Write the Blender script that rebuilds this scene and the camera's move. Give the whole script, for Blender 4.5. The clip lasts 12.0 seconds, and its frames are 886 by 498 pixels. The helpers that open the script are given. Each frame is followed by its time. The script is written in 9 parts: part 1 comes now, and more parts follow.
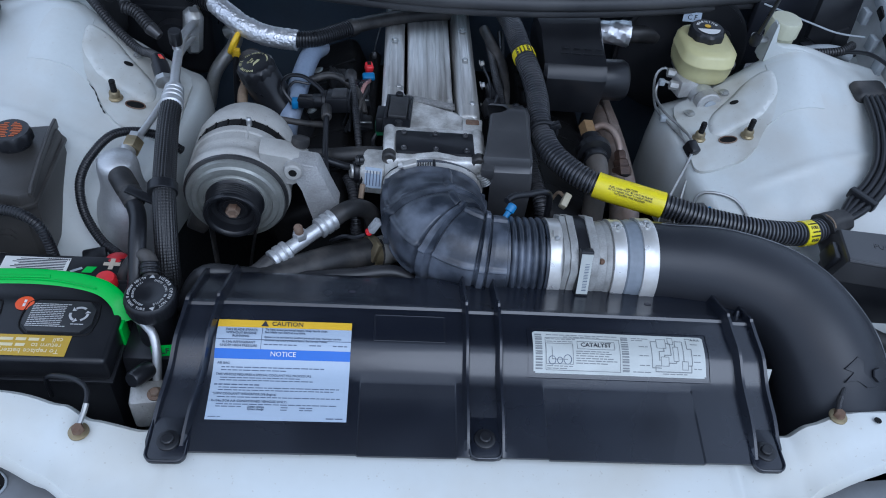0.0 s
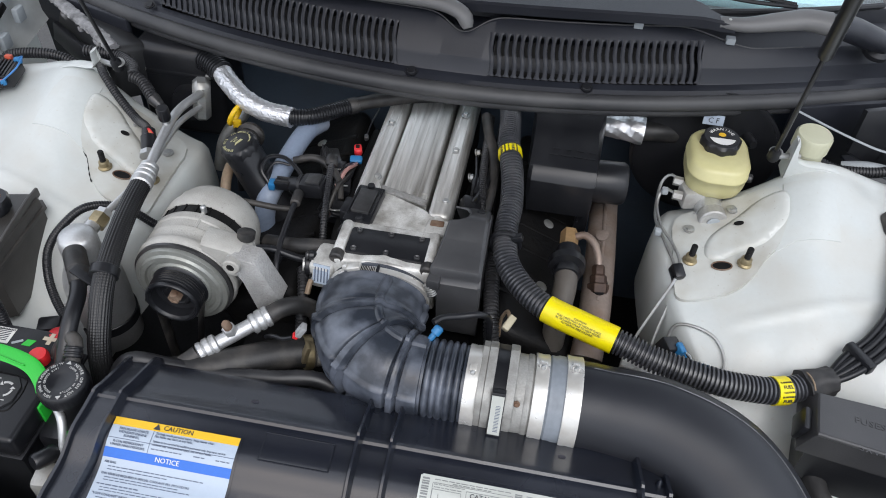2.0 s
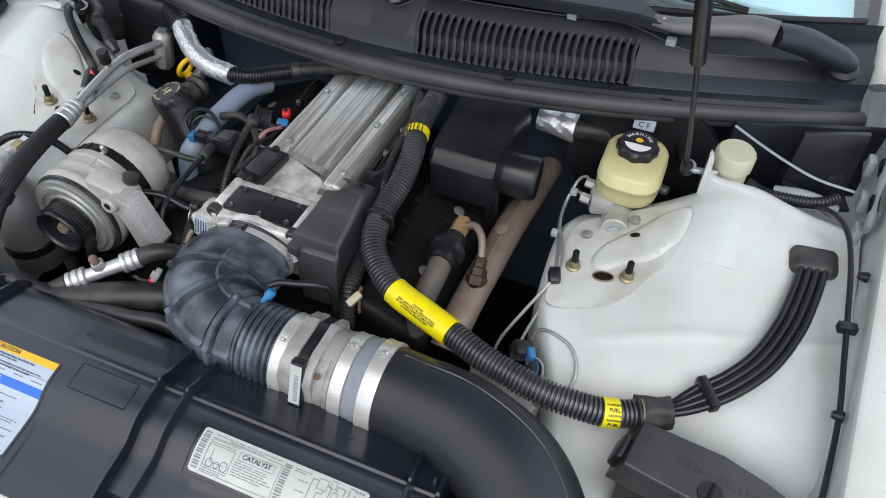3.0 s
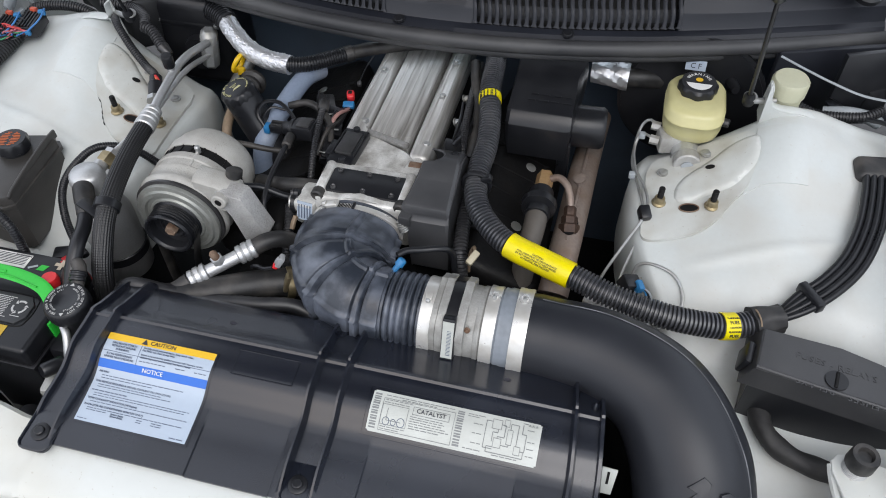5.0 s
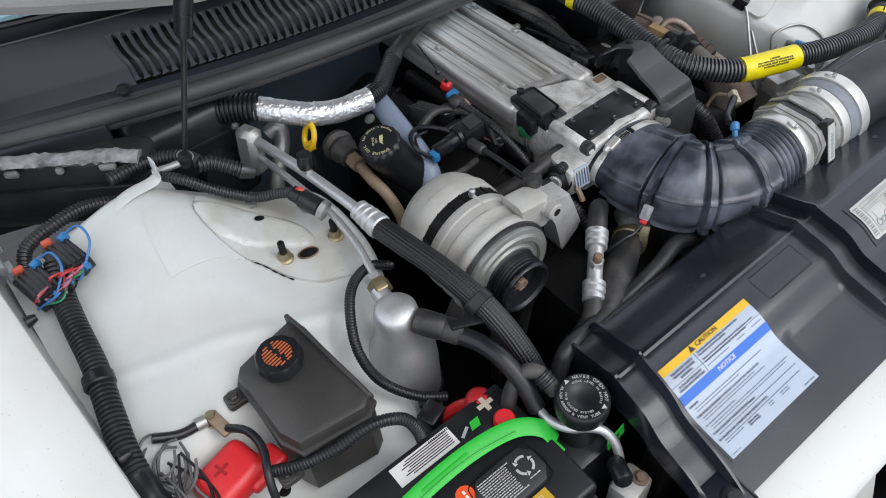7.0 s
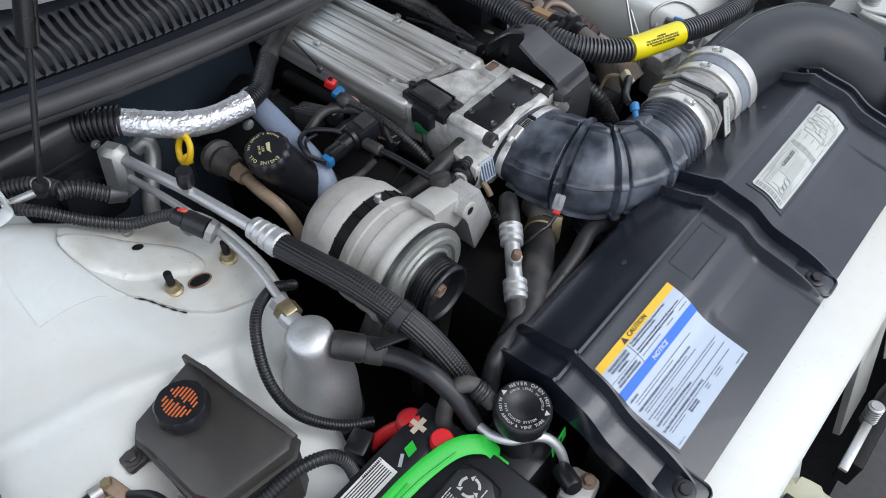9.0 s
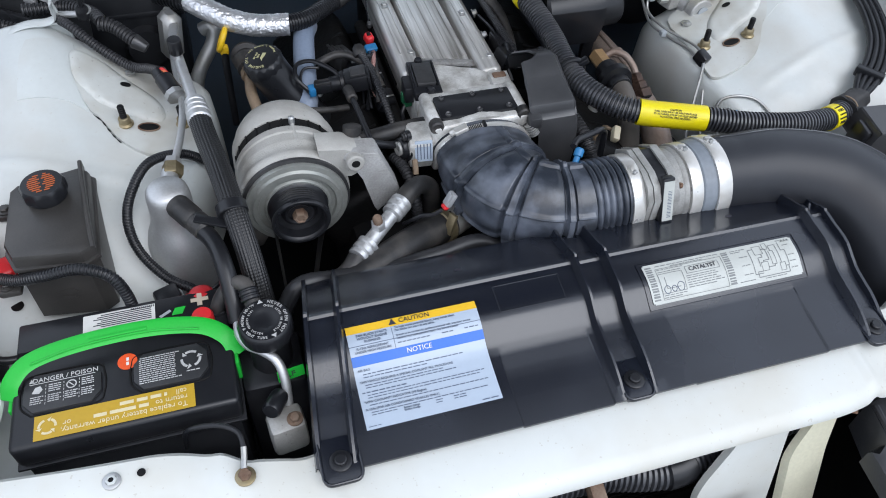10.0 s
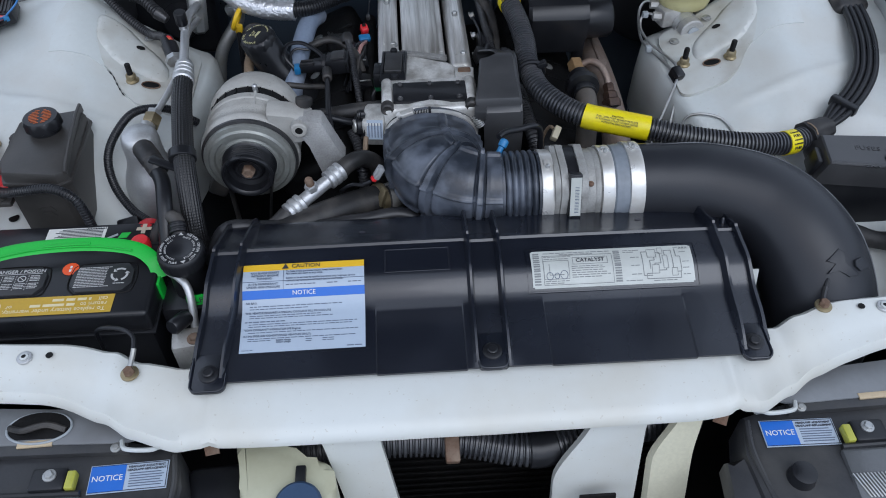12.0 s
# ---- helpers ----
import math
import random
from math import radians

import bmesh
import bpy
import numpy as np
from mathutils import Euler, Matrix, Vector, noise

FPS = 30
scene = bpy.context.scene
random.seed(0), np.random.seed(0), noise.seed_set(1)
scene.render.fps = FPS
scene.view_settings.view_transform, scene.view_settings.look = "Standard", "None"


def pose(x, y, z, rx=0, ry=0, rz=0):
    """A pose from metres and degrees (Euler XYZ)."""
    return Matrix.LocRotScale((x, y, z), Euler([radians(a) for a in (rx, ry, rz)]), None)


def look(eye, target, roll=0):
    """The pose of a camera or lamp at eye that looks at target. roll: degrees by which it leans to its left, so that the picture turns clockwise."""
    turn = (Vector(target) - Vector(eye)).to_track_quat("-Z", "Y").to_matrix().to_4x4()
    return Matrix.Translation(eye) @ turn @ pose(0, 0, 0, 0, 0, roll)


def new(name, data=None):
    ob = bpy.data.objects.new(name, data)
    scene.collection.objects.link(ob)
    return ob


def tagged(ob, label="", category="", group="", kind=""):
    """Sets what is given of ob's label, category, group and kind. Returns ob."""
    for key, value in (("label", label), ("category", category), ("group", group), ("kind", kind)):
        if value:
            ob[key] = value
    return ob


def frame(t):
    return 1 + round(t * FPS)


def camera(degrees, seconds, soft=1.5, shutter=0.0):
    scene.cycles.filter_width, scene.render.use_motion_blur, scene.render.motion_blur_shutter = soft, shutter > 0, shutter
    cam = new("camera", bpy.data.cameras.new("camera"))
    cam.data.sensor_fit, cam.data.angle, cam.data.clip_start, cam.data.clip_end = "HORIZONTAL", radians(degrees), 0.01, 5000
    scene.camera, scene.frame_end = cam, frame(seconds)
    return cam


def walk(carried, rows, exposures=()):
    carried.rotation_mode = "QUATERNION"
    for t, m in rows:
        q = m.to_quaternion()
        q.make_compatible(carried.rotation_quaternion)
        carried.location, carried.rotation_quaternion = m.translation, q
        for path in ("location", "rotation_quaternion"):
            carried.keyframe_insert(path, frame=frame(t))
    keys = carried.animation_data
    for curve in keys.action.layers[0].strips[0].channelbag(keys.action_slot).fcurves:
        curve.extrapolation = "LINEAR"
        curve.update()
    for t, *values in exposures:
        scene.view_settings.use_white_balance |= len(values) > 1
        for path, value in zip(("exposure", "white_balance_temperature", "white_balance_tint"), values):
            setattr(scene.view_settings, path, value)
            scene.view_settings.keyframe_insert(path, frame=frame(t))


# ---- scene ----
cam = camera(60.2, 12.0, soft=1.0)
PATH = [
    (0, (-0.085, -0.422, 1.56), (0.081, 0.992, 0.154), 7.3),
    (0.5, (-0.032, -0.385, 1.565), (0.069, 1.037, 0.162), 6.4),
    (1, (0.0, -0.361, 1.572), (0.038, 1.051, 0.156), 5.4),
    (1.5, (0.057, -0.296, 1.601), (0.005, 1.114, 0.185), 4.2),
    (2, (0.162, -0.279, 1.648), (-0.029, 1.122, 0.233), 3.3),
    (2.5, (0.314, -0.262, 1.655), (-0.054, 1.087, 0.224), 2.8),
    (2.7, (0.402, -0.231, 1.643), (-0.031, 1.092, 0.207), 2.8),
    (4.3, (0.6, -0.097, 1.669), (0.043, 1.096, 0.163), 0.1),
    (4.5, (0.526, -0.161, 1.676), (0.018, 1.059, 0.175), -0.2),
    (5, (0.302, -0.314, 1.679), (-0.036, 0.97, 0.184), -1.0),
    (5.5, (0.041, -0.332, 1.669), (-0.078, 0.99, 0.173), -1.9),
    (6, (-0.278, -0.348, 1.661), (-0.125, 0.969, 0.164), -3.0),
    (6.5, (-0.528, -0.258, 1.627), (-0.072, 0.977, 0.121), -4.0),
    (6.7, (-0.596, -0.186, 1.615), (-0.022, 0.991, 0.104), -4.8),
    (8.3, (-0.813, 0.173, 1.579), (0.322, 0.773, 0.045), -2.6),
    (8.5, (-0.802, 0.153, 1.583), (0.311, 0.782, 0.045), -1.8),
    (9, (-0.671, -0.006, 1.559), (0.305, 0.818, 0.02), 0.4),
    (9.5, (-0.479, -0.21, 1.539), (0.255, 0.872, 0.026), 2.6),
    (10, (-0.318, -0.357, 1.561), (0.105, 0.906, 0.069), 3.1),
    (10.5, (-0.117, -0.405, 1.579), (0.042, 0.94, 0.107), 2.8),
    (11, (-0.033, -0.429, 1.576), (-0.013, 0.909, 0.09), 1.0),
    (11.5, (-0.02, -0.452, 1.588), (0.012, 0.89, 0.105), -0.1),
    (12, (-0.051, -0.512, 1.582), (0.029, 0.855, 0.124), -0.4),
]
EXPOSURES = [
    (0.0, 0.01, 5150, 10.5),
    (0.5, 0.37, 5750, 11),
    (1.0, 0.50, 6050, 11.5),
    (2.0, 0.59, 6400, 11.5),
    (4.5, 0.48, 6450, 11.5),
    (6.0, 0.55, 6450, 11.5),
    (6.5, 0.47, 6450, 11.5),
    (8.5, 0.58, 6300, 11),
    (9.5, 0.58, 6150, 11),
    (10.5, 0.37, 6000, 11),
    (11.0, 0.30, 6000, 11),
    (11.5, 0.30, 5950, 11),
    (12.0, 0.03, 5750, 11),
]
walk(cam, [(t, look(eye, target, roll)) for t, eye, target, roll in PATH], EXPOSURES)

# ---------------------------------------------------------------- light
world = bpy.data.worlds.new("overcast_sky")
scene.world = world
world.use_nodes = True
wt = world.node_tree
sky = wt.nodes.new("ShaderNodeTexSky")
sky.sky_type = "NISHITA"
sky.sun_disc = False
sky.sun_elevation, sky.sun_rotation = radians(52), radians(200)
sky.air_density, sky.dust_density, sky.ozone_density = 1.0, 3.0, 1.0
soft = wt.nodes.new("ShaderNodeMixRGB")
soft.inputs[0].default_value = 0.6
soft.inputs[2].default_value = (12.0, 12.6, 13.4, 1)
wt.links.new(sky.outputs[0], soft.inputs[1])
wt.links.new(soft.outputs[0], wt.nodes["Background"].inputs[0])
wt.nodes["Background"].inputs[1].default_value = 0.1
sun = new("sun", bpy.data.lights.new("sun", "SUN"))
sun.data.energy, sun.data.angle, sun.data.color = 1.0, radians(40), (1.0, 0.98, 0.95)
sun.matrix_world = look((1.3, -2.0, 4.0), (0, 0.2, 0.8))


# ---------------------------------------------------------------- materials
def mat(name, col, rough=0.5, metal=0.0, vary=0.12, scale=220.0, big=14.0, bump=0.08, dust=None, dusty=0.0,
        spec=0.5, coat=0.0, rvary=0.12, stretch=(1, 1, 1), trans=0.0, speck=None, speck_scale=95.0):
    m = bpy.data.materials.new(name)
    m.use_nodes = True
    nt = m.node_tree
    b = nt.nodes["Principled BSDF"]
    tc = nt.nodes.new("ShaderNodeTexCoord")
    mp = nt.nodes.new("ShaderNodeMapping")
    mp.inputs["Scale"].default_value = stretch
    nt.links.new(tc.outputs["Object"], mp.inputs[0])
    fine = nt.nodes.new("ShaderNodeTexNoise")
    fine.inputs["Scale"].default_value, fine.inputs["Detail"].default_value = scale, 3
    coarse = nt.nodes.new("ShaderNodeTexNoise")
    coarse.inputs["Scale"].default_value, coarse.inputs["Detail"].default_value = big, 4
    nt.links.new(mp.outputs[0], fine.inputs[0])
    nt.links.new(mp.outputs[0], coarse.inputs[0])
    ramp = nt.nodes.new("ShaderNodeMixRGB")
    c = Vector(col)
    ramp.inputs[1].default_value = (*(c * (1 - vary)), 1)
    ramp.inputs[2].default_value = (*(c * (1 + vary)), 1)
    nt.links.new(fine.outputs[0], ramp.inputs[0])
    cut = nt.nodes.new("ShaderNodeMapRange")
    cut.inputs["From Min"].default_value, cut.inputs["From Max"].default_value = 0.42, 0.7
    cut.inputs["To Max"].default_value = dusty
    nt.links.new(coarse.outputs[0], cut.inputs[0])
    top = nt.nodes.new("ShaderNodeMixRGB")
    top.inputs[2].default_value = (*(dust or tuple(c * 0.75)), 1)
    nt.links.new(cut.outputs[0], top.inputs[0])
    nt.links.new(ramp.outputs[0], top.inputs[1])
    last = top
    if speck:
        # scattered specks of dirt
        dots = nt.nodes.new("ShaderNodeTexNoise")
        dots.inputs["Scale"].default_value, dots.inputs["Detail"].default_value = speck_scale, 1.0
        nt.links.new(mp.outputs[0], dots.inputs[0])
        lim = nt.nodes.new("ShaderNodeMapRange")
        lim.inputs["From Min"].default_value, lim.inputs["From Max"].default_value = 0.71, 0.76
        lim.inputs["To Max"].default_value = 0.4
        nt.links.new(dots.outputs[0], lim.inputs[0])
        last = nt.nodes.new("ShaderNodeMixRGB")
        last.inputs[2].default_value = (*speck, 1)
        nt.links.new(lim.outputs[0], last.inputs[0])
        nt.links.new(top.outputs[0], last.inputs[1])
    nt.links.new(last.outputs[0], b.inputs["Base Color"])
    rr = nt.nodes.new("ShaderNodeMapRange")
    rr.inputs["To Min"].default_value = max(0.03, rough - rvary)
    rr.inputs["To Max"].default_value = min(1.0, rough + rvary)
    nt.links.new(coarse.outputs[0], rr.inputs[0])
    nt.links.new(rr.outputs[0], b.inputs["Roughness"])
    bp = nt.nodes.new("ShaderNodeBump")
    bp.inputs["Strength"].default_value, bp.inputs["Distance"].default_value = bump, 0.002
    nt.links.new(fine.outputs[0], bp.inputs["Height"])
    nt.links.new(bp.outputs[0], b.inputs["Normal"])
    b.inputs["Metallic"].default_value = metal
    b.inputs["Specular IOR Level"].default_value = spec
    b.inputs["Coat Weight"].default_value = coat
    b.inputs["Transmission Weight"].default_value = trans
    return m


WHITE = mat("white_car_paint", (0.605, 0.625, 0.60), 0.42, vary=0.02, scale=90, big=8, bump=0.03, dust=(0.50, 0.47, 0.39), dusty=0.5, coat=0.08, speck=(0.38, 0.34, 0.27), speck_scale=230.0)
WHITE_IN = mat("overspray_white_paint", (0.535, 0.565, 0.555), 0.36, vary=0.04, scale=160, big=11, bump=0.04, dust=(0.48, 0.47, 0.43), dusty=0.6, coat=0.2, speck=(0.47, 0.46, 0.42), speck_scale=170.0)
GREYPAINT = mat("thin_grey_primer", (0.33, 0.36, 0.38), 0.55, vary=0.08, dusty=0.4)
RAIL = mat("dull_off_white_paint", (0.55, 0.575, 0.575), 0.5, vary=0.06, scale=160, big=11, bump=0.05, dust=(0.33, 0.33, 0.31), dusty=0.6)
BLUEGREY = mat("blue_grey_painted_steel", (0.07, 0.095, 0.13), 0.5, vary=0.1, dusty=0.4, dust=(0.06, 0.07, 0.08))
PLASTIC = mat("satin_black_plastic", (0.0082, 0.0098, 0.0155), 0.25, vary=0.15, scale=1500, big=9, bump=0.03, dust=(0.018, 0.0225, 0.034), dusty=0.45, rvary=0.1, spec=0.66, coat=0.15)
BLACK = mat("matt_black_plastic", (0.0105, 0.0112, 0.0135), 0.32, vary=0.2, scale=500, big=20, bump=0.06, dust=(0.032, 0.032, 0.035), dusty=0.3, spec=0.42)
TUBEBLK = mat("textured_black_plastic_tube", (0.018, 0.0195, 0.024), 0.38, vary=0.15, scale=1400, big=5, bump=0.1, dust=(0.030, 0.033, 0.040), dusty=0.5, spec=0.38)
RUBBER = mat("dusty_black_rubber", (0.024, 0.029, 0.039), 0.32, vary=0.25, scale=500, big=26, bump=0.05, dust=(0.135, 0.152, 0.188), dusty=0.9, spec=0.6)
RUBBER2 = mat("worn_black_hose_rubber", (0.017, 0.017, 0.0175), 0.5, vary=0.25, scale=400, big=30, bump=0.12, dust=(0.11, 0.1, 0.09), dusty=0.55)
FUELLOOM = mat("grey_black_loom_plastic", (0.034, 0.036, 0.042), 0.36, vary=0.15, scale=600, big=30, bump=0.04, dust=(0.085, 0.086, 0.09), dusty=0.6, spec=0.8)
LOOM = mat("black_loom_plastic", (0.017, 0.0175, 0.020), 0.4, vary=0.15, scale=600, big=30, bump=0.04, dust=(0.045, 0.045, 0.047), dusty=0.5, spec=0.55)
COWL = mat("weathered_cowl_plastic", (0.0125, 0.0140, 0.0195), 0.40, vary=0.15, scale=1200, big=6, bump=0.1, dust=(0.025, 0.028, 0.037), dusty=0.5, spec=0.42)
SEAL = mat("grey_black_rubber_seal", (0.034, 0.035, 0.038), 0.5, vary=0.15, scale=500, big=8, bump=0.05, dust=(0.09, 0.09, 0.09), dusty=0.5)
CAST = mat("cast_aluminium", (0.70, 0.70, 0.675), 0.45, metal=0.35, vary=0.2, scale=420, big=38, bump=0.35, dust=(0.26, 0.245, 0.22), dusty=0.8, speck=(0.16, 0.14, 0.12), speck_scale=330.0)
RUNNER = mat("streaked_cast_aluminium", (0.66, 0.655, 0.635), 0.42, metal=0.5, vary=0.4, scale=150, big=60, bump=0.5, dust=(0.2, 0.19, 0.17), dusty=0.9, stretch=(1, 0.06, 1))
CAST_DULL = mat("dull_oxidised_aluminium", (0.43, 0.43, 0.415), 0.5, metal=0.3, vary=0.14, scale=380, big=22, bump=0.25, dust=(0.24, 0.225, 0.2), dusty=0.8, speck=(0.14, 0.125, 0.11), speck_scale=330.0)
ALU = mat("bright_aluminium", (0.56, 0.57, 0.575), 0.45, metal=0.75, vary=0.12, scale=300, big=20, bump=0.18, dust=(0.45, 0.44, 0.42), dusty=0.4)
SATIN = mat("satin_clamp_steel", (0.64, 0.635, 0.61), 0.3, metal=0.5, vary=0.08, scale=200, big=45, bump=0.03, dust=(0.45, 0.42, 0.36), dusty=0.4)
CASE = mat("powdery_grey_casting", (0.415, 0.41, 0.385), 0.58, metal=0.08, vary=0.1, scale=600, big=30, bump=0.35, dust=(0.30, 0.29, 0.265), dusty=0.7, speck=(0.14, 0.13, 0.115), speck_scale=300.0)
TUBESTEEL = mat("grey_steel_line", (0.42, 0.43, 0.43), 0.42, metal=0.7, vary=0.15, scale=300, big=40, bump=0.1, dust=(0.3, 0.27, 0.2), dusty=0.4)
FOIL = mat("crinkled_foil_sleeve", (0.70, 0.71, 0.73), 0.4, metal=0.8, vary=0.08, scale=70, big=60, bump=0.7, dusty=0.1)
BRASS = mat("gold_zinc_plating", (0.35, 0.29, 0.18), 0.4, metal=0.8, vary=0.2, scale=300, big=60, bump=0.15, dust=(0.25, 0.2, 0.1), dusty=0.6)
RUST = mat("rusty_brown_steel", (0.14, 0.08, 0.05), 0.75, metal=0.2, vary=0.35, scale=300, big=40, bump=0.4, dust=(0.26, 0.2, 0.15), dusty=0.8)
SHIELD = mat("heat_stained_shield_steel", (0.27, 0.22, 0.19), 0.55, metal=0.5, vary=0.2, scale=220, big=25, bump=0.2, dust=(0.2, 0.13, 0.09), dusty=0.8)
YELLOW = mat("yellow_sleeve_vinyl", (0.78, 0.66, 0.0), 0.38, vary=0.05, scale=200, big=30, bump=0.03, dust=(0.5, 0.42, 0.04), dusty=0.3)
YELLOWPL = mat("yellow_plastic", (0.75, 0.48, 0.01), 0.4, vary=0.1, dust=(0.4, 0.25, 0.03), dusty=0.4)
ORANGEPRINT = mat("orange_print", (0.42, 0.10, 0.025), 0.6, vary=0.1)
LABEL = mat("white_label_vinyl", (0.40, 0.47, 0.56), 0.32, vary=0.03, big=10, bump=0.02, dust=(0.38, 0.43, 0.50), dusty=0.4)
LABEL2 = mat("aged_silver_label", (0.49, 0.51, 0.48), 0.42, vary=0.05, big=20, bump=0.03, dust=(0.36, 0.37, 0.34), dusty=0.5)
LBLUE = mat("label_blue_print", (0.02, 0.13, 0.52), 0.4, vary=0.05)
LGOLD = mat("label_gold_print", (0.72, 0.44, 0.02), 0.4, vary=0.05)
CAPGREY = mat("dull_dark_grey_plastic", (0.022, 0.023, 0.025), 0.42, vary=0.15, scale=500, big=20, bump=0.06, dust=(0.045, 0.045, 0.047), dusty=0.4)
INK = mat("dark_print", (0.03, 0.03, 0.04), 0.5, vary=0.1)
GREYINK = mat("blue_grey_print", (0.10, 0.125, 0.18), 0.5, vary=0.1)
WHITEINK = mat("white_print", (0.7, 0.7, 0.68), 0.5, vary=0.05)
RED = mat("red_plastic", (0.62, 0.02, 0.025), 0.38, vary=0.1, dust=(0.4, 0.03, 0.03), dusty=0.4)
GREEN = mat("bright_green_webbing", (0.02, 0.42, 0.035), 0.45, vary=0.1, scale=400, big=20, bump=0.1, dust=(0.02, 0.35, 0.04), dusty=0.4)
BLUE = mat("blue_connector_plastic", (0.025, 0.17, 0.38), 0.4, vary=0.1)
CREAM = mat("yellowed_translucent_plastic", (0.55, 0.515, 0.265), 0.35, vary=0.06, scale=120, big=12, bump=0.03, dust=(0.45, 0.40, 0.18), dusty=0.6)
MILKY = mat("milky_plastic", (0.48, 0.48, 0.35), 0.4, vary=0.05, dust=(0.38, 0.36, 0.24), dusty=0.6)
PIPEBLUE = mat("blue_grey_coated_pipe", (0.22, 0.27, 0.36), 0.45, vary=0.15, dust=(0.35, 0.36, 0.38), dusty=0.5)
TAN = mat("tan_fitting", (0.25, 0.185, 0.125), 0.55, vary=0.25, metal=0.2, dusty=0.5)
# oily grime, tuned near black so it also holds the bay's deep shade
GRIME_SHADE = mat("oily_black_grime_and_shade", (0.0055, 0.0055, 0.006), 0.55, vary=0.4, scale=150, big=25, bump=0.4, dust=(0.011, 0.010, 0.009), dusty=0.6, spec=0.22)
CLEAR = mat("tinted_window_glass", (0.80, 0.93, 0.95), 0.02, vary=0.01, bump=0.0, rvary=0.01, trans=1.0)
# pale blue holds the bright cabin daylight that shows through the glass
DASH = mat("dash_with_painted_daylight", (0.56, 0.72, 0.77), 0.6, vary=0.08, scale=200, big=10, bump=0.08, dusty=0.3)
BLEACHED = mat("sun_bleached_grey_plastic", (0.22, 0.218, 0.215), 0.42, vary=0.12, scale=500, big=8, bump=0.06, dust=(0.30, 0.297, 0.29), dusty=0.6)
ARMGREY = mat("worn_grey_arm_plastic", (0.12, 0.12, 0.122), 0.45, vary=0.12, scale=500, big=8, bump=0.06, dust=(0.17, 0.17, 0.17), dusty=0.6)
TARMAC = mat("grey_asphalt", (0.055, 0.055, 0.055), 0.9, vary=0.4, scale=60, big=0.8, bump=0.5, dust=(0.09, 0.088, 0.085), dusty=0.5)


# ---------------------------------------------------------------- mesh tools
def origin(ob):
    o = Vector((0, 0, 0))
    while ob:
        o += ob.location
        ob = ob.parent
    return o


def finish(name, bm, material, smooth=38):
    bmesh.ops.recalc_face_normals(bm, faces=bm.faces)
    me = bpy.data.meshes.new(name)
    for f in bm.faces:
        f.smooth = True
    bm.to_mesh(me)
    bm.free()
    me.set_sharp_from_angle(angle=radians(smooth))
    me.materials.append(material)
    return me


def part(name, bm, material, parent, label="", smooth=38):
    """One mesh object under a thing or a part; bm is in world metres."""
    bmesh.ops.translate(bm, vec=-origin(parent), verts=bm.verts)
    ob = new(name, finish(name, bm, material, smooth))
    ob.parent = parent
    return tagged(ob, label)


def thing(name, at, label, category, group="", kind=""):
    ob = new(name)
    ob.location = at
    ob.empty_display_size = 0.02
    return tagged(ob, label, category, group, kind)


def solo(name, bm, material, label, category, group="", kind="", smooth=38):
    """A thing that is one mesh."""
    lo = Vector([min(v.co[i] for v in bm.verts) for i in range(3)])
    hi = Vector([max(v.co[i] for v in bm.verts) for i in range(3)])
    c = (lo + hi) / 2
    c.z = lo.z
    bmesh.ops.translate(bm, vec=-c, verts=bm.verts)
    ob = new(name, finish(name, bm, material, smooth))
    ob.location = c
    return tagged(ob, label, category, group, kind)


def merge(bm, other):
    me = bpy.data.meshes.new("tmp")
    other.to_mesh(me)
    other.free()
    bm.from_mesh(me)
    bpy.data.meshes.remove(me)
    return bm


def rbox(size, at, rot=(0, 0, 0), bev=0.003, seg=2, bm=None, taper=1.0):
    """A box with rounded edges; taper shrinks its top."""
    b = bmesh.new()
    bmesh.ops.create_cube(b, size=1.0)
    for v in b.verts:
        k = taper if v.co.z > 0 else 1.0
        v.co = Vector((v.co.x * size[0] * k, v.co.y * size[1] * k, v.co.z * size[2]))
    if bev:
        bmesh.ops.bevel(b, geom=list(b.edges), offset=bev, segments=seg, profile=0.5, affect="EDGES")
    bmesh.ops.transform(b, matrix=pose(*at, *rot), verts=b.verts)
    return merge(bm, b) if bm else b


def frame_of(axis):
    a = Vector(axis).normalized()
    return a.to_track_quat("Z", "Y").to_matrix().to_4x4()


def lathe(profile, at, axis=(0, 0, 1), seg=32, bm=None, wobble=None, flat=1.0):
    """Revolves (radius, height) pairs about an axis; wobble(angle, height) scales the radius."""
    b = bm or bmesh.new()
    m = Matrix.Translation(at) @ frame_of(axis)
    rings = []
    for r, h in profile:
        ring = []
        for i in range(seg):
            a = 2 * math.pi * i / seg
            k = wobble(a, h) if wobble else 1.0
            ring.append(b.verts.new(m @ Vector((r * k * math.cos(a), flat * r * k * math.sin(a), h))))
        rings.append(ring)
    for p, q in zip(rings, rings[1:]):
        for i in range(seg):
            b.faces.new((p[i], p[(i + 1) % seg], q[(i + 1) % seg], q[i]))
    for ring in (rings[0], rings[-1]):
        b.faces.new(ring)
    return b


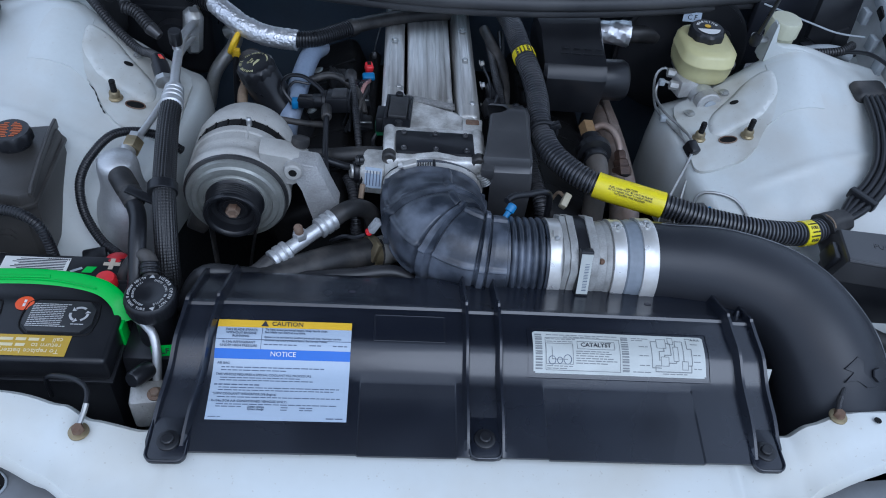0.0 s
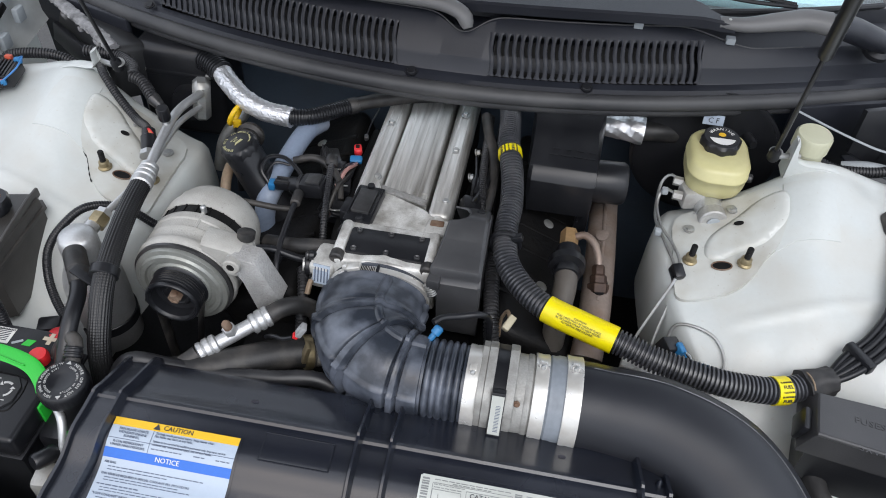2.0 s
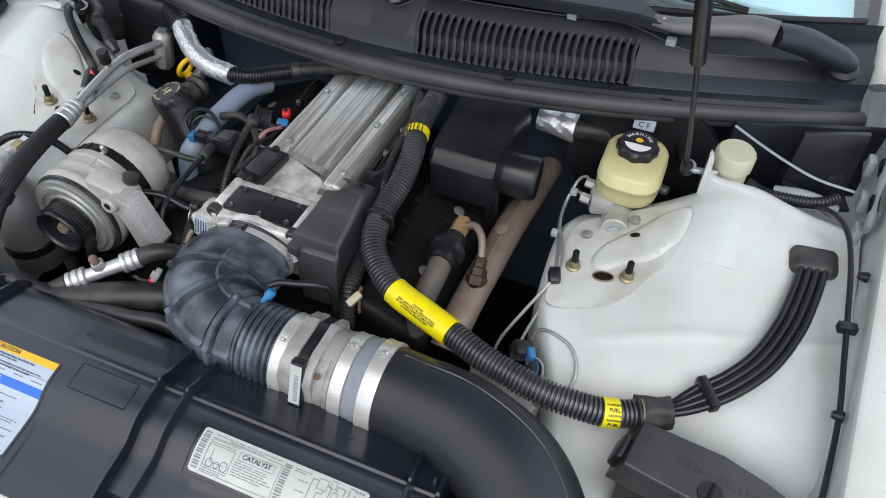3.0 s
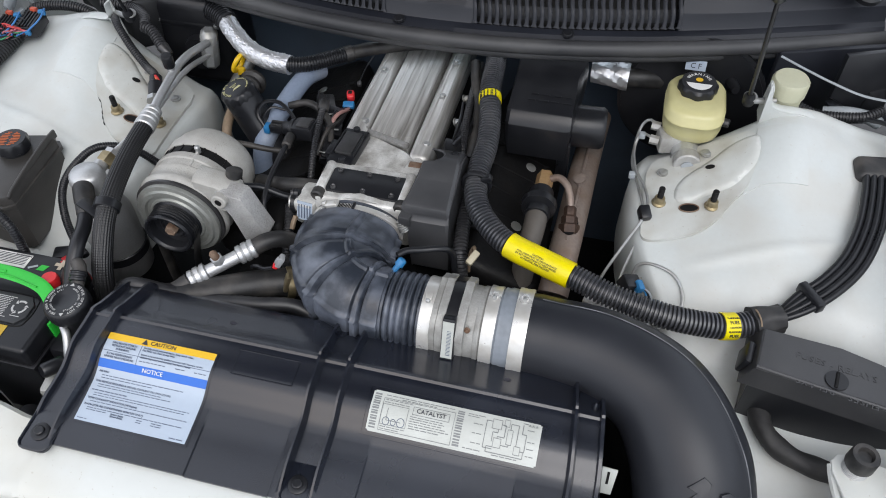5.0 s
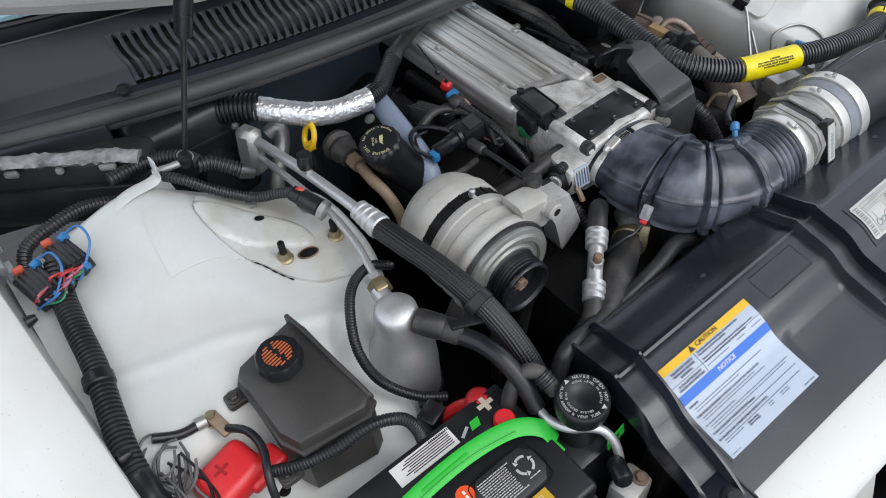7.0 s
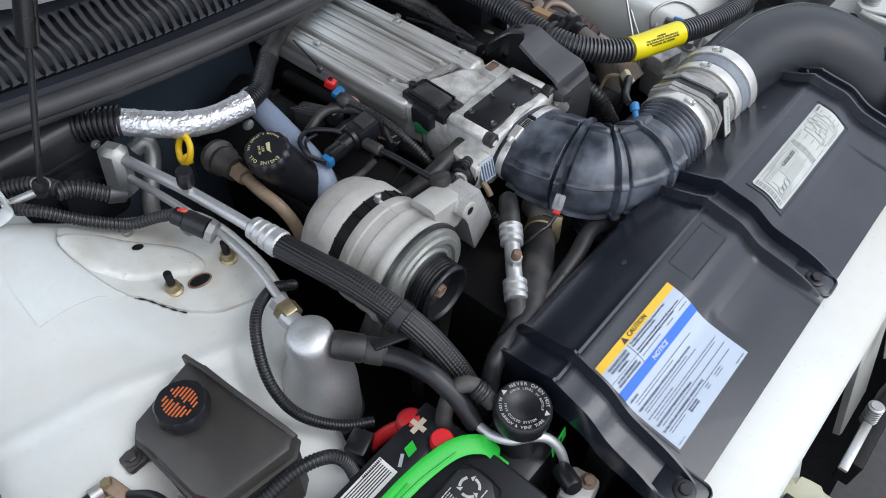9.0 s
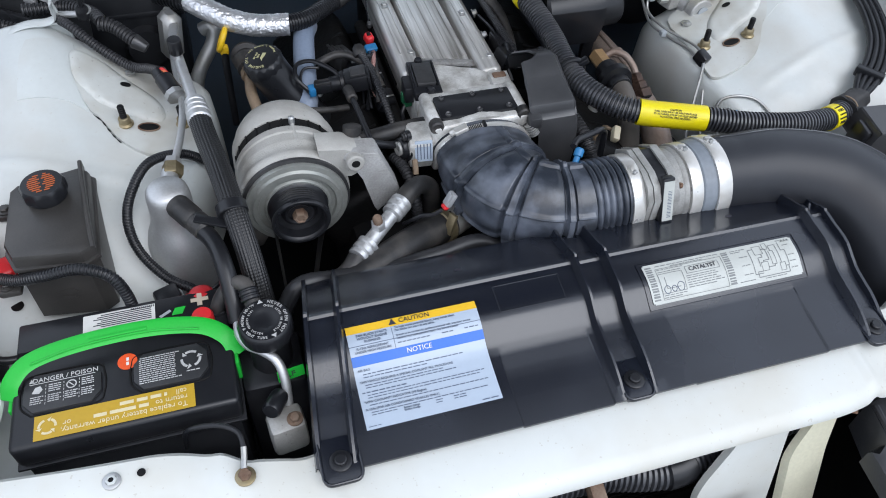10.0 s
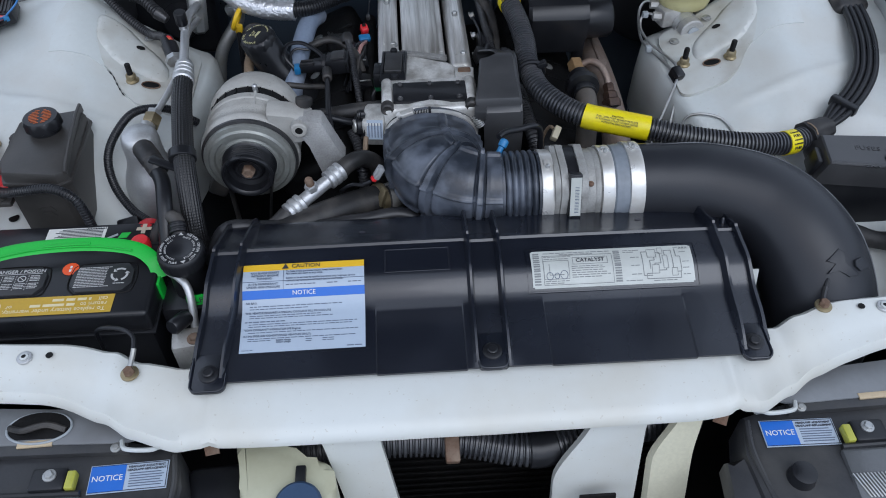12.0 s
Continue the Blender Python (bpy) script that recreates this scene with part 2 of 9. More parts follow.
def curve_points(pts, n):
    """Even steps along a smooth line through pts; also gives the length."""
    p = [Vector(q) for q in pts]
    p = [2 * p[0] - p[1]] + p + [2 * p[-1] - p[-2]]
    dense = []
    for i in range(1, len(p) - 2):
        for k in range(24):
            t = k / 24
            a, b, c, d = p[i - 1], p[i], p[i + 1], p[i + 2]
            dense.append(0.5 * (2 * b + (c - a) * t + (2 * a - 5 * b + 4 * c - d) * t * t + (3 * b - a - 3 * c + d) * t ** 3))
    dense.append(p[-2])
    s = [0.0]
    for a, b in zip(dense, dense[1:]):
        s.append(s[-1] + (b - a).length)
    out, j = [], 0
    for i in range(n):
        want = s[-1] * i / (n - 1)
        while j < len(s) - 2 and s[j + 1] < want:
            j += 1
        f = (want - s[j]) / max(1e-9, s[j + 1] - s[j])
        out.append(dense[j].lerp(dense[j + 1], min(1, max(0, f))))
    return out, s[-1]


def sweep(pts, rad, seg=16, n=40, bm=None, wide=None, up=(0, 0, 1), cap=True):
    """A tube along pts. rad: metres, or rad(f, angle) at a fraction f of the way; wide(f) stretches it sideways."""
    b = bm or bmesh.new()
    line, length = curve_points(pts, n)
    side = None
    rings = []
    for i, c in enumerate(line):
        d = (line[min(i + 1, n - 1)] - line[max(i - 1, 0)]).normalized()
        if side is None:
            side = d.cross(Vector(up))
            if side.length < 0.05:
                side = d.cross(Vector((1, 0, 0)))
        side = (side - d * side.dot(d)).normalized()
        over = side.cross(d)
        f = i / (n - 1)
        w = wide(f) if wide else 1.0
        ring = []
        for k in range(seg):
            a = 2 * math.pi * k / seg
            r = rad(f, a) if callable(rad) else rad
            ring.append(b.verts.new(c + side * (r * w * math.cos(a)) + over * (r * math.sin(a))))
        rings.append(ring)
    for p, q in zip(rings, rings[1:]):
        for k in range(seg):
            b.faces.new((p[k], p[(k + 1) % seg], q[(k + 1) % seg], q[k]))
    if cap:
        b.faces.new(rings[0])
        b.faces.new(rings[-1])
    return b


def loom(pts, r, pitch=0.0062, seg=20, depth=0.19, bm=None):
    """A corrugated tube."""
    _, length = curve_points(pts, 60)
    n = max(12, int(length / pitch) * 5 + 1)
    count = (n - 1) / 5

    def rad(f, a):
        w = (f * count) % 1.0
        return r * (1.0 if 0.1 < w < 0.7 else 1.0 - depth)
    return sweep(pts, rad, seg, n, bm)


def prism(outline, thick, m, bev=0.0, bm=None, seg=2):
    """A flat outline in x, y made thick along z, placed by m."""
    b = bmesh.new()
    low = [b.verts.new((x, y, 0)) for x, y in outline]
    high = [b.verts.new((x, y, thick)) for x, y in outline]
    b.faces.new(low[::-1])
    top = b.faces.new(high)
    n = len(outline)
    for i in range(n):
        b.faces.new((low[i], low[(i + 1) % n], high[(i + 1) % n], high[i]))
    if bev:
        bmesh.ops.bevel(b, geom=list(top.edges), offset=bev, segments=seg, profile=0.5, affect="EDGES")
    bmesh.ops.transform(b, matrix=m, verts=b.verts)
    return merge(bm, b) if bm else b


def round_rect(w, h, r, k=5):
    out = []
    for cx, cy, a0 in ((w / 2 - r, h / 2 - r, 0), (-w / 2 + r, h / 2 - r, 90), (-w / 2 + r, -h / 2 + r, 180), (w / 2 - r, -h / 2 + r, 270)):
        for i in range(k + 1):
            a = radians(a0 + 90 * i / k)
            out.append((cx + r * math.cos(a), cy + r * math.sin(a)))
    return out


def disc(r, n=24, flat=1.0):
    return [(r * math.cos(2 * math.pi * i / n), flat * r * math.sin(2 * math.pi * i / n)) for i in range(n)]


def sheet(fn, us, vs, thick=0.002, bm=None):
    """A surface fn(u, v) with a back face a little below it and closed rims."""
    b = bm or bmesh.new()
    top = [[b.verts.new(fn(u, v)) for v in vs] for u in us]
    low = [[b.verts.new(Vector(fn(u, v)) - Vector((0, 0, thick))) for v in vs] for u in us]
    nu, nv = len(us), len(vs)
    for i in range(nu - 1):
        for j in range(nv - 1):
            b.faces.new((top[i][j], top[i + 1][j], top[i + 1][j + 1], top[i][j + 1]))
            b.faces.new((low[i][j + 1], low[i + 1][j + 1], low[i + 1][j], low[i][j]))
    for i in range(nu - 1):
        b.faces.new((top[i][0], low[i][0], low[i + 1][0], top[i + 1][0]))
        b.faces.new((top[i][-1], top[i + 1][-1], low[i + 1][-1], low[i][-1]))
    for j in range(nv - 1):
        b.faces.new((top[0][j], top[0][j + 1], low[0][j + 1], low[0][j]))
        b.faces.new((top[-1][j], low[-1][j], low[-1][j + 1], top[-1][j + 1]))
    return b


def steps(a, b, n):
    return [a + (b - a) * i / (n - 1) for i in range(n)]


def lerp_table(x, table):
    if x <= table[0][0]:
        return table[0][1]
    for (x0, y0), (x1, y1) in zip(table, table[1:]):
        if x <= x1:
            return y0 + (y1 - y0) * (x - x0) / (x1 - x0)
    return table[-1][1]


def letters(body, size, m, depth=0.0003, spread=1.0):
    """Built-in font as a mesh, centred, reading along x with y up, placed by m."""
    cu = bpy.data.curves.new("text", "FONT")
    cu.body, cu.size, cu.align_x, cu.align_y, cu.extrude = body, size, "CENTER", "CENTER", depth
    cu.space_character = spread
    cu.resolution_u = 2
    tmp = bpy.data.objects.new("text", cu)
    me = bpy.data.meshes.new_from_object(tmp)
    b = bmesh.new()
    b.from_mesh(me)
    bmesh.ops.transform(b, matrix=m, verts=b.verts)
    bpy.data.objects.remove(tmp)
    bpy.data.curves.remove(cu)
    bpy.data.meshes.remove(me)
    return b


def bar(bm, x0, y0, x1, y1, m, h=0.0003):
    return prism([(x0, y0), (x1, y0), (x1, y1), (x0, y1)], h, m, bm=bm)


def ring_letters(body, size, r, m, start=90, step=None, inward=False):
    """Letters round a circle, tops outwards and read clockwise, or tops inwards and read the other way."""
    b = bmesh.new()
    step = step or 360 / len(body)
    for i, ch in enumerate(body):
        if ch != " ":
            a = start + i * step if inward else start - i * step
            merge(b, letters(ch, size, m @ pose(r * math.cos(radians(a)), r * math.sin(radians(a)), 0, 0, 0, a + 90 if inward else a - 90)))
    return b


def hexbolt(at, axis=(0, 0, 1), r=0.008, h=0.006, washer=True):
    b = lathe([(r * 1.5, 0), (r * 1.5, 0.0018), (r * 1.3, 0.0022)], at, axis, 20) if washer else bmesh.new()
    return lathe([(r, 0.001), (r, h * 0.85), (r * 0.82, h)], at, axis, 6, b)


def drape(outline, zf, lift, thick=0.0025, cuts=5):
    """A thin sheet of the given outline laid over the surface zf(x, y)."""
    b = bmesh.new()
    f = b.faces.new([b.verts.new((x, y, 0)) for x, y in outline])
    bmesh.ops.triangulate(b, faces=[f])
    for _ in range(cuts):
        longest = [e for e in b.edges if e.calc_length() > 0.009]
        if not longest:
            break
        bmesh.ops.subdivide_edges(b, edges=longest, cuts=1, use_grid_fill=True)
        bmesh.ops.triangulate(b, faces=b.faces[:])
    for v in b.verts:
        v.co.z = zf(v.co.x, v.co.y) + lift
    ext = bmesh.ops.extrude_face_region(b, geom=b.faces[:])
    for v in (g for g in ext["geom"] if isinstance(g, bmesh.types.BMVert)):
        v.co.z -= thick
    return b


# ---------------------------------------------------------------- the setting
def loft(stations, closed=True, bm=None):
    """Joins rings of points, one ring for each station."""
    b = bm or bmesh.new()
    rings = [[b.verts.new(p) for p in ring] for ring in stations]
    n = len(rings[0])
    for p, q in zip(rings, rings[1:]):
        for k in range(n if closed else n - 1):
            b.faces.new((p[k], p[(k + 1) % n], q[(k + 1) % n], q[k]))
    b.faces.new(rings[0])
    b.faces.new(rings[-1])
    return b


def band(pts, t):
    """A line of (a, b) pairs made into a closed strip of thickness t to its right."""
    out = []
    for i, p in enumerate(pts):
        q, r = Vector(pts[max(i - 1, 0)]), Vector(pts[min(i + 1, len(pts) - 1)])
        d = (r - q).normalized()
        out.append((p[0] + d.y * t, p[1] - d.x * t))
    return list(pts) + out[::-1]


ground = solo("ground", sheet(lambda u, v: (u, v, 0.0), steps(-600, 600, 3), steps(-600, 600, 3), 0.2), TARMAC,
              "grey worn asphalt under and around the car", "ground", kind="structure")

# upper radiator support: one pressed white beam across the nose
FRONT = [(-0.80, 0.012), (-0.55, -0.004), (-0.47, -0.011), (-0.42, -0.036), (-0.35, -0.069), (-0.24, -0.074), (0.0, -0.075), (0.28, -0.073), (0.368, -0.057), (0.444, -0.019), (0.522, 0.005), (0.80, 0.03)]
BACK = [(-0.80, 0.085), (-0.55, 0.064), (-0.46, 0.06), (-0.41, 0.045), (-0.36, 0.028), (0.38, 0.034), (0.412, 0.044), (0.471, 0.067), (0.542, 0.067), (0.80, 0.09)]
BEAM_Z = [(-0.8, 0.850), (-0.45, 0.838), (-0.36, 0.829), (-0.3, 0.827), (0.33, 0.826), (0.38, 0.829), (0.46, 0.836), (0.8, 0.85)]


def smooth_table(x, table, w=0.02):
    return sum(lerp_table(x + w * k / 2, table) for k in (-2, -1, 0, 1, 2)) / 5


def beam_ring(x):
    yf, yb, z = smooth_table(x, FRONT), smooth_table(x, BACK), smooth_table(x, BEAM_Z, 0.01)
    mid = (yb + yf) / 2
    # past the middle stretch the front half drops into a shallow channel
    k = min(1, max(0, (abs(x - 0.01) - 0.305) / 0.03))
    line = [(yb + 0.004, z - 0.03), (yb + 0.003, z - 0.006), (yb - 0.003, z), (mid + 0.012 - 0.004 * k, z - 0.001), (mid - 0.003 * k, z - 0.003 - 0.0035 * k),
            (yf + 0.018, z - 0.007 - 0.003 * k), (yf + 0.008, z - 0.012 + 0.001 * k), (yf + 0.002, z - 0.018), (yf + 0.001, z - 0.025), (yf + 0.012, z - 0.034)]
    bump = lambda c, w: math.exp(-((x - c) / w) ** 2)
    dent = 0.0050 * bump(0.318, 0.006) - 0.0065 * bump(0.352, 0.016) + 0.0025 * bump(0.415, 0.012) - 0.0025 * bump(0.392, 0.008)
    dent += 0.0030 * bump(-0.290, 0.006) - 0.0040 * bump(-0.328, 0.018) + 0.0030 * bump(-0.408, 0.010) - 0.0025 * bump(-0.385, 0.009)
    line = [(y + 0.6 * dent, zz + dent + 0.0008 * noise.noise((x * 14, y * 30, 0))) for y, zz in line]
    return [(x, y, zz) for y, zz in band(line, -0.0025)]


solo("radiator_support_beam", loft([beam_ring(x) for x in steps(-0.80, 0.80, 321)]), WHITE,
               "white painted pressed steel beam across the front of the bay", "car body", kind="structure")

# inner wings with the strut towers
ROWS_Y = [0.10, 0.25, 0.33, 0.40, 0.46, 0.54, 0.62, 0.685, 0.715, 0.735]
INNER = [(0.10, 0.50), (0.25, 0.485), (0.33, 0.458), (0.40, 0.43), (0.46, 0.400), (0.50, 0.385), (0.54, 0.380), (0.62, 0.376), (0.66, 0.38), (0.735, 0.42)]
HEIGHT = [
    (0.72, 0.72, 0.73, 0.76, 0.80), (0.76, 0.765, 0.77, 0.79, 0.83), (0.785, 0.79, 0.79, 0.815, 0.855), (0.825, 0.842, 0.852, 0.868, 0.88),
    (0.852, 0.868, 0.885, 0.887, 0.89), (0.862, 0.878, 0.908, 0.902, 0.90), (0.858, 0.892, 0.942, 0.925, 0.912), (0.84, 0.895, 0.955, 0.937, 0.918),
    (0.80, 0.86, 0.94, 0.93, 0.915), (0.70, 0.76, 0.83, 0.84, 0.85)]


def cubic(p, t):
    a, b, c, d = p
    return 0.5 * (2 * b + (c - a) * t + (2 * a - 5 * b + 4 * c - d) * t * t + (3 * b - a - 3 * c + d) * t ** 3)


def along(values, f):
    n = len(values)
    i = min(max(int(f), 0), n - 2)
    g = lambda k: values[min(max(k, 0), n - 1)]
    return cubic((g(i - 1), g(i), g(i + 1), g(i + 2)), f - i)


def wing_point(s, y, side):
    i = max(k for k in range(len(ROWS_Y)) if ROWS_Y[k] <= y + 1e-6)
    i = min(i, len(ROWS_Y) - 2)
    fy = i + (y - ROWS_Y[i]) / (ROWS_Y[i + 1] - ROWS_Y[i])
    z = along([along(row, s * 4) for row in HEIGHT], fy)
    u0 = smooth_table(y, INNER, 0.03)
    u = u0 + s * (0.758 - u0)
    return Vector((side * u, y, z))


def wing_z(x, y):
    u0 = smooth_table(y, INNER, 0.03)
    return wing_point(min(1, max(0, (abs(x) - u0) / (0.758 - u0))), y, 1).z


def wing_dents(x, y):
    """Hand-formed panel: shallow dents and a fold."""
    return 0.0022 * noise.noise((x * 13, y * 13, 1.7)) + 0.0012 * noise.noise((x * 34, y * 34, 0.3)) + 0.0035 * max(0, 1 - abs(y - 0.455 - 0.25 * (abs(x) - 0.5)) / 0.012) * min(1, max(0, (abs(x) - 0.45) / 0.03))


def rounded(pts, times=2):
    """Cuts the corners of a closed outline."""
    for _ in range(times):
        pts = [q for a, b in zip(pts, pts[1:] + pts[:1]) for q in ((0.75 * a[0] + 0.25 * b[0], 0.75 * a[1] + 0.25 * b[1]), (0.25 * a[0] + 0.75 * b[0], 0.25 * a[1] + 0.75 * b[1]))]
    return pts


def edge_distance(x, y, pts):
    best = 1.0
    for a, b in zip(pts, pts[1:] + pts[:1]):
        u, v = b[0] - a[0], b[1] - a[1]
        k = min(1, max(0, ((x - a[0]) * u + (y - a[1]) * v) / (u * u + v * v)))
        best = min(best, math.hypot(x - a[0] - k * u, y - a[1] - k * v))
    return best


def inner_wing(side, name):
    ss = [-0.06, -0.04, -0.02, -0.008] + steps(0, 1, 71)

    def fn(s, y):
        p = wing_point(max(s, 0), y, side)
        p.z += wing_dents(p.x, y)
        if s < 0:
            k = {-0.008: (0.004, 0.003), -0.02: (0.010, 0.012), -0.04: (0.014, 0.06), -0.06: (0.016, 0.13)}[s]
            p += Vector((-side * k[0], 0, -k[1]))
        return p
    return solo(name, sheet(fn, ss, steps(0.10, 0.735, 112), 0.0025), WHITE_IN,
                "white painted strut tower and inner wing, dusty and slightly oversprayed", "car body", kind="structure", smooth=60)


PLATE = [(0.387, 0.486), (0.392, 0.476), (0.406, 0.474), (0.436, 0.481), (0.465, 0.490), (0.489, 0.512), (0.500, 0.530), (0.509, 0.546), (0.524, 0.560), (0.534, 0.592), (0.538, 0.62), (0.533, 0.65), (0.520, 0.668), (0.47, 0.664), (0.41, 0.655), (0.388, 0.63), (0.386, 0.56)]
FLAP = [(0.522, 0.556), (0.545, 0.569), (0.575, 0.571), (0.606, 0.573), (0.603, 0.61), (0.598, 0.64), (0.590, 0.662), (0.535, 0.668), (0.528, 0.61)]
DIRTY = mat("grimy_off_white_paint", (0.53, 0.545, 0.52), 0.4, vary=0.05, scale=160, big=20, bump=0.05, dust=(0.37, 0.35, 0.30), dusty=0.8, coat=0.15, speck=(0.24, 0.21, 0.17), speck_scale=240.0)


def tower_plates(side):
    t = thing("strut_tower_plate", (side * 0.46, 0.57, 0.86), "white reinforcement plate welded on the strut tower", "car body", kind="structure")
    ground = lambda x, y: wing_z(x, y) + 0.6 * wing_dents(x, y)
    for name, out, lift, m in (("plate", rounded(PLATE, 1), 0.0056, DIRTY), ("flap", FLAP, 0.0014, WHITE_IN)):
        pts = [(side * x, y) for x, y in out]
        part(name, drape(pts if side > 0 else pts[::-1], ground, lift, 0.0050), m, t, smooth=50)
    if side < 0:
        # thin dark strip that paints the shadow in the gap under the plate edge
        crack = [(0.488, 0.509), (0.494, 0.517), (0.501, 0.529), (0.509, 0.544), (0.518, 0.552)]
        part("seam_shade", sweep([(-x, y, ground(x, y) + 0.0022) for x, y in crack], lambda f, a: 0.0007 + 0.0004 * math.sin(31 * f), 6, 40), GRIME_SHADE, t, "dark strip drawn as the shade in the open plate seam")
    # raised pressing on the plate, with soft shoulders
    o = rounded([(0.431, 0.548), (0.428, 0.566), (0.436, 0.588), (0.453, 0.606), (0.474, 0.622), (0.500, 0.645), (0.528, 0.652), (0.538, 0.642), (0.538, 0.615), (0.534, 0.596), (0.520, 0.581), (0.512, 0.572), (0.500, 0.566), (0.484, 0.562), (0.466, 0.553), (0.446, 0.543)], 1)
    o = [(side * x, y) for x, y in o]

    def raised(x, y):
        k = min(1, edge_distance(x, y, o) / 0.005)
        return ground(x, y) + 0.0042 * k * k * (3 - 2 * k)
    part("pressing", drape(o if side > 0 else o[::-1], raised, 0.0060, 0.003, 6), DIRTY, t, smooth=70)


inner_wing(-1, "strut_tower_panel_1")
inner_wing(1, "strut_tower_panel_2")
tower_plates(-1)
tower_plates(1)


# outer wings (fenders) with an inner rail
def fender_edge(y):
    return 0.738 + 0.052 * min(max(y - 0.19, -0.3), 0.62), 0.908 + 0.14 * y


def fender(side, name):
    f = thing(name, (side * 0.8, 0.35, 0.3), "glossy white outer wing panel beside the engine bay", "car body", kind="structure")
    ys = steps(-0.02, 1.05, 30)
    st = []
    for y in ys:
        x, z = fender_edge(y)
        line = [(x, z - 0.012), (x + 0.001, z - 0.004), (x + 0.005, z), (x + 0.05, z + 0.006), (x + 0.10, z + 0.002), (x + 0.135, z - 0.03), (x + 0.155, z - 0.10), (x + 0.165, z - 0.30), (x + 0.15, 0.32)]
        st.append([(side * a, y, b) for a, b in band(line, 0.002)])
    part("panel", loft(st), WHITE, f)
    st = []
    for y in ys:
        x, z = fender_edge(y)
        line = [(x - 0.012, z - 0.115), (x - 0.002, z - 0.10), (x + 0.003, z - 0.05), (x + 0.004, z - 0.014)]
        st.append([(side * a, y, b) for a, b in band(line, 0.003)])
    part("inner_rail", loft(st), RAIL, f, "dull off-white inner rail flange")
    for y in (0.24, 0.40, 0.60):
        x, z = fender_edge(y)
        part("clip", lathe([(0.007, 0), (0.007, 0.004), (0.004, 0.012)], (side * (x - 0.001), y, z - 0.045), (-side, 0, 0), 12), BLACK, f, "black plastic clip")
    return f


fender(-1, "fender_1")
fender(1, "fender_2")

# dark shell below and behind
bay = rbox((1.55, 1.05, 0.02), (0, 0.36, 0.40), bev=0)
solo("bay_floor", bay, GRIME_SHADE, "dark grimy underside of the bay", "car body", kind="structure")
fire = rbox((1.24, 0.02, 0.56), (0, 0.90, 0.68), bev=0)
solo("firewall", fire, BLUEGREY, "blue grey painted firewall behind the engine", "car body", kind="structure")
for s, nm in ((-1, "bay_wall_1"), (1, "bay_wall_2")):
    solo(nm, rbox((0.02, 0.98, 0.36), (s * 0.70, 0.40, 0.57), bev=0), GRIME_SHADE, "dark wheelhouse wall below the inner wing", "car body", kind="structure")

# ---------------------------------------------------------------- cowl, windscreen, wiper


def cowl_y(x):
    return 0.724 + 0.36 * x * x


def edge_shift(x):
    """How far the cowl's rear edge runs down its slope: a notch for the wiper and a falling end."""
    k = min(1, max(0, (x - 0.35) / 0.14))
    return 0.021 * math.exp(-((x - 0.029) / 0.032) ** 2) + 0.027 * k * k * (3 - 2 * k)


def flat_bar(f, a):
    """Section of a grille bar: a flat strip with rounded corners."""
    return 0.0026 / (math.cos(a) ** 4 + math.sin(a) ** 4) ** 0.25


def bar_width(f):
    """A grille bar widens at both ends, which rounds the slots between the bars."""
    k = max(0, (f - 0.87) / 0.13, (0.09 - f) / 0.09)
    return (0.0032 + 0.0027 * (1 - math.sqrt(max(0, 1 - min(1, k) ** 2)))) / 0.0026


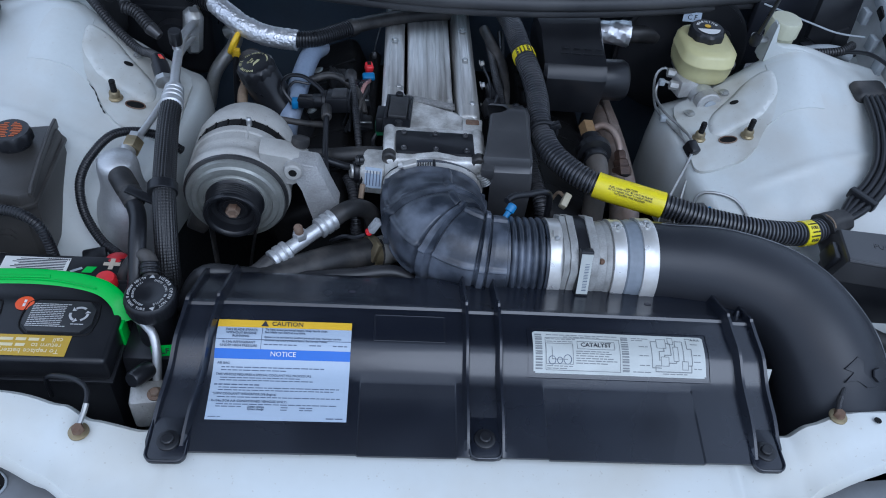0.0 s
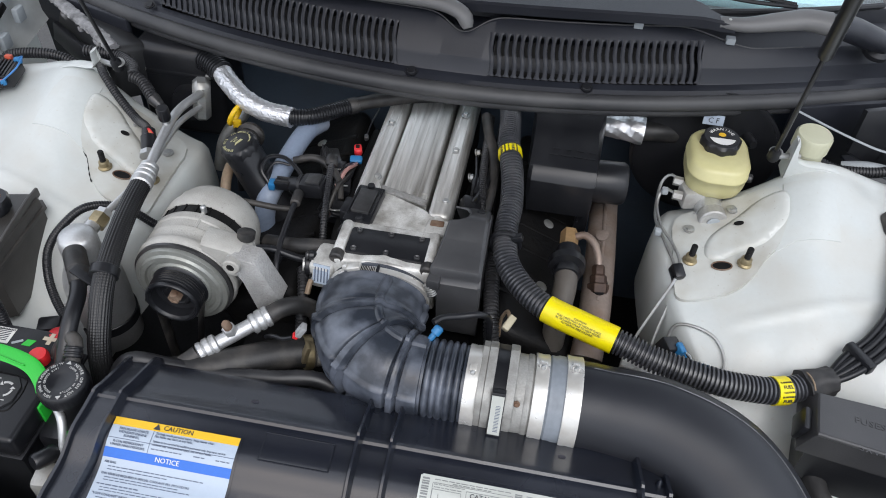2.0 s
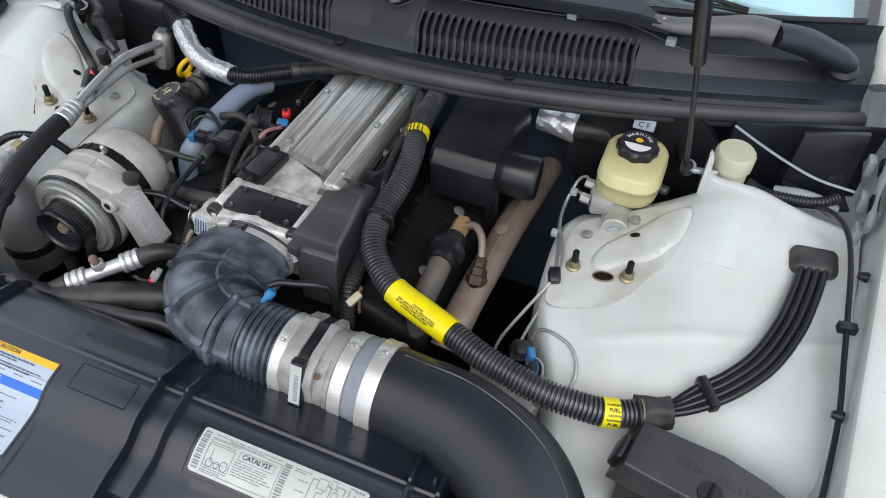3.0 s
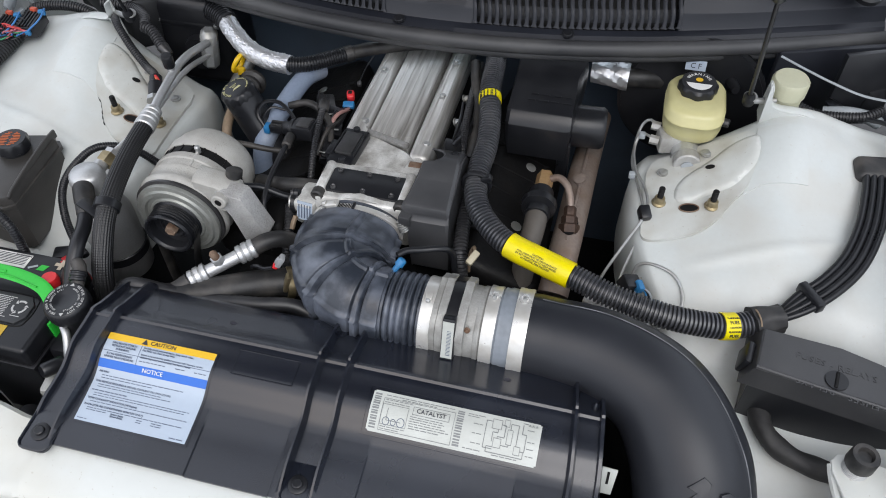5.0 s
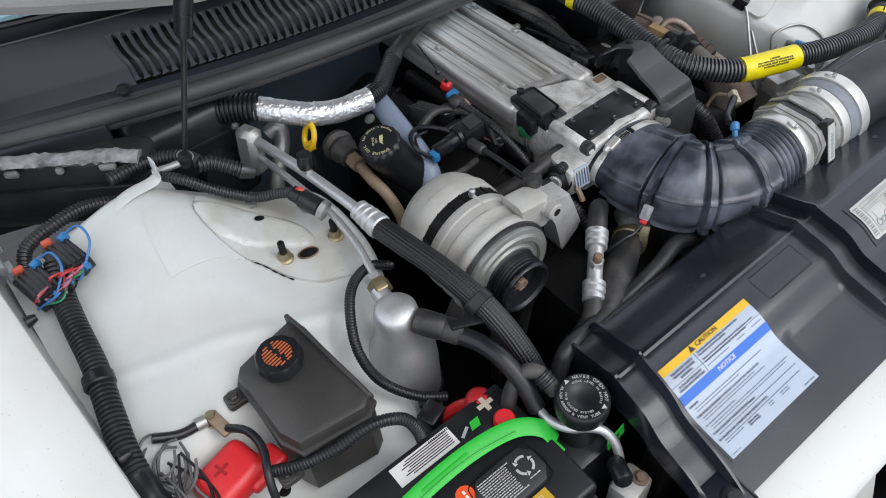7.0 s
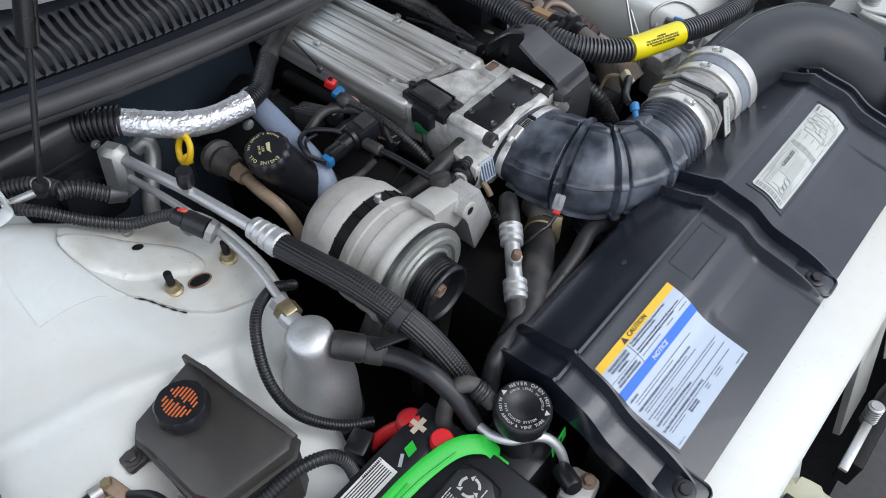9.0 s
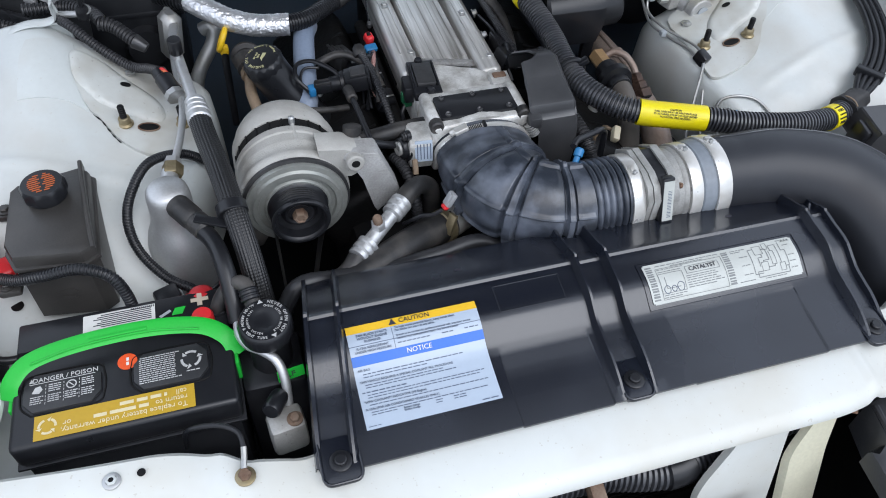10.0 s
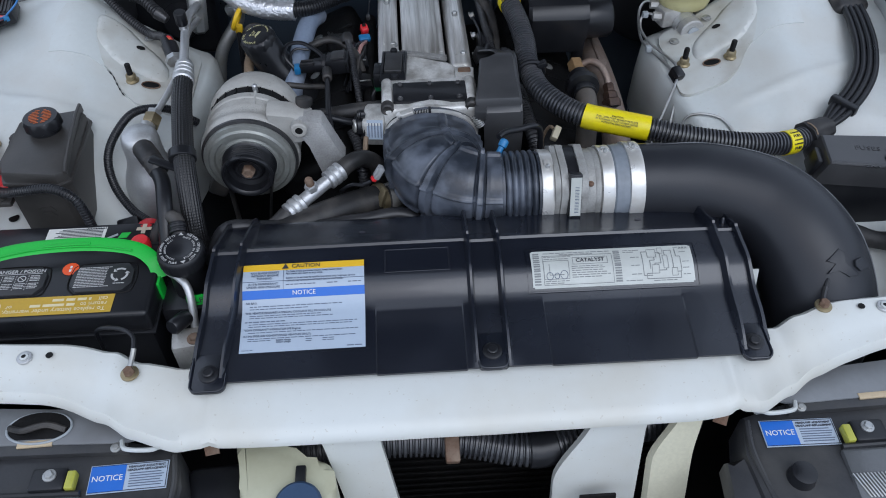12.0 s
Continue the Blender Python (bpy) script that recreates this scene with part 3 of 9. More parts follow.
def cowl():
    c = thing("cowl_panel", (0, 0.8, 0.97), "black weathered plastic cowl grille panel below the windscreen", "car trim", kind="structure")
    prof = [(0.0, 0.972), (0.004, 0.988), (0.015, 0.996), (0.027, 0.999), (0.0285, 1.001), (0.0345, 1.018), (0.0375, 1.024), (0.066, 1.0505), (0.0675, 1.052), (0.083, 1.066), (0.088, 1.068), (0.089, 1.058), (0.094, 1.046), (0.118, 1.050), (0.123, 1.074)]
    last = 10
    xs = steps(-0.73, -0.50, 12) + [-0.499] + steps(-0.49, -0.08, 20) + [-0.074, -0.073] + steps(-0.066, 0.072, 24) + [0.0765, 0.0775] + steps(0.085, 0.39, 16) + [0.3985, 0.3995] + steps(0.42, 0.73, 14)

    def inside(x):
        return -0.4992 < x < -0.0735 or 0.077 < x < 0.399

    def fn(x, i):
        dy, z = prof[int(i)]
        y = cowl_y(x) + dy
        if inside(x) and 4 <= i <= 7:
            y, z = y + 0.024, z - 0.022
        s = edge_shift(x) * min(1, max(0, (dy - 0.034) / 0.054)) if i <= last + 1 else 0
        return (x, y - s, z - s * 0.93 - 0.02 * (abs(x) / 0.73) ** 4)
    part("panel", sheet(fn, xs, range(len(prof)), 0.003), COWL, c, smooth=22)
    for x0, x1, n in ((-0.498, -0.0745, 37), (0.0785, 0.398, 28)):
        # near-black sheet added over the recess floor to paint the slots' shade
        part("slot_shade_sheet", sheet(lambda x, v: (x, cowl_y(x) + 0.050 + 0.036 * v, 0.984 + 0.046 * v - 0.02 * (abs(x) / 0.73) ** 4), steps(x0, x1, 17), steps(0, 1, 4), 0.002), GRIME_SHADE, c, "dark sheet added as the shade behind the bars")
        for i in range(n):
            x = x0 + (x1 - x0) * i / (n - 1)
            y = cowl_y(x)
            pts = [(x + 0.0015, y + 0.0275, 1.0005), (x + 0.0015, y + 0.0325, 1.013), (x, y + 0.0375, 1.024), (x - 0.0035, y + 0.050, 1.036), (x - 0.0035, y + 0.067, 1.0515)]
            part("slat", sweep(pts, flat_bar, 12, 26, wide=bar_width), COWL, c)
    part("seal_bead", sweep([(x, cowl_y(x) - 0.004, 0.985 - 0.02 * (abs(x) / 0.73) ** 4) for x in steps(-0.735, 0.735, 25)], 0.0125, 14, 120), SEAL, c, "rounded grey rubber hood seal")
    part("lower_lip", sweep([(x, cowl_y(x) + 0.004, 0.966 - 0.02 * (abs(x) / 0.73) ** 4) for x in steps(-0.735, 0.735, 25)], 0.009, 10, 100), SEAL, c)
    part("rear_edge", sweep([(x, cowl_y(x) + 0.0868 - edge_shift(x), 1.0685 - 0.93 * edge_shift(x) - 0.02 * (abs(x) / 0.73) ** 4) for x in steps(-0.70, 0.56, 90)], 0.0014, 8, 240), SEAL, c, "pale worn rear edge")
    for x in (-0.52, -0.043, 0.23):
        part("push_pin", lathe([(0.0095, 0), (0.0095, 0.002), (0.007, 0.0022), (0.006, 0.004)], (x, cowl_y(x) + 0.016, 0.9975), (0, -0.25, 0.95), 20), BLACK, c)
    for x in (0.294, 0.44):
        part("metal_clip", rbox((0.014, 0.012, 0.010), (x, cowl_y(x) + 0.086 - edge_shift(x), 1.070 - 0.93 * edge_shift(x)), bev=0.001), GREYPAINT, c, "small bare metal clip")
    return c


cowl()
for e, nm in ((-1, "cowl_side_1"), (1, "cowl_side_2")):
    solo(nm, rbox((0.22, 0.012, 0.13), (e * 0.665, 0.858, 0.910), (0, 0, e * 18), 0.004), COWL, "black plastic end wall under the cowl", "car trim", kind="structure")


def windscreen():
    w = thing("windscreen", (0, 1.0, 1.05), "tinted curved windscreen glass reflecting the sky", "windscreen", kind="structure")

    def fn(x, v):
        return (x, cowl_y(x) + 0.122 + v * 0.62, 1.076 + v * 0.36 - 0.03 * abs(x) ** 2)
    pane = part("pane", sheet(fn, steps(-0.70, 0.70, 25), steps(0, 1, 6), 0.005), CLEAR, w)
    pane.visible_shadow = False
    part("rubber_edge", sweep([(x, cowl_y(x) + 0.120, 1.079 - 0.03 * x * x) for x in steps(-0.70, 0.70, 21)], 0.005, 8, 60), BLACK, w)
    for s in (-1, 1):
        part("pillar", sweep([(s * 0.755, 0.99, 0.98), (s * 0.735, 1.12, 1.09), (s * 0.70, 1.32, 1.22), (s * 0.66, 1.65, 1.42)], 0.02, 10, 20), WHITE, w)


windscreen()
# plain slab added under the glass; its brightness is put into the colour
solo("dashboard", rbox((1.4, 0.5, 0.03), (0, 1.35, 1.0), bev=0.01), DASH, "added dashboard, pale blue to hold the bright daylight behind the windscreen", "dashboard", kind="structure")


def wiper():
    w = thing("wiper", (0.3, 0.86, 1.07), "wide black wiper arm with a grey sheen resting above the cowl", "wiper")
    st = []
    for x, y0, y1, z in ((-0.10, 0.802, 0.824, 1.092), (0.04, 0.802, 0.834, 1.094), (0.15, 0.808, 0.853, 1.096), (0.30, 0.822, 0.877, 1.098), (0.372, 0.828, 0.888, 1.099), (0.385, 0.829, 0.880, 1.099), (0.398, 0.829, 0.862, 1.098), (0.415, 0.828, 0.850, 1.097), (0.435, 0.829, 0.848, 1.096)):
        st.append([(x, y0, z - 0.016), (x, y0, z - 0.003), (x, y0 + 0.004, z), (x, y1 - 0.004, z + 0.001), (x, y1, z - 0.002), (x, y1, z - 0.016)])
    part("channel", loft(st), COWL, w, smooth=24)
    part("arm", sweep([(0.41, 0.839, 1.090), (0.45, 0.842, 1.090), (0.50, 0.856, 1.094), (0.54, 0.866, 1.097), (0.574, 0.864, 1.096)], lambda f, a: 0.009 + 0.008 * f, 20, 24, wide=lambda f: 1.25), ARMGREY, w, "grey worn arm root")
    part("arm_head", sweep([(0.572, 0.863, 1.095), (0.595, 0.876, 1.088), (0.620, 0.891, 1.078), (0.649, 0.900, 1.066), (0.675, 0.908, 1.056), (0.691, 0.912, 1.050)], lambda f, a: (0.0155 + 0.004 * math.sin(math.pi * f)) * (1 if f < 0.85 else 1 - 2.2 * (f - 0.85)), 20, 30, wide=lambda f: 1.3), COWL, w)
    for k in range(2):
        part("blade_link", sweep([(0.20, 0.880 + 0.014 * k, 1.098), (0.36, 0.905 + 0.016 * k, 1.102), (0.46, 0.90 + 0.02 * k, 1.10), (0.53, 0.90 + 0.008 * k, 1.10)], 0.0035, 8, 24), BLACK, w)
    part("arm_rivet", lathe([(0.0028, 0), (0.002, 0.001)], (0.424, 0.836, 1.0985), (0, 0, 1), 10), LABEL2, w)
    part("pivot_cap", lathe([(0.022, 0), (0.022, 0.008), (0.016, 0.014)], (0.682, 0.922, 1.030), (0, -0.3, 1), 24), BLACK, w)
    w2 = thing("wiper", (-0.3, 0.9, 1.07), "rounded grey wiper arm dipping into the cowl notch", "wiper")
    part("arm", sweep([(0.037, 0.778, 1.062), (0.026, 0.788, 1.079), (-0.005, 0.797, 1.087), (-0.06, 0.802, 1.089), (-0.16, 0.802, 1.088), (-0.26, 0.804, 1.087), (-0.33, 0.812, 1.087)], lambda f, a: 0.011 * min(1, 0.6 + f * 14), 16, 50, wide=lambda f: 1.15), ARMGREY, w2)
    st = []
    for x, y0, y1, z in ((-0.29, 0.799, 0.817, 1.092), (-0.335, 0.806, 0.826, 1.092), (-0.365, 0.811, 0.842, 1.092), (-0.385, 0.817, 0.868, 1.093), (-0.398, 0.822, 0.905, 1.093), (-0.415, 0.832, 0.928, 1.094), (-0.46, 0.862, 0.948, 1.095), (-0.56, 0.930, 1.005, 1.10), (-0.68, 1.02, 1.085, 1.11)):
        st.append([(x, y0, z - 0.014), (x, y0, z - 0.003), (x, y0 + 0.004, z), (x, y1 - 0.004, z + 0.001), (x, y1, z - 0.002), (x, y1, z - 0.014)][::-1])
    part("channel", loft(st), BLEACHED, w2, smooth=24)
    for k in range(2):
        part("blade_link", sweep([(-0.24, 0.812 + 0.010 * k, 1.092), (-0.31, 0.842 + 0.014 * k, 1.094), (-0.36, 0.895 + 0.016 * k, 1.10), (-0.41, 0.945 + 0.016 * k, 1.105), (-0.52, 1.03, 1.12)], 0.0038, 8, 30), BLACK, w2)


wiper()

# ---------------------------------------------------------------- sight shield over the radiator
RIB_LINE = [(-0.006, 0.8345), (0.028, 0.8402), (0.08, 0.8512), (0.14, 0.8735), (0.1555, 0.8785), (0.24, 0.8785)]
COVER = [(-0.006, 0.8355), (0.028, 0.8415), (0.06, 0.8468), (0.078, 0.8505), (0.086, 0.8532), (0.094, 0.8578), (0.102, 0.8633), (0.110, 0.8682), (0.118, 0.8712), (0.128, 0.8732), (0.14, 0.8750), (0.1555, 0.8785), (0.158, 0.8785), (0.161, 0.8806), (0.168, 0.8785), (0.175, 0.875), (0.222, 0.861), (0.229, 0.857), (0.236, 0.845), (0.238, 0.80)]


def cover_z(x, y):
    z = lerp_table(y, COVER)
    return z + 0.002 * math.cos(x * 4.5)


def cover():
    c = thing("radiator_cover", (0.03, 0.1, 0.82), "black plastic radiator sight shield with ribs, creases and two stickers", "engine cover")
    ys = [-0.006, 0.0, 0.01, 0.02, 0.028, 0.04, 0.05, 0.06, 0.068, 0.074, 0.078, 0.082, 0.086, 0.09, 0.094, 0.098, 0.102, 0.106, 0.11, 0.114, 0.118, 0.123, 0.128, 0.134, 0.14, 0.15, 0.1555, 0.158, 0.161, 0.1645, 0.168, 0.175, 0.19, 0.206, 0.222, 0.226, 0.229, 0.233, 0.236, 0.238]
    edges = [-0.311, -0.309, -0.3075, -0.3035, -0.302, -0.2745, -0.2712, -0.2682, -0.265, -0.100, -0.0985, 0.006, 0.0075, 0.0145, 0.0176, 0.0204, 0.0235, 0.0525, 0.0556, 0.0584, 0.0615, 0.104, 0.106, 0.1075, 0.2795, 0.281, 0.3345, 0.3375, 0.3408, 0.344, 0.3675, 0.369, 0.373, 0.3745, 0.377]
    xs = sorted(set(edges) | set(round(x, 3) for x in steps(-0.26, -0.11, 7)) | set(round(x, 3) for x in steps(-0.09, 0.0, 5)) | {0.03, 0.038, 0.045, 0.075, 0.09, 0.15, 0.2, 0.24, 0.3, 0.32})

    def fn(x, y):
        z = cover_z(x, y)
        if y < 0.0785 and (-0.0995 < x < 0.0068 or 0.1065 < x < 0.2802):
            z -= 0.0008 + 0.0018 * min(1, (0.0785 - y) / 0.03)
        up = max(0, min(1, (y + 0.004) / 0.055))
        ridge = up * (2 - up) * 0.0125
        if -0.2735 <= x <= -0.266 or 0.335 <= x <= 0.3435 or 0.0155 <= x <= 0.0225 or 0.0535 <= x <= 0.0605:
            z = max(z, lerp_table(y, RIB_LINE)) + ridge if y < 0.158 else z + ridge
        if 0.0225 < x < 0.0535 or x < -0.2735 or x > 0.3435:
            z -= 0.003 if y > 0.04 else 0.004
        if -0.308 < x < -0.303 or 0.3685 < x < 0.3735:
            z += 0.0075 * min(1, max(0, (y - 0.012) / 0.03))
        if x in (-0.311, 0.377):
            z -= 0.012 + 0.03 * max(0, y - 0.03) / 0.2
        # rounded front corners
        if x > 0.372:
            y = max(y, 0.014)
        if x < -0.306:
            y = max(y, 0.006)
        k = (y - 0.1) * 0.1
        if x > 0.33:
            x -= 0.0075 * max(0, 1 - y / 0.09)
        x = x + (k if x < -0.2 else -k * 0.7 if x > 0.3 else 0)
        return (x, y, z)
    part("shell", sheet(fn, xs, ys, 0.003), PLASTIC, c, smooth=17)
    for x, y, wdt in ((-0.2935, 0.002, 0.042), (0.0375, 0.012, 0.036), (0.3510, 0.006, 0.036)):
        z = cover_z(x, 0.0) - 0.0025
        h, r = wdt / 2, 0.0095
        nose = [(-h + r + r * math.cos(radians(a)), -0.012 + r * math.sin(radians(a))) for a in (180, 205, 230, 250, 270)] + [(h - r + r * math.cos(radians(a)), -0.012 + r * math.sin(radians(a))) for a in (270, 295, 320, 340, 360)]
        t = part("tab", prism([(-h, 0.03)] + nose + [(h, 0.03)], 0.004, pose(x, y, z, 3, 0, 0), 0.0012), PLASTIC, c)
        tilt = pose(x, y, z, 3, 0, 0)
        part("tab_rim", sweep([tilt @ Vector((u * 0.955, v + 0.0012, 0.0042)) for u, v in [(-h, 0.026), (-h, 0.008)] + nose + [(h, 0.008), (h, 0.026)]], 0.0016, 8, 60), PLASTIC, t)
        b = lathe([(0.0115, 0.0), (0.0115, 0.0022), (0.010, 0.003), (0.0062, 0.003), (0.0062, 0.006), (0.005, 0.007)], (x, y + 0.002, z + 0.004), (0, -0.05, 1), 24)
        part("push_pin", b, BLACK, t, "black plastic push pin")
    # shallow rectangle outline
    fr = bmesh.new()
    for a, b2 in (((-0.086, 0.150), (-0.006, 0.150)), ((-0.086, 0.118), (-0.006, 0.118)), ((-0.086, 0.118), (-0.086, 0.150)), ((-0.006, 0.118), (-0.006, 0.150))):
        sweep([(a[0], a[1], cover_z(*a) + 0.0002), ((a[0] + b2[0]) / 2, (a[1] + b2[1]) / 2, cover_z((a[0] + b2[0]) / 2, (a[1] + b2[1]) / 2) + 0.0002), (b2[0], b2[1], cover_z(*b2) + 0.0002)], 0.0009, 6, 5, fr)
    part("moulded_outline", fr, PLASTIC, c)
    for x in (-0.115, 0.248):
        part("drain_hole", prism(disc(0.0045, 16, 0.6), 0.0006, pose(x, 0.19, cover_z(x, 0.19) + 0.0002, -14, 0, 0)), INK, c, "dark drain hole")
    br = part("side_bracket", prism([(-0.011, -0.020), (0.005, -0.020), (0.008, 0.015), (-0.010, 0.016)], 0.002, Matrix.Translation((0.386, 0.111, 0.830)) @ pose(0, 0, 0, 62, 0, 0), 0.0006), LABEL2, c, "pale slotted bracket at the end")
    part("slot", prism([(-0.0015, -0.006), (0.0015, -0.006), (0.0015, 0.011), (-0.0015, 0.011)], 0.0008, Matrix.Translation((0.384, 0.1095, 0.8312)) @ pose(0, 0, 0, 62, 0, 0)), GRIME_SHADE, br)
    part("moulded_cone", lathe([(0.0045, 0), (0.003, 0.006), (0.0012, 0.009)], (0.357, 0.176, cover_z(0.357, 0.176) - 0.003), (0, 0.2, 1), 12), PLASTIC, c)

    def on(x0, y0, x1, y1, lift, b=None, n=8, t=0.0004):
        return sheet(lambda x, y: (x, y, cover_z(x, y) + lift), steps(x0, x1, 5), steps(y0, y1, n), t, b)
    lab = part("caution_sticker", on(-0.261, 0.028, -0.112, 0.137, 0.0012, n=36), LABEL, c, "blue and white caution notice sticker with an orange strip")
    part("orange_strip", on(-0.261, 0.128, -0.112, 0.137, 0.0017, n=2), LGOLD, lab)
    part("blue_strip", on(-0.261, 0.095, -0.112, 0.104, 0.0017, n=2), LBLUE, lab)

    def at(x, y, lift=0.0021):
        tilt = math.degrees(math.atan2(cover_z(x, y + 0.003) - cover_z(x, y - 0.003), 0.006))
        return pose(x, y, cover_z(x, y) + lift, tilt, 0, 0)
    part("word_caution", letters("CAUTION", 0.0078, at(-0.184, 0.1325)), INK, lab)
    part("warning_sign", prism([(0, 0.004), (-0.0042, -0.0032), (0.0042, -0.0032)], 0.0003, at(-0.209, 0.1325)), INK, lab)
    part("word_notice", letters("NOTICE", 0.0078, at(-0.186, 0.0995)), WHITEINK, lab)
    part("side_heading", letters("FAN BLADE STARTS\nWITHOUT ENGINE\nRUNNING.", 0.0039, at(-0.234, 0.1205)), GREYINK, lab)
    part("side_heading", letters("R-134a REFRIGERANT\nUNDER HIGH PRESSURE", 0.0038, at(-0.2355, 0.1085)), GREYINK, lab)
    rnd = random.Random(4)
    fine = bmesh.new()

    def words_row(x0, x1, y, h=0.0009, b=None):
        x = x0
        while x < x1 - 0.003:
            w = rnd.uniform(0.003, 0.0085)
            on(x, y - h / 2, min(x1, x + w), y + h / 2, 0.0016, b or fine, 2, 0.0002)
            x += w + 0.0012

    def line(text, x, y, size=0.0036):
        b = letters(text, size, at(x, y))
        bmesh.ops.translate(b, verts=b.verts, vec=(x - min(v.co.x for v in b.verts), 0, 0))
        merge(fine, b)
    line("To help avoid personal injury, keep hands clear.", -0.208, 0.1253)
    line("Fan blade can start at any time.", -0.208, 0.1220)
    line("System to be serviced by qualified personnel only. Improper service", -0.208, 0.1163, 0.0031)
    line("methods may cause personal injury. See Service Manual.", -0.208, 0.1130, 0.0031)
    words_row(-0.208, -0.172, 0.1088)
    words_row(-0.158, -0.145, 0.1088)
    words_row(-0.132, -0.116, 0.1088)
    line("AIR BAG", -0.257, 0.0905)
    words_row(-0.252, -0.140, 0.0870)
    words_row(-0.252, -0.180, 0.0840)
    line("THIS VEHICLE REQUIRES A SPECIAL COOLANT FILL PROCEDURE", -0.257, 0.0790)
    words_row(-0.252, -0.165, 0.0757)
    words_row(-0.252, -0.150, 0.0728)
    words_row(-0.257, -0.205, 0.0678, 0.0013)
    words_row(-0.252, -0.122, 0.0645)
    words_row(-0.252, -0.128, 0.0616)
    line('"LOW COOLANT" INDICATOR (V8 Engine)', -0.257, 0.0570)
    words_row(-0.252, -0.118, 0.0536)
    line("R-134a (FOR AIR CONDITIONED VEHICLES ONLY)", -0.257, 0.0488)
    words_row(-0.252, -0.120, 0.0455)
    words_row(-0.252, -0.225, 0.0428)
    for y in (0.0425, 0.0398):
        line("System charge", -0.218, y, 0.0030)
        words_row(-0.183, -0.174, y)
        words_row(-0.163, -0.146, y)
    words_row(-0.258, -0.243, 0.0310, 0.0007)
    words_row(-0.134, -0.116, 0.0310, 0.0011)
    part("small_print", fine, GREYINK, lab)
    div = bmesh.new()
    on(-0.261, 0.1135, -0.112, 0.114, 0.0016, div, 2)
    on(-0.2115, 0.104, -0.211, 0.128, 0.0016, div, 10)
    part("rule_lines", div, GREYINK, lab)
    frame_ = bmesh.new()
    for x0, y0, x1, y1 in ((-0.264, 0.0255, -0.109, 0.028), (-0.264, 0.137, -0.109, 0.139), (-0.264, 0.028, -0.2612, 0.137), (-0.1118, 0.028, -0.109, 0.137)):
        on(x0, y0, x1, y1, 0.0008, frame_, 30)
    part("sticker_recess_rim", frame_, PLASTIC, c)
    em = part("emission_sticker", on(0.096, 0.092, 0.300, 0.1345, 0.0012, n=18), LABEL2, c, "silver white emission control sticker with diagrams")
    part("sticker_edge", on(0.098, 0.0905, 0.298, 0.136, 0.0010, n=18), LABEL2, em)
    rim = bmesh.new()
    for x0, y0, x1, y1 in ((0.090, 0.0855, 0.306, 0.0868), (0.090, 0.1395, 0.306, 0.1408), (0.090, 0.0868, 0.0913, 0.1395), (0.3047, 0.0868, 0.306, 0.1395)):
        on(x0, y0, x1, y1, 0.0012, rim, 16)
    part("sticker_recess_rim", rim, PLASTIC, c)
    part("word_catalyst", letters("CATALYST", 0.0075, at(0.170, 0.120)), INK, em)
    d = bmesh.new()
    for k in range(14):
        on(0.0985, 0.094 + k * 0.0028, 0.1065, 0.0953 + k * 0.0028 + 0.0006 * (k % 2), 0.0017, d, 2)
        on(0.2005, 0.094 + k * 0.0028, 0.2085, 0.0953 + k * 0.0028 + 0.0006 * (k % 3 == 0), 0.0017, d, 2)
    def stroke(pts, w=0.0005):
        for (x0, y0), (x1, y1) in zip(pts, pts[1:]):
            if x0 == x1:
                on(x0 - w / 2, min(y0, y1), x0 + w / 2, max(y0, y1), 0.0017, d, 7, 0.0002)
            else:
                on(min(x0, x1), y0 - w / 2, max(x0, x1), y0 + w / 2, 0.0017, d, 2, 0.0002)

    def box(x0, y0, x1, y1):
        stroke([(x0, y0), (x1, y0)])
        stroke([(x0, y1), (x1, y1)])
        stroke([(x0, y0), (x0, y1)])
        stroke([(x1, y0), (x1, y1)])
    # hose routing plan: parts as boxes joined by bent lines
    for q in ((0.243, 0.120, 0.254, 0.131), (0.247, 0.101, 0.256, 0.110), (0.262, 0.106, 0.268, 0.122), (0.272, 0.098, 0.279, 0.106), (0.257, 0.125, 0.263, 0.133)):
        box(*q)
    for q in ([(0.243, 0.128), (0.236, 0.128), (0.236, 0.099), (0.247, 0.099)], [(0.254, 0.126), (0.259, 0.126), (0.259, 0.112), (0.251, 0.112), (0.251, 0.110)], [(0.256, 0.104), (0.265, 0.104), (0.265, 0.106)], [(0.265, 0.122), (0.265, 0.129), (0.274, 0.129), (0.274, 0.106)],
              [(0.279, 0.102), (0.284, 0.102), (0.284, 0.120), (0.279, 0.120), (0.279, 0.131)], [(0.247, 0.101), (0.240, 0.101), (0.240, 0.0955), (0.283, 0.0955), (0.283, 0.102)], [(0.251, 0.120), (0.251, 0.116), (0.245, 0.116), (0.245, 0.106)]):
        stroke(q, 0.0008)
    for x, y, w in ((0.213, 0.131, 0.022), (0.213, 0.1285, 0.016), (0.221, 0.121, 0.012), (0.221, 0.1105, 0.011), (0.221, 0.101, 0.012), (0.284, 0.126, 0.010), (0.286, 0.113, 0.009), (0.286, 0.106, 0.008), (0.286, 0.099, 0.009), (0.213, 0.0945, 0.024), (0.248, 0.0935, 0.030), (0.278, 0.133, 0.006)):
        words_row(x, x + w, y, 0.0008, d)
    box(0.111, 0.0995, 0.1425, 0.121)
    box(0.1105, 0.0935, 0.198, 0.128)
    for k in range(6):
        words_row(0.146, 0.146 + rnd.uniform(0.035, 0.050), 0.1128 - 0.0024 * k, 0.0008, d)
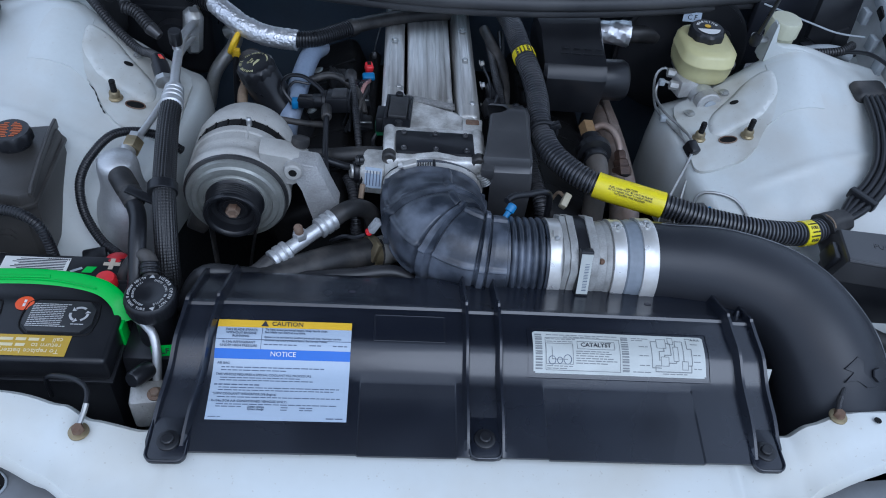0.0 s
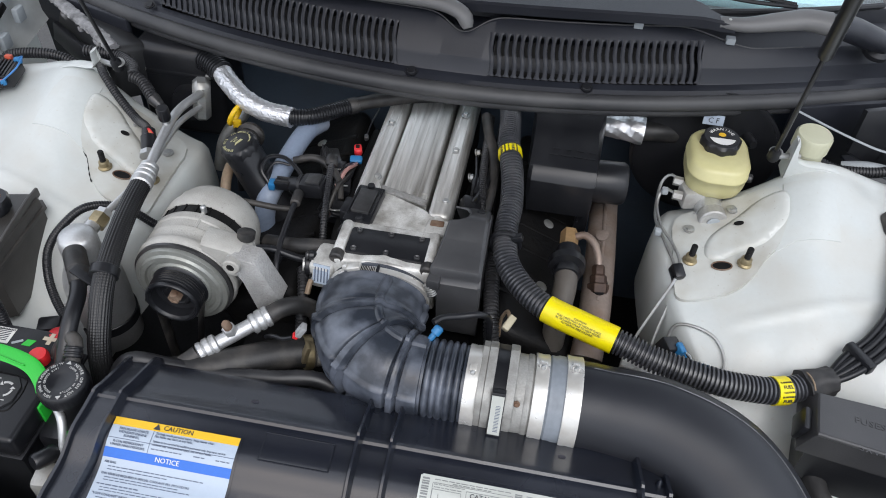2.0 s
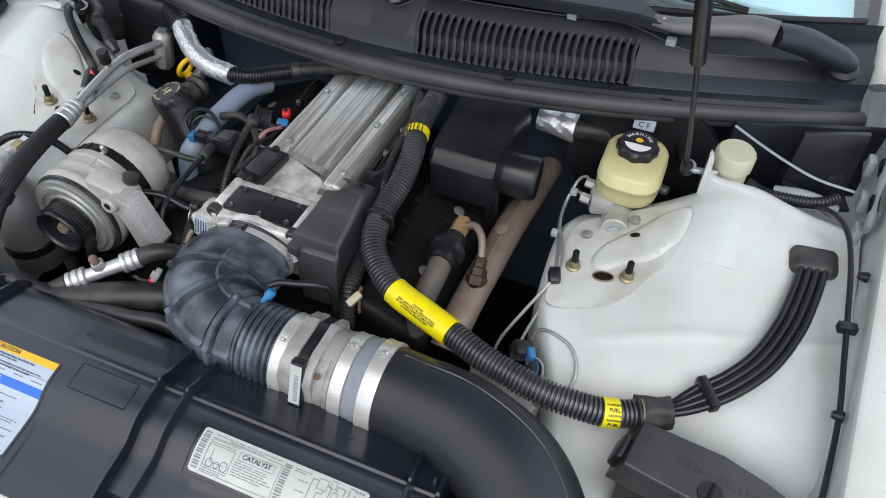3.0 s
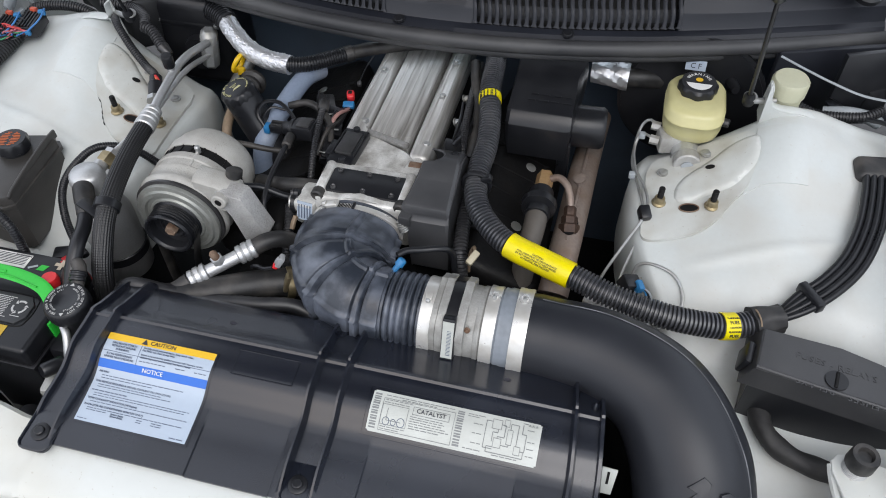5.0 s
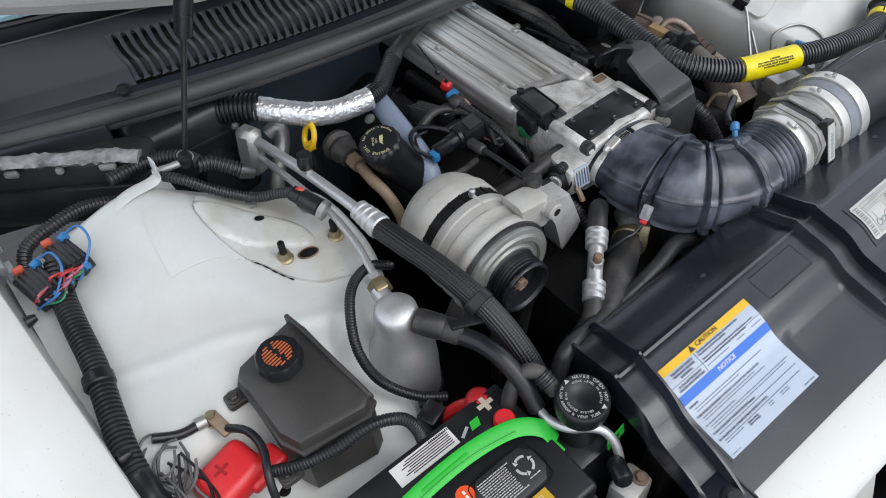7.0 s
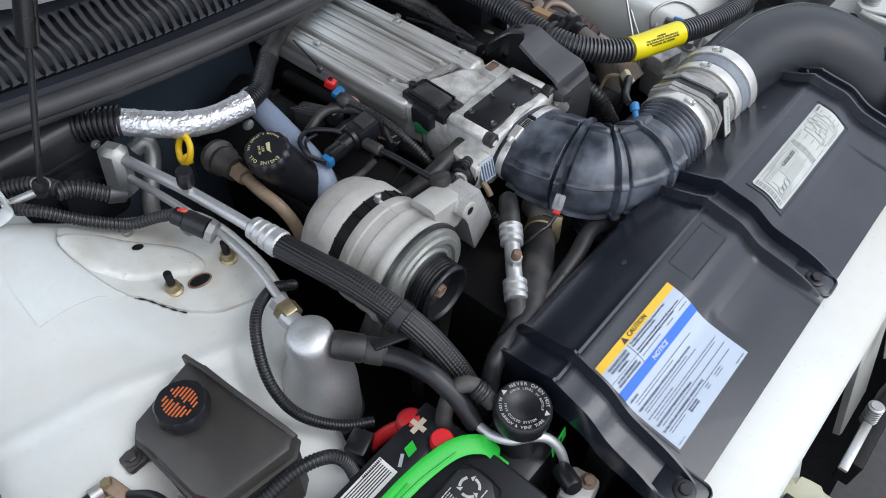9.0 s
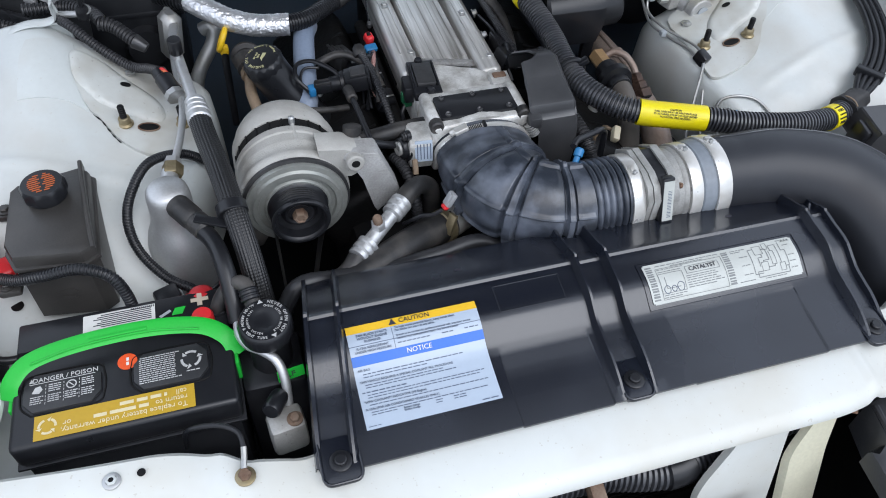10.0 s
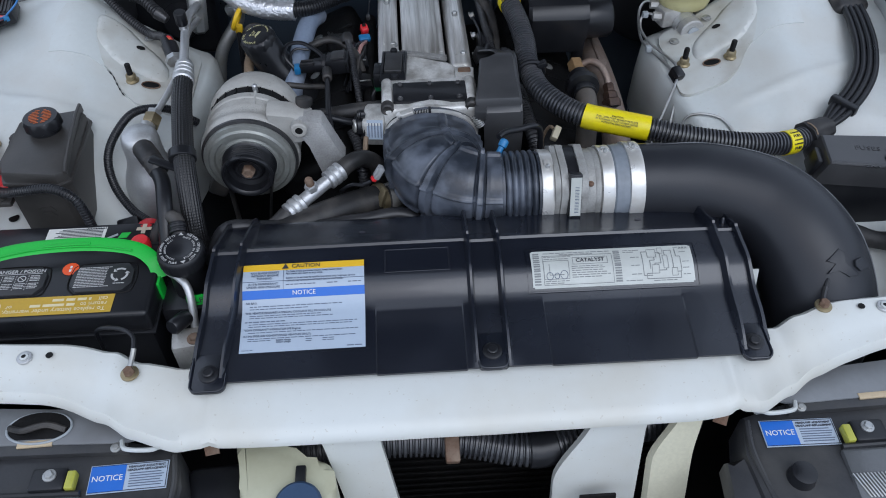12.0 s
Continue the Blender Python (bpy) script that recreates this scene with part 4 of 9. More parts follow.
    for y, x1 in ((0.1265, 0.146), (0.1235, 0.1425), (0.0975, 0.142), (0.0953, 0.136)):
        words_row(0.112, x1, y, 0.0007, d)
    words_row(0.112, 0.196, 0.1318, 0.0009, d)
    words_row(0.132, 0.176, 0.1295, 0.0009, d)
    box(0.148, 0.1155, 0.192, 0.1245)
    stroke([(0.118, 0.117), (0.118, 0.104)], 0.0006)
    stroke([(0.118, 0.104), (0.136, 0.104)], 0.0006)
    line2 = letters("A A A", 0.0042, at(0.290, 0.1315))
    merge(d, line2)
    part("diagram_and_barcode", d, mat("faded_black_print", (0.19, 0.2, 0.2), 0.5), em)
    dia = bmesh.new()
    for cx, cy, r in ((0.118, 0.103, 0.004), (0.136, 0.104, 0.0045), (0.127, 0.103, 0.003)):
        ring = [(cx + r * math.cos(radians(a)), cy + r * math.sin(radians(a))) for a in range(0, 361, 30)]
        sweep([(x, y, cover_z(x, y) + 0.0015) for x, y in ring], 0.0004, 5, 30, dia)
    part("belt_diagram", dia, GREYINK, em)


cover()

# ---------------------------------------------------------------- intake tract


def intake_elbow():
    t = thing("intake_elbow", (0.03, 0.30, 0.82), "dusty black rubber intake elbow with raised ribs and bellows", "air duct")
    path = [(-0.014, 0.410, 0.864), (-0.016, 0.372, 0.866), (-0.016, 0.335, 0.869), (-0.004, 0.298, 0.869), (0.025, 0.274, 0.868), (0.06, 0.267, 0.867), (0.095, 0.266, 0.867), (0.127, 0.266, 0.867)]
    ribs = (0.33, 0.505, 0.685)

    def rad(f, a):
        k = min(1, f / 0.45)
        r = 0.0405 + 0.0098 * k * k * (3 - 2 * k) + 0.004 * math.sin(min(1, f / 0.75) * math.pi)
        if f < 0.020:
            r -= 0.0005
        elif f < 0.072:
            r -= 0.0028
        near = min(abs(f - k) for k in ribs)
        if 0.16 < f < 0.79:
            # wide flat ribs with a groove at each foot, pillows between them
            r += 0.0052 * max(0, min(1, 4.0 - near / 0.0036))
            r -= 0.0040 * max(0, 1 - abs(near - 0.021) / 0.007)
            r += 0.0022 * min(1, near / 0.05)
        for q, h, w in ((math.pi / 2 + 0.25, 0.0042, 0.04), (math.pi / 2 - 1.15, 0.003, 0.03), (5.75, 0.0045, 0.035), (5.58, 0.003, 0.03), (math.pi / 2 + 1.5, 0.004, 0.06)):
            if 0.10 < f < 0.79:
                r += h * max(0, min(1, 2.2 - abs(a - q) / w))
        if 0.805 < f < 0.975:
            w = ((f - 0.805) / 0.17 * 5) % 1
            r += 0.0058 * math.sin(w * math.pi) ** 0.6 - 0.0034
        return r
    part("duct", sweep(path, rad, 160, 360, wide=lambda f: 1.72 - 0.42 * min(1, f / 0.27) - 0.30 * min(1, max(0, f - 0.27) / 0.28)), RUBBER, t, smooth=45)
    stub = part("resonator_stub", sweep([(-0.002, 0.286, 0.850), (-0.004, 0.280, 0.815), (-0.005, 0.277, 0.784)], lambda f, a: 0.0365 - 0.0015 * (0.74 < f < 0.86), 32, 24), RUBBER, t)
    part("stub_rim", lathe([(0.0365, -0.003), (0.0385, -0.002), (0.0385, 0.003), (0.0365, 0.004)], (-0.005, 0.277, 0.786), (0.03, 0.1, 1), 36), RUBBER, stub)
    part("vacuum_nipple", lathe([(0.004, 0), (0.004, 0.010), (0.0062, 0.011), (0.0062, 0.020), (0.004, 0.022)], (0.073, 0.296, 0.906), (0.5, 0.6, 0.6), 14), BLUE, t, "small blue hose connector")
    return t


intake_elbow()


def band_clamp(x, r, name, screw_at, width=0.014, yc=0.266, zc=0.867):
    t = thing(name, (x, yc, zc - r), "shiny steel band clamp round the intake duct", "hose clamp", "intake clamps")
    part("band", lathe([(r - 0.002, -width / 2), (r + 0.0012, -width / 2), (r + 0.0016, -width / 2 + 0.0012), (r + 0.0009, 0), (r + 0.0016, width / 2 - 0.0012), (r + 0.0012, width / 2), (r - 0.002, width / 2)], (x, yc, zc), (1, 0, 0), 96), SATIN, t)
    a = radians(screw_at)
    d = Vector((0, math.cos(a), math.sin(a)))
    round_it = Vector((0, -math.sin(a), math.cos(a)))
    c = Vector((x, yc, zc)) + d * (r + 0.0025)
    part("screw_housing", rbox((0.009, 0.011, 0.005), c, (screw_at - 90, 0, 0), 0.0015), SATIN, t)
    part("screw", lathe([(0.0030, 0), (0.0032, 0.003), (0.0026, 0.004)], c + round_it * 0.005 + d * 0.001, round_it, 8), TUBESTEEL, t)
    return t


band_clamp(0.133, 0.0515, "hose_clamp", 100, 0.016)
band_clamp(0.2135, 0.0535, "hose_clamp", 78, 0.016)
band_clamp(0.2515, 0.0570, "hose_clamp", 76, 0.019)
part("coupler", lathe([(0.049, -0.012), (0.0530, -0.010), (0.0530, 0.003), (0.0550, 0.005), (0.0545, 0.010), (0.0560, 0.014), (0.0555, 0.022), (0.0558, 0.040), (0.052, 0.042)], (0.2195, 0.266, 0.867), (1, 0, 0), 48), mat("grey_rubber_coupler", (0.21, 0.235, 0.265), 0.45, vary=0.12, scale=150, big=40, dust=(0.10, 0.115, 0.13), dusty=0.5),
     thing("hose_coupler", (0.23, 0.266, 0.82), "grey rubber coupler between two clamps", "hose coupler"))


METER = mat("dull_grey_meter_casting", (0.33, 0.33, 0.315), 0.5, metal=0.25, vary=0.2, scale=420, big=40, bump=0.3, dust=(0.18, 0.175, 0.16), dusty=0.8)


def moved(b, m):
    bmesh.ops.transform(b, matrix=m, verts=b.verts[:])
    return b


def air_flow_meter():
    t = thing("air_flow_meter", (0.175, 0.266, 0.81), "cast aluminium air flow meter with a black electronics housing", "sensor")
    part("barrel", lathe([(0.047, 0.125), (0.0485, 0.128), (0.0485, 0.140), (0.050, 0.142), (0.050, 0.165), (0.049, 0.166), (0.049, 0.178), (0.0515, 0.186), (0.0510, 0.196), (0.0525, 0.198), (0.0525, 0.203), (0.0505, 0.205), (0.0505, 0.215)], (0, 0.266, 0.867), (1, 0, 0), 64), METER, t)
    turn = Matrix(((0, 0, 1, 0), (1, 0, 0, 0), (0, 1, 0, 0), (0, 0, 0, 1)))
    for x, w, k in ((0.141, 0.008, 0.985), (0.149, 0.010, 1.0), (0.174, 0.011, 1.0)):
        out = [(a * k, b * k) for a, b in ((-0.052, -0.034), (-0.052, 0.030), (-0.040, 0.046), (-0.020, 0.053), (0.026, 0.053), (0.034, 0.046), (0.050, 0.034), (0.050, -0.034), (0.03, -0.052), (-0.034, -0.052))]
        part("flange", prism(out, w, Matrix.Translation((x, 0.266, 0.867)) @ turn, 0.002), METER, t)
    strip = [(-0.050, -0.034), (-0.0505, 0.028), (-0.038, 0.043), (-0.020, 0.050), (0.024, 0.050), (0.033, 0.044), (0.048, 0.034), (0.048, -0.034), (0.03, -0.05), (-0.034, -0.05)]
    part("electronics_housing", prism(strip, 0.016, Matrix.Translation((0.1585, 0.266, 0.867)) @ turn, 0.0), BLACK, t)
    lean = Matrix.Translation((0.1668, 0.2185, 0.894)) @ pose(0, 0, 0, -20, 0, 0)
    part("sticker_boss", moved(rbox((0.0165, 0.012, 0.062), (0, 0, 0), bev=0.002), lean), BLACK, t)
    l = part("white_sticker", moved(rbox((0.0142, 0.0010, 0.054), (0, -0.0063, 0), (0, 0, 0), 0), lean), LABEL2, t)
    b = bmesh.new()
    for k in range(18):
        rbox((0.0055, 0.0006, 0.0006 if k % 3 else 0.0010), (0.0015, -0.0067, -0.022 + 0.0021 * k), (0, 0, 0), 0, bm=b)
    part("bar_code", moved(b, lean), GREYINK, l)
    part("screw", hexbolt((0.1885, 0.2275, 0.905), (0, -0.8, 0.5), 0.0026, 0.004), RUST, t)
    return t


air_flow_meter()


def intake_tube():
    t = thing("intake_tube", (0.4, 0.2, 0.72), "large matt black moulded plastic cold air tube with a seam", "air duct")
    path = [(0.246, 0.265, 0.868), (0.29, 0.263, 0.869), (0.36, 0.254, 0.867), (0.430, 0.222, 0.857), (0.472, 0.168, 0.832), (0.491, 0.120, 0.788), (0.495, 0.098, 0.73), (0.495, 0.090, 0.66)]

    def rad(f, a):
        r = 0.0545 + 0.0165 * min(1, max(0, (f - 0.1) / 0.5))
        r += 0.0016 * max(0, 1 - abs(a - 1.95) / 0.03)
        return r
    part("duct", sweep(path, rad, 260, 90), TUBEBLK, t, smooth=30)
    line, _ = curve_points(path, 70)
    side, pts = None, []
    for k in range(4, 69):
        d = (line[k + 1] - line[k - 1]).normalized()
        side = d.cross(Vector((0, 0, 1))) if side is None else side
        side = (side - d * side.dot(d)).normalized()
        r = rad(k / 69, 0) + 0.0012
        pts.append(line[k] + side * (r * math.cos(1.95)) + side.cross(d) * (r * math.sin(1.95)))
    part("seam", sweep(pts, 0.0007, 6, 120), mat("pale_worn_seam", (0.055, 0.058, 0.064), 0.5, vary=0.3, scale=90, big=24, dust=(0.20, 0.21, 0.22), dusty=0.9), t, "pale mould seam")
    # embossed badge as plain shapes on the bend
    b = bmesh.new()
    for at, n, pts in (((0.4890, 0.0990, 0.8680), (0.0, -0.64, 0.77), [(-0.022, 0.006), (-0.004, 0.019), (0.004, 0.012), (0.000, 0.001), (0.016, -0.018), (0.003, -0.018), (-0.008, -0.008), (-0.024, -0.010), (-0.010, 0.001)]),
                       ((0.5130, 0.1000, 0.8642), (0.38, -0.58, 0.73), [(-0.010, 0.006), (0.000, 0.008), (0.011, 0.002), (0.013, -0.008), (0.006, -0.006), (-0.004, -0.009), (-0.011, -0.002)])):
        n = Vector(n).normalized()
        u = (Vector((1, 0.15, 0)) - n * n.dot(Vector((1, 0.15, 0)))).normalized()
        v = n.cross(u)
        m = Matrix.Translation(Vector(at) - n * 0.0010) @ Matrix((u, v, n)).transposed().to_4x4()
        prism(pts, 0.0028, m, 0.0005, bm=b)
    part("embossed_badge", b, TUBEBLK, t)
    return t


intake_tube()


SCREWDARK = mat("worn_black_screw", (0.06, 0.06, 0.062), 0.35, metal=0.6, vary=0.3, dusty=0.3, dust=(0.25, 0.25, 0.25))


def throttle_body():
    t = thing("throttle_housing", (-0.012, 0.45, 0.81), "cast aluminium throttle body with a black top plate", "engine part")
    part("casting", rbox((0.142, 0.080, 0.078), (-0.012, 0.450, 0.864), bev=0.006, seg=3), CAST, t)
    part("mouth_flange", lathe([(0.066, 0), (0.068, 0.010), (0.066, 0.014)], (-0.013, 0.428, 0.865), (0, -1, 0), 48, flat=0.64), CAST, t)
    m = pose(-0.0125, 0.447, 0.903, 0, 0, 0)
    plate = part("top_plate", prism(round_rect(0.112, 0.048, 0.003), 0.0045, m, 0.001), BLACK, t, "black coated top plate")
    for x in (-0.045, 0.0, 0.043):
        for y in (-0.018, 0.018):
            part("screw", lathe([(0.0042, 0), (0.0042, 0.0020), (0.0034, 0.0032), (0.0016, 0.0018)], (-0.0125 + x, 0.447 + y, 0.9076), (0, 0, 1), 12), SCREWDARK, plate)
    for x in (-0.0775, 0.0475):
        rail = part("side_rail", lathe([(0.0075, 0), (0.0085, 0.002), (0.0085, 0.058), (0.007, 0.060)], (x, 0.482, 0.9015), (0, -1, 0), 20), CAST, t)
        part("plug", lathe([(0.0088, 0), (0.0098, 0.002), (0.0098, 0.012), (0.0075, 0.014), (0.0045, 0.0125)], (x, 0.424, 0.9015), (0, -1, 0), 20), RUBBER2, rail, "black rubber plug")
    part("idle_valve", rbox((0.034, 0.052, 0.044), (-0.098, 0.432, 0.862), (0, 0, -6), 0.005), CAST, t)
    sw = part("throttle_sensor", lathe([(0.0195, 0), (0.0200, 0.001), (0.0200, 0.007), (0.015, 0.0085), (0.0145, 0.015), (0.0125, 0.0165), (0.010, 0.0155)], (-0.1125, 0.428, 0.864), (-1, -0.25, 0.12), 28), BLACK, t, "round black throttle sensor")
    part("sensor_hub", lathe([(0.0100, 0.0155), (0.0100, 0.0185), (0.0085, 0.0195), (0.003, 0.0185)], (-0.1125, 0.428, 0.864), (-1, -0.25, 0.12), 20), SATIN, sw, "silver centre of the sensor")
    for dz in (-0.023, 0.021):
        part("sensor_ear", lathe([(0.0072, 0), (0.0072, 0.006), (0.0055, 0.007)], (-0.1135, 0.424, 0.866 + dz), (-1, -0.25, 0.12), 14), BLACK, sw)
        part("sensor_bolt", hexbolt((-0.1205, 0.4222, 0.8668 + dz), (-1, -0.25, 0.12), 0.0042, 0.004), SCREWDARK, sw)
    st = part("ribbed_sticker", rbox((0.024, 0.0012, 0.030), (-0.098, 0.4045, 0.872), (-18, 0, -6), 0.0), LABEL, t)
    b = bmesh.new()
    for k in range(5):
        rbox((0.0013, 0.0012, 0.022), (-0.107 + 0.0045 * k, 0.4038 - 0.0004 * k, 0.872), (-18, 0, -6), 0, bm=b)
    part("small_print", b, GREYINK, st)
    return t


throttle_body()


def oval_clamp():
    t = thing("hose_clamp", (-0.013, 0.398, 0.82), "shiny worm drive clamp on the elbow mouth", "hose clamp", "intake clamps")
    at = Vector((-0.0145, 0.3985, 0.8645))
    part("band", lathe([(0.0655, -0.0048), (0.0698, -0.0048), (0.0702, -0.0042), (0.0698, 0), (0.0702, 0.0042), (0.0698, 0.0048), (0.0655, 0.0048)], at, (0, 1, 0), 96, flat=0.602), SATIN, t)

    def on_band(deg, out=0.0):
        a = radians(deg)
        return at + Vector(((0.0702 + out) * math.cos(a), 0, (0.0424 + out) * math.sin(a)))
    for k in range(9):
        a = 95 + 1.9 * k
        part("worm_slot", rbox((0.0011, 0.0075, 0.0008), on_band(a), (0, 78 - a, 0), 0), GRIME_SHADE, t)
    part("screw_housing", rbox((0.020, 0.0125, 0.007), on_band(118, 0.003), (0, -22, 0), 0.0022, 3), SATIN, t)
    part("screw", lathe([(0.0046, 0), (0.0046, 0.006), (0.0036, 0.0075), (0.0012, 0.006)], on_band(125, 0.004), (-0.90, 0, -0.42), 8), SATIN, t)
    part("centre_tab", rbox((0.004, 0.012, 0.006), on_band(91, 0.001), bev=0.001), BLACK, t)


oval_clamp()


def throttle_shroud():
    t = thing("throttle_linkage_cover", (0.09, 0.46, 0.80), "bent black plastic throttle linkage cover with a rounded cut-out", "engine cover")
    grey = mat("dusty_black_cover_plastic", (0.038, 0.039, 0.042), 0.36, vary=0.15, scale=700, big=16, bump=0.05, dust=(0.075, 0.076, 0.079), dusty=0.5, spec=0.6)
    # rear tongue, flat top, step down and bulged front: y, z, left x, right x
    prof = [(0.543, 0.886, 0.074, 0.114), (0.541, 0.905, 0.068, 0.117), (0.534, 0.918, 0.066, 0.118), (0.526, 0.925, 0.066, 0.118), (0.523, 0.927, 0.076, 0.118), (0.517, 0.931, 0.085, 0.118), (0.508, 0.934, 0.0895, 0.118), (0.498, 0.938, 0.0895, 0.118), (0.490, 0.9395, 0.085, 0.118), (0.4845, 0.9387, 0.076, 0.1185), (0.482, 0.938, 0.064, 0.1185),
            (0.457, 0.9285, 0.061, 0.119), (0.454, 0.927, 0.060, 0.119), (0.432, 0.9225, 0.057, 0.120), (0.414, 0.9190, 0.053, 0.121), (0.409, 0.9165, 0.052, 0.121), (0.4065, 0.912, 0.053, 0.1215), (0.405, 0.906, 0.058, 0.122), (0.403, 0.902, 0.062, 0.1225), (0.3985, 0.898, 0.063, 0.1225),
            (0.394, 0.886, 0.064, 0.123), (0.391, 0.865, 0.065, 0.123), (0.391, 0.84, 0.066, 0.123), (0.393, 0.81, 0.067, 0.122)]
    st = []
    for y, z, xl, xr in prof:
        back, down = y + 0.006 if z < 0.914 and y < 0.42 else y, 0.004
        st.append([(xl, y, z - 0.003), (xl + 0.003, y, z), (xr - 0.004, y, z), (xr, y + 0.001, z - 0.004), (xr, max(y, 0.40) + 0.012, z - 0.03), (xr - 0.003, max(y, 0.40) + 0.014, z - 0.03), (xr - 0.004, back + 0.002, z - down), (xl + 0.003, back + 0.002, z - down)])
    part("cover", loft(st), grey, t, smooth=24)
    part("side_wall", prism([(0.400, 0.80), (0.400, 0.898), (0.412, 0.913), (0.455, 0.923), (0.488, 0.935), (0.515, 0.928), (0.536, 0.905), (0.536, 0.80)], 0.003, Matrix(((0, 0, 1, 0.1185), (1, 0, 0, 0), (0, 1, 0, 0), (0, 0, 0, 1))), 0), grey, t)
    part("inner_step", rbox((0.018, 0.030, 0.018), (0.060, 0.408, 0.897), (0, 0, -6), 0.003), grey, t)
    part("return_spring", loom([(0.052, 0.402, 0.892), (0.056, 0.398, 0.884), (0.060, 0.395, 0.877)], 0.0080, 0.0028, 14, 0.25), TUBESTEEL, t)
    part("pin", hexbolt((0.105, 0.512, 0.932), (0, 0.35, 1), 0.004, 0.004), BLACK, t)
    part("linkage", lathe([(0.012, 0), (0.014, 0.003), (0.014, 0.014), (0.008, 0.016)], (0.072, 0.480, 0.868), (0.2, 0, 1), 20), GRIME_SHADE, t)
    part("linkage_bracket", rbox((0.04, 0.09, 0.05), (0.092, 0.46, 0.83), bev=0.004), GRIME_SHADE, t)


throttle_shroud()


ROUGHLIP = mat("rough_dark_casting", (0.3, 0.3, 0.29), 0.6, metal=0.3, vary=0.4, scale=260, big=50, bump=0.9, dust=(0.14, 0.13, 0.12), dusty=0.8)


def plenum():
    t = thing("intake_manifold", (-0.015, 0.68, 0.80), "weathered cast aluminium intake manifold with long ribbed runners", "engine part")
    part("left_rail", rbox((0.034, 0.37, 0.05), (-0.0745, 0.735, 0.868), (-1, 0, 0), 0.010, 4), RUNNER, t)
    part("right_rail", rbox((0.034, 0.40, 0.05), (0.0420, 0.730, 0.868), (-1, 0, 0), 0.010, 4), RUNNER, t)
    part("centre_cover", prism([(-0.052, 0.578), (0.018, 0.560), (0.019, 0.93), (-0.052, 0.93)], 0.05, pose(0, 0, 0.848, -0.6, 0, 0), 0.003), RUNNER, t)
    for k in range(5):
        part("cast_ridge", rbox((0.0085, 0.35, 0.003), (-0.0455 + 0.0145 * k, 0.752, 0.8905), (-0.6, 0, 0), 0.0012, 2), RUNNER, t)
    part("front_block", prism([(-0.086, 0.485), (0.058, 0.485), (0.060, 0.522), (0.03, 0.526), (0.022, 0.548), (-0.054, 0.568), (-0.060, 0.60), (-0.088, 0.60)], 0.070, pose(0, 0, 0.822), 0.005, seg=3), CAST, t)
    part("step_tab", prism([(0.028, 0.485), (0.058, 0.485), (0.060, 0.52), (0.030, 0.522)], 0.012, pose(0, 0, 0.888), 0.004), CAST, t)
    part("side_wall", rbox((0.150, 0.42, 0.075), (-0.016, 0.72, 0.800), bev=0.006), GRIME_SHADE, t)
    s = part("pressure_sensor", rbox((0.040, 0.078, 0.014), (-0.066, 0.524, 0.899), (0, 0, -4), 0.002), BLACK, t, "black sensor with a worn grey lid")
    part("sensor_foot", rbox((0.016, 0.034, 0.026), (-0.090, 0.520, 0.890), (0, 0, -4), 0.003), BLACK, s)
    part("sensor_lid", rbox((0.028, 0.050, 0.006), (-0.066, 0.526, 0.908), (0, 0, -4), 0.002), SCREWDARK, s)
    for x in (-0.0825, -0.0495):
        part("lid_rail", rbox((0.003, 0.056, 0.006), (x, 0.526, 0.908), (0, 0, -4), 0.001), BLACK, s)
    for y in (0.490, 0.561):
        part("screw", lathe([(0.0058, 0), (0.0062, 0.002), (0.0050, 0.005), (0.002, 0.0045)], (-0.065, y, 0.905), (0, 0, 1), 16), BLACK, s)
    for x, y0, y1 in ((-0.0810, 0.60, 0.91), (-0.0680, 0.60, 0.91), (0.0355, 0.56, 0.92), (0.0485, 0.56, 0.92)):
        part("rail_ridge", rbox((0.0035, y1 - y0, 0.0022), (x, (y0 + y1) / 2, 0.8935), (-1, 0, 0), 0.001), RUNNER, t)
    part("front_lip", prism([(-0.054, 0.570), (0.020, 0.552), (0.020, 0.562), (-0.054, 0.582)], 0.006, pose(0, 0, 0.8905), 0.002), ROUGHLIP, t, "rough cast lip")
    part("rail_end", lathe([(0.011, 0), (0.013, 0.002), (0.013, 0.030), (0.010, 0.034)], (0.042, 0.556, 0.880), (0, -1, 0.04), 20), CAST, t)
    part("end_shadow", rbox((0.020, 0.012, 0.02), (0.044, 0.510, 0.892), bev=0.002), RUST, t, "rusty bracket end")
    for x, y in ((0.047, 0.565), (-0.066, 0.60), (0.042, 0.69), (0.042, 0.79), (-0.0745, 0.74)):
        part("bolt", hexbolt((x, y, 0.893), (0, 0, 1), 0.005, 0.006), TUBESTEEL, t)
    return t


plenum()


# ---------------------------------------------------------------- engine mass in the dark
solo("engine_block", rbox((0.42, 0.60, 0.26), (0.0, 0.58, 0.64), bev=0.02), GRIME_SHADE, "oily dark engine block below the manifold", "engine part")


def valve_cover(side):
    t = thing("valve_cover", (side * 0.19, 0.62, 0.74), "black grimy valve cover", "engine part", "valve covers")
    part("cover", rbox((0.13, 0.46, 0.09), (side * 0.185, 0.62, 0.775), (0, side * 24, 0), 0.018, 3), GRIME_SHADE, t)
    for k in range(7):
        part("rib", rbox((0.10, 0.006, 0.005), (side * 0.187, 0.46 + 0.05 * k, 0.8215), (0, side * 24, 0), 0.001), GRIME_SHADE, t)
    for y in (0.50, 0.638, 0.76):
        x = side * 0.205
        part("bolt", lathe([(0.009, 0), (0.009, 0.002), (0.006, 0.003)], (x, y, 0.814), (side * 0.4, 0, 0.9), 16), TUBESTEEL, t)


valve_cover(1)
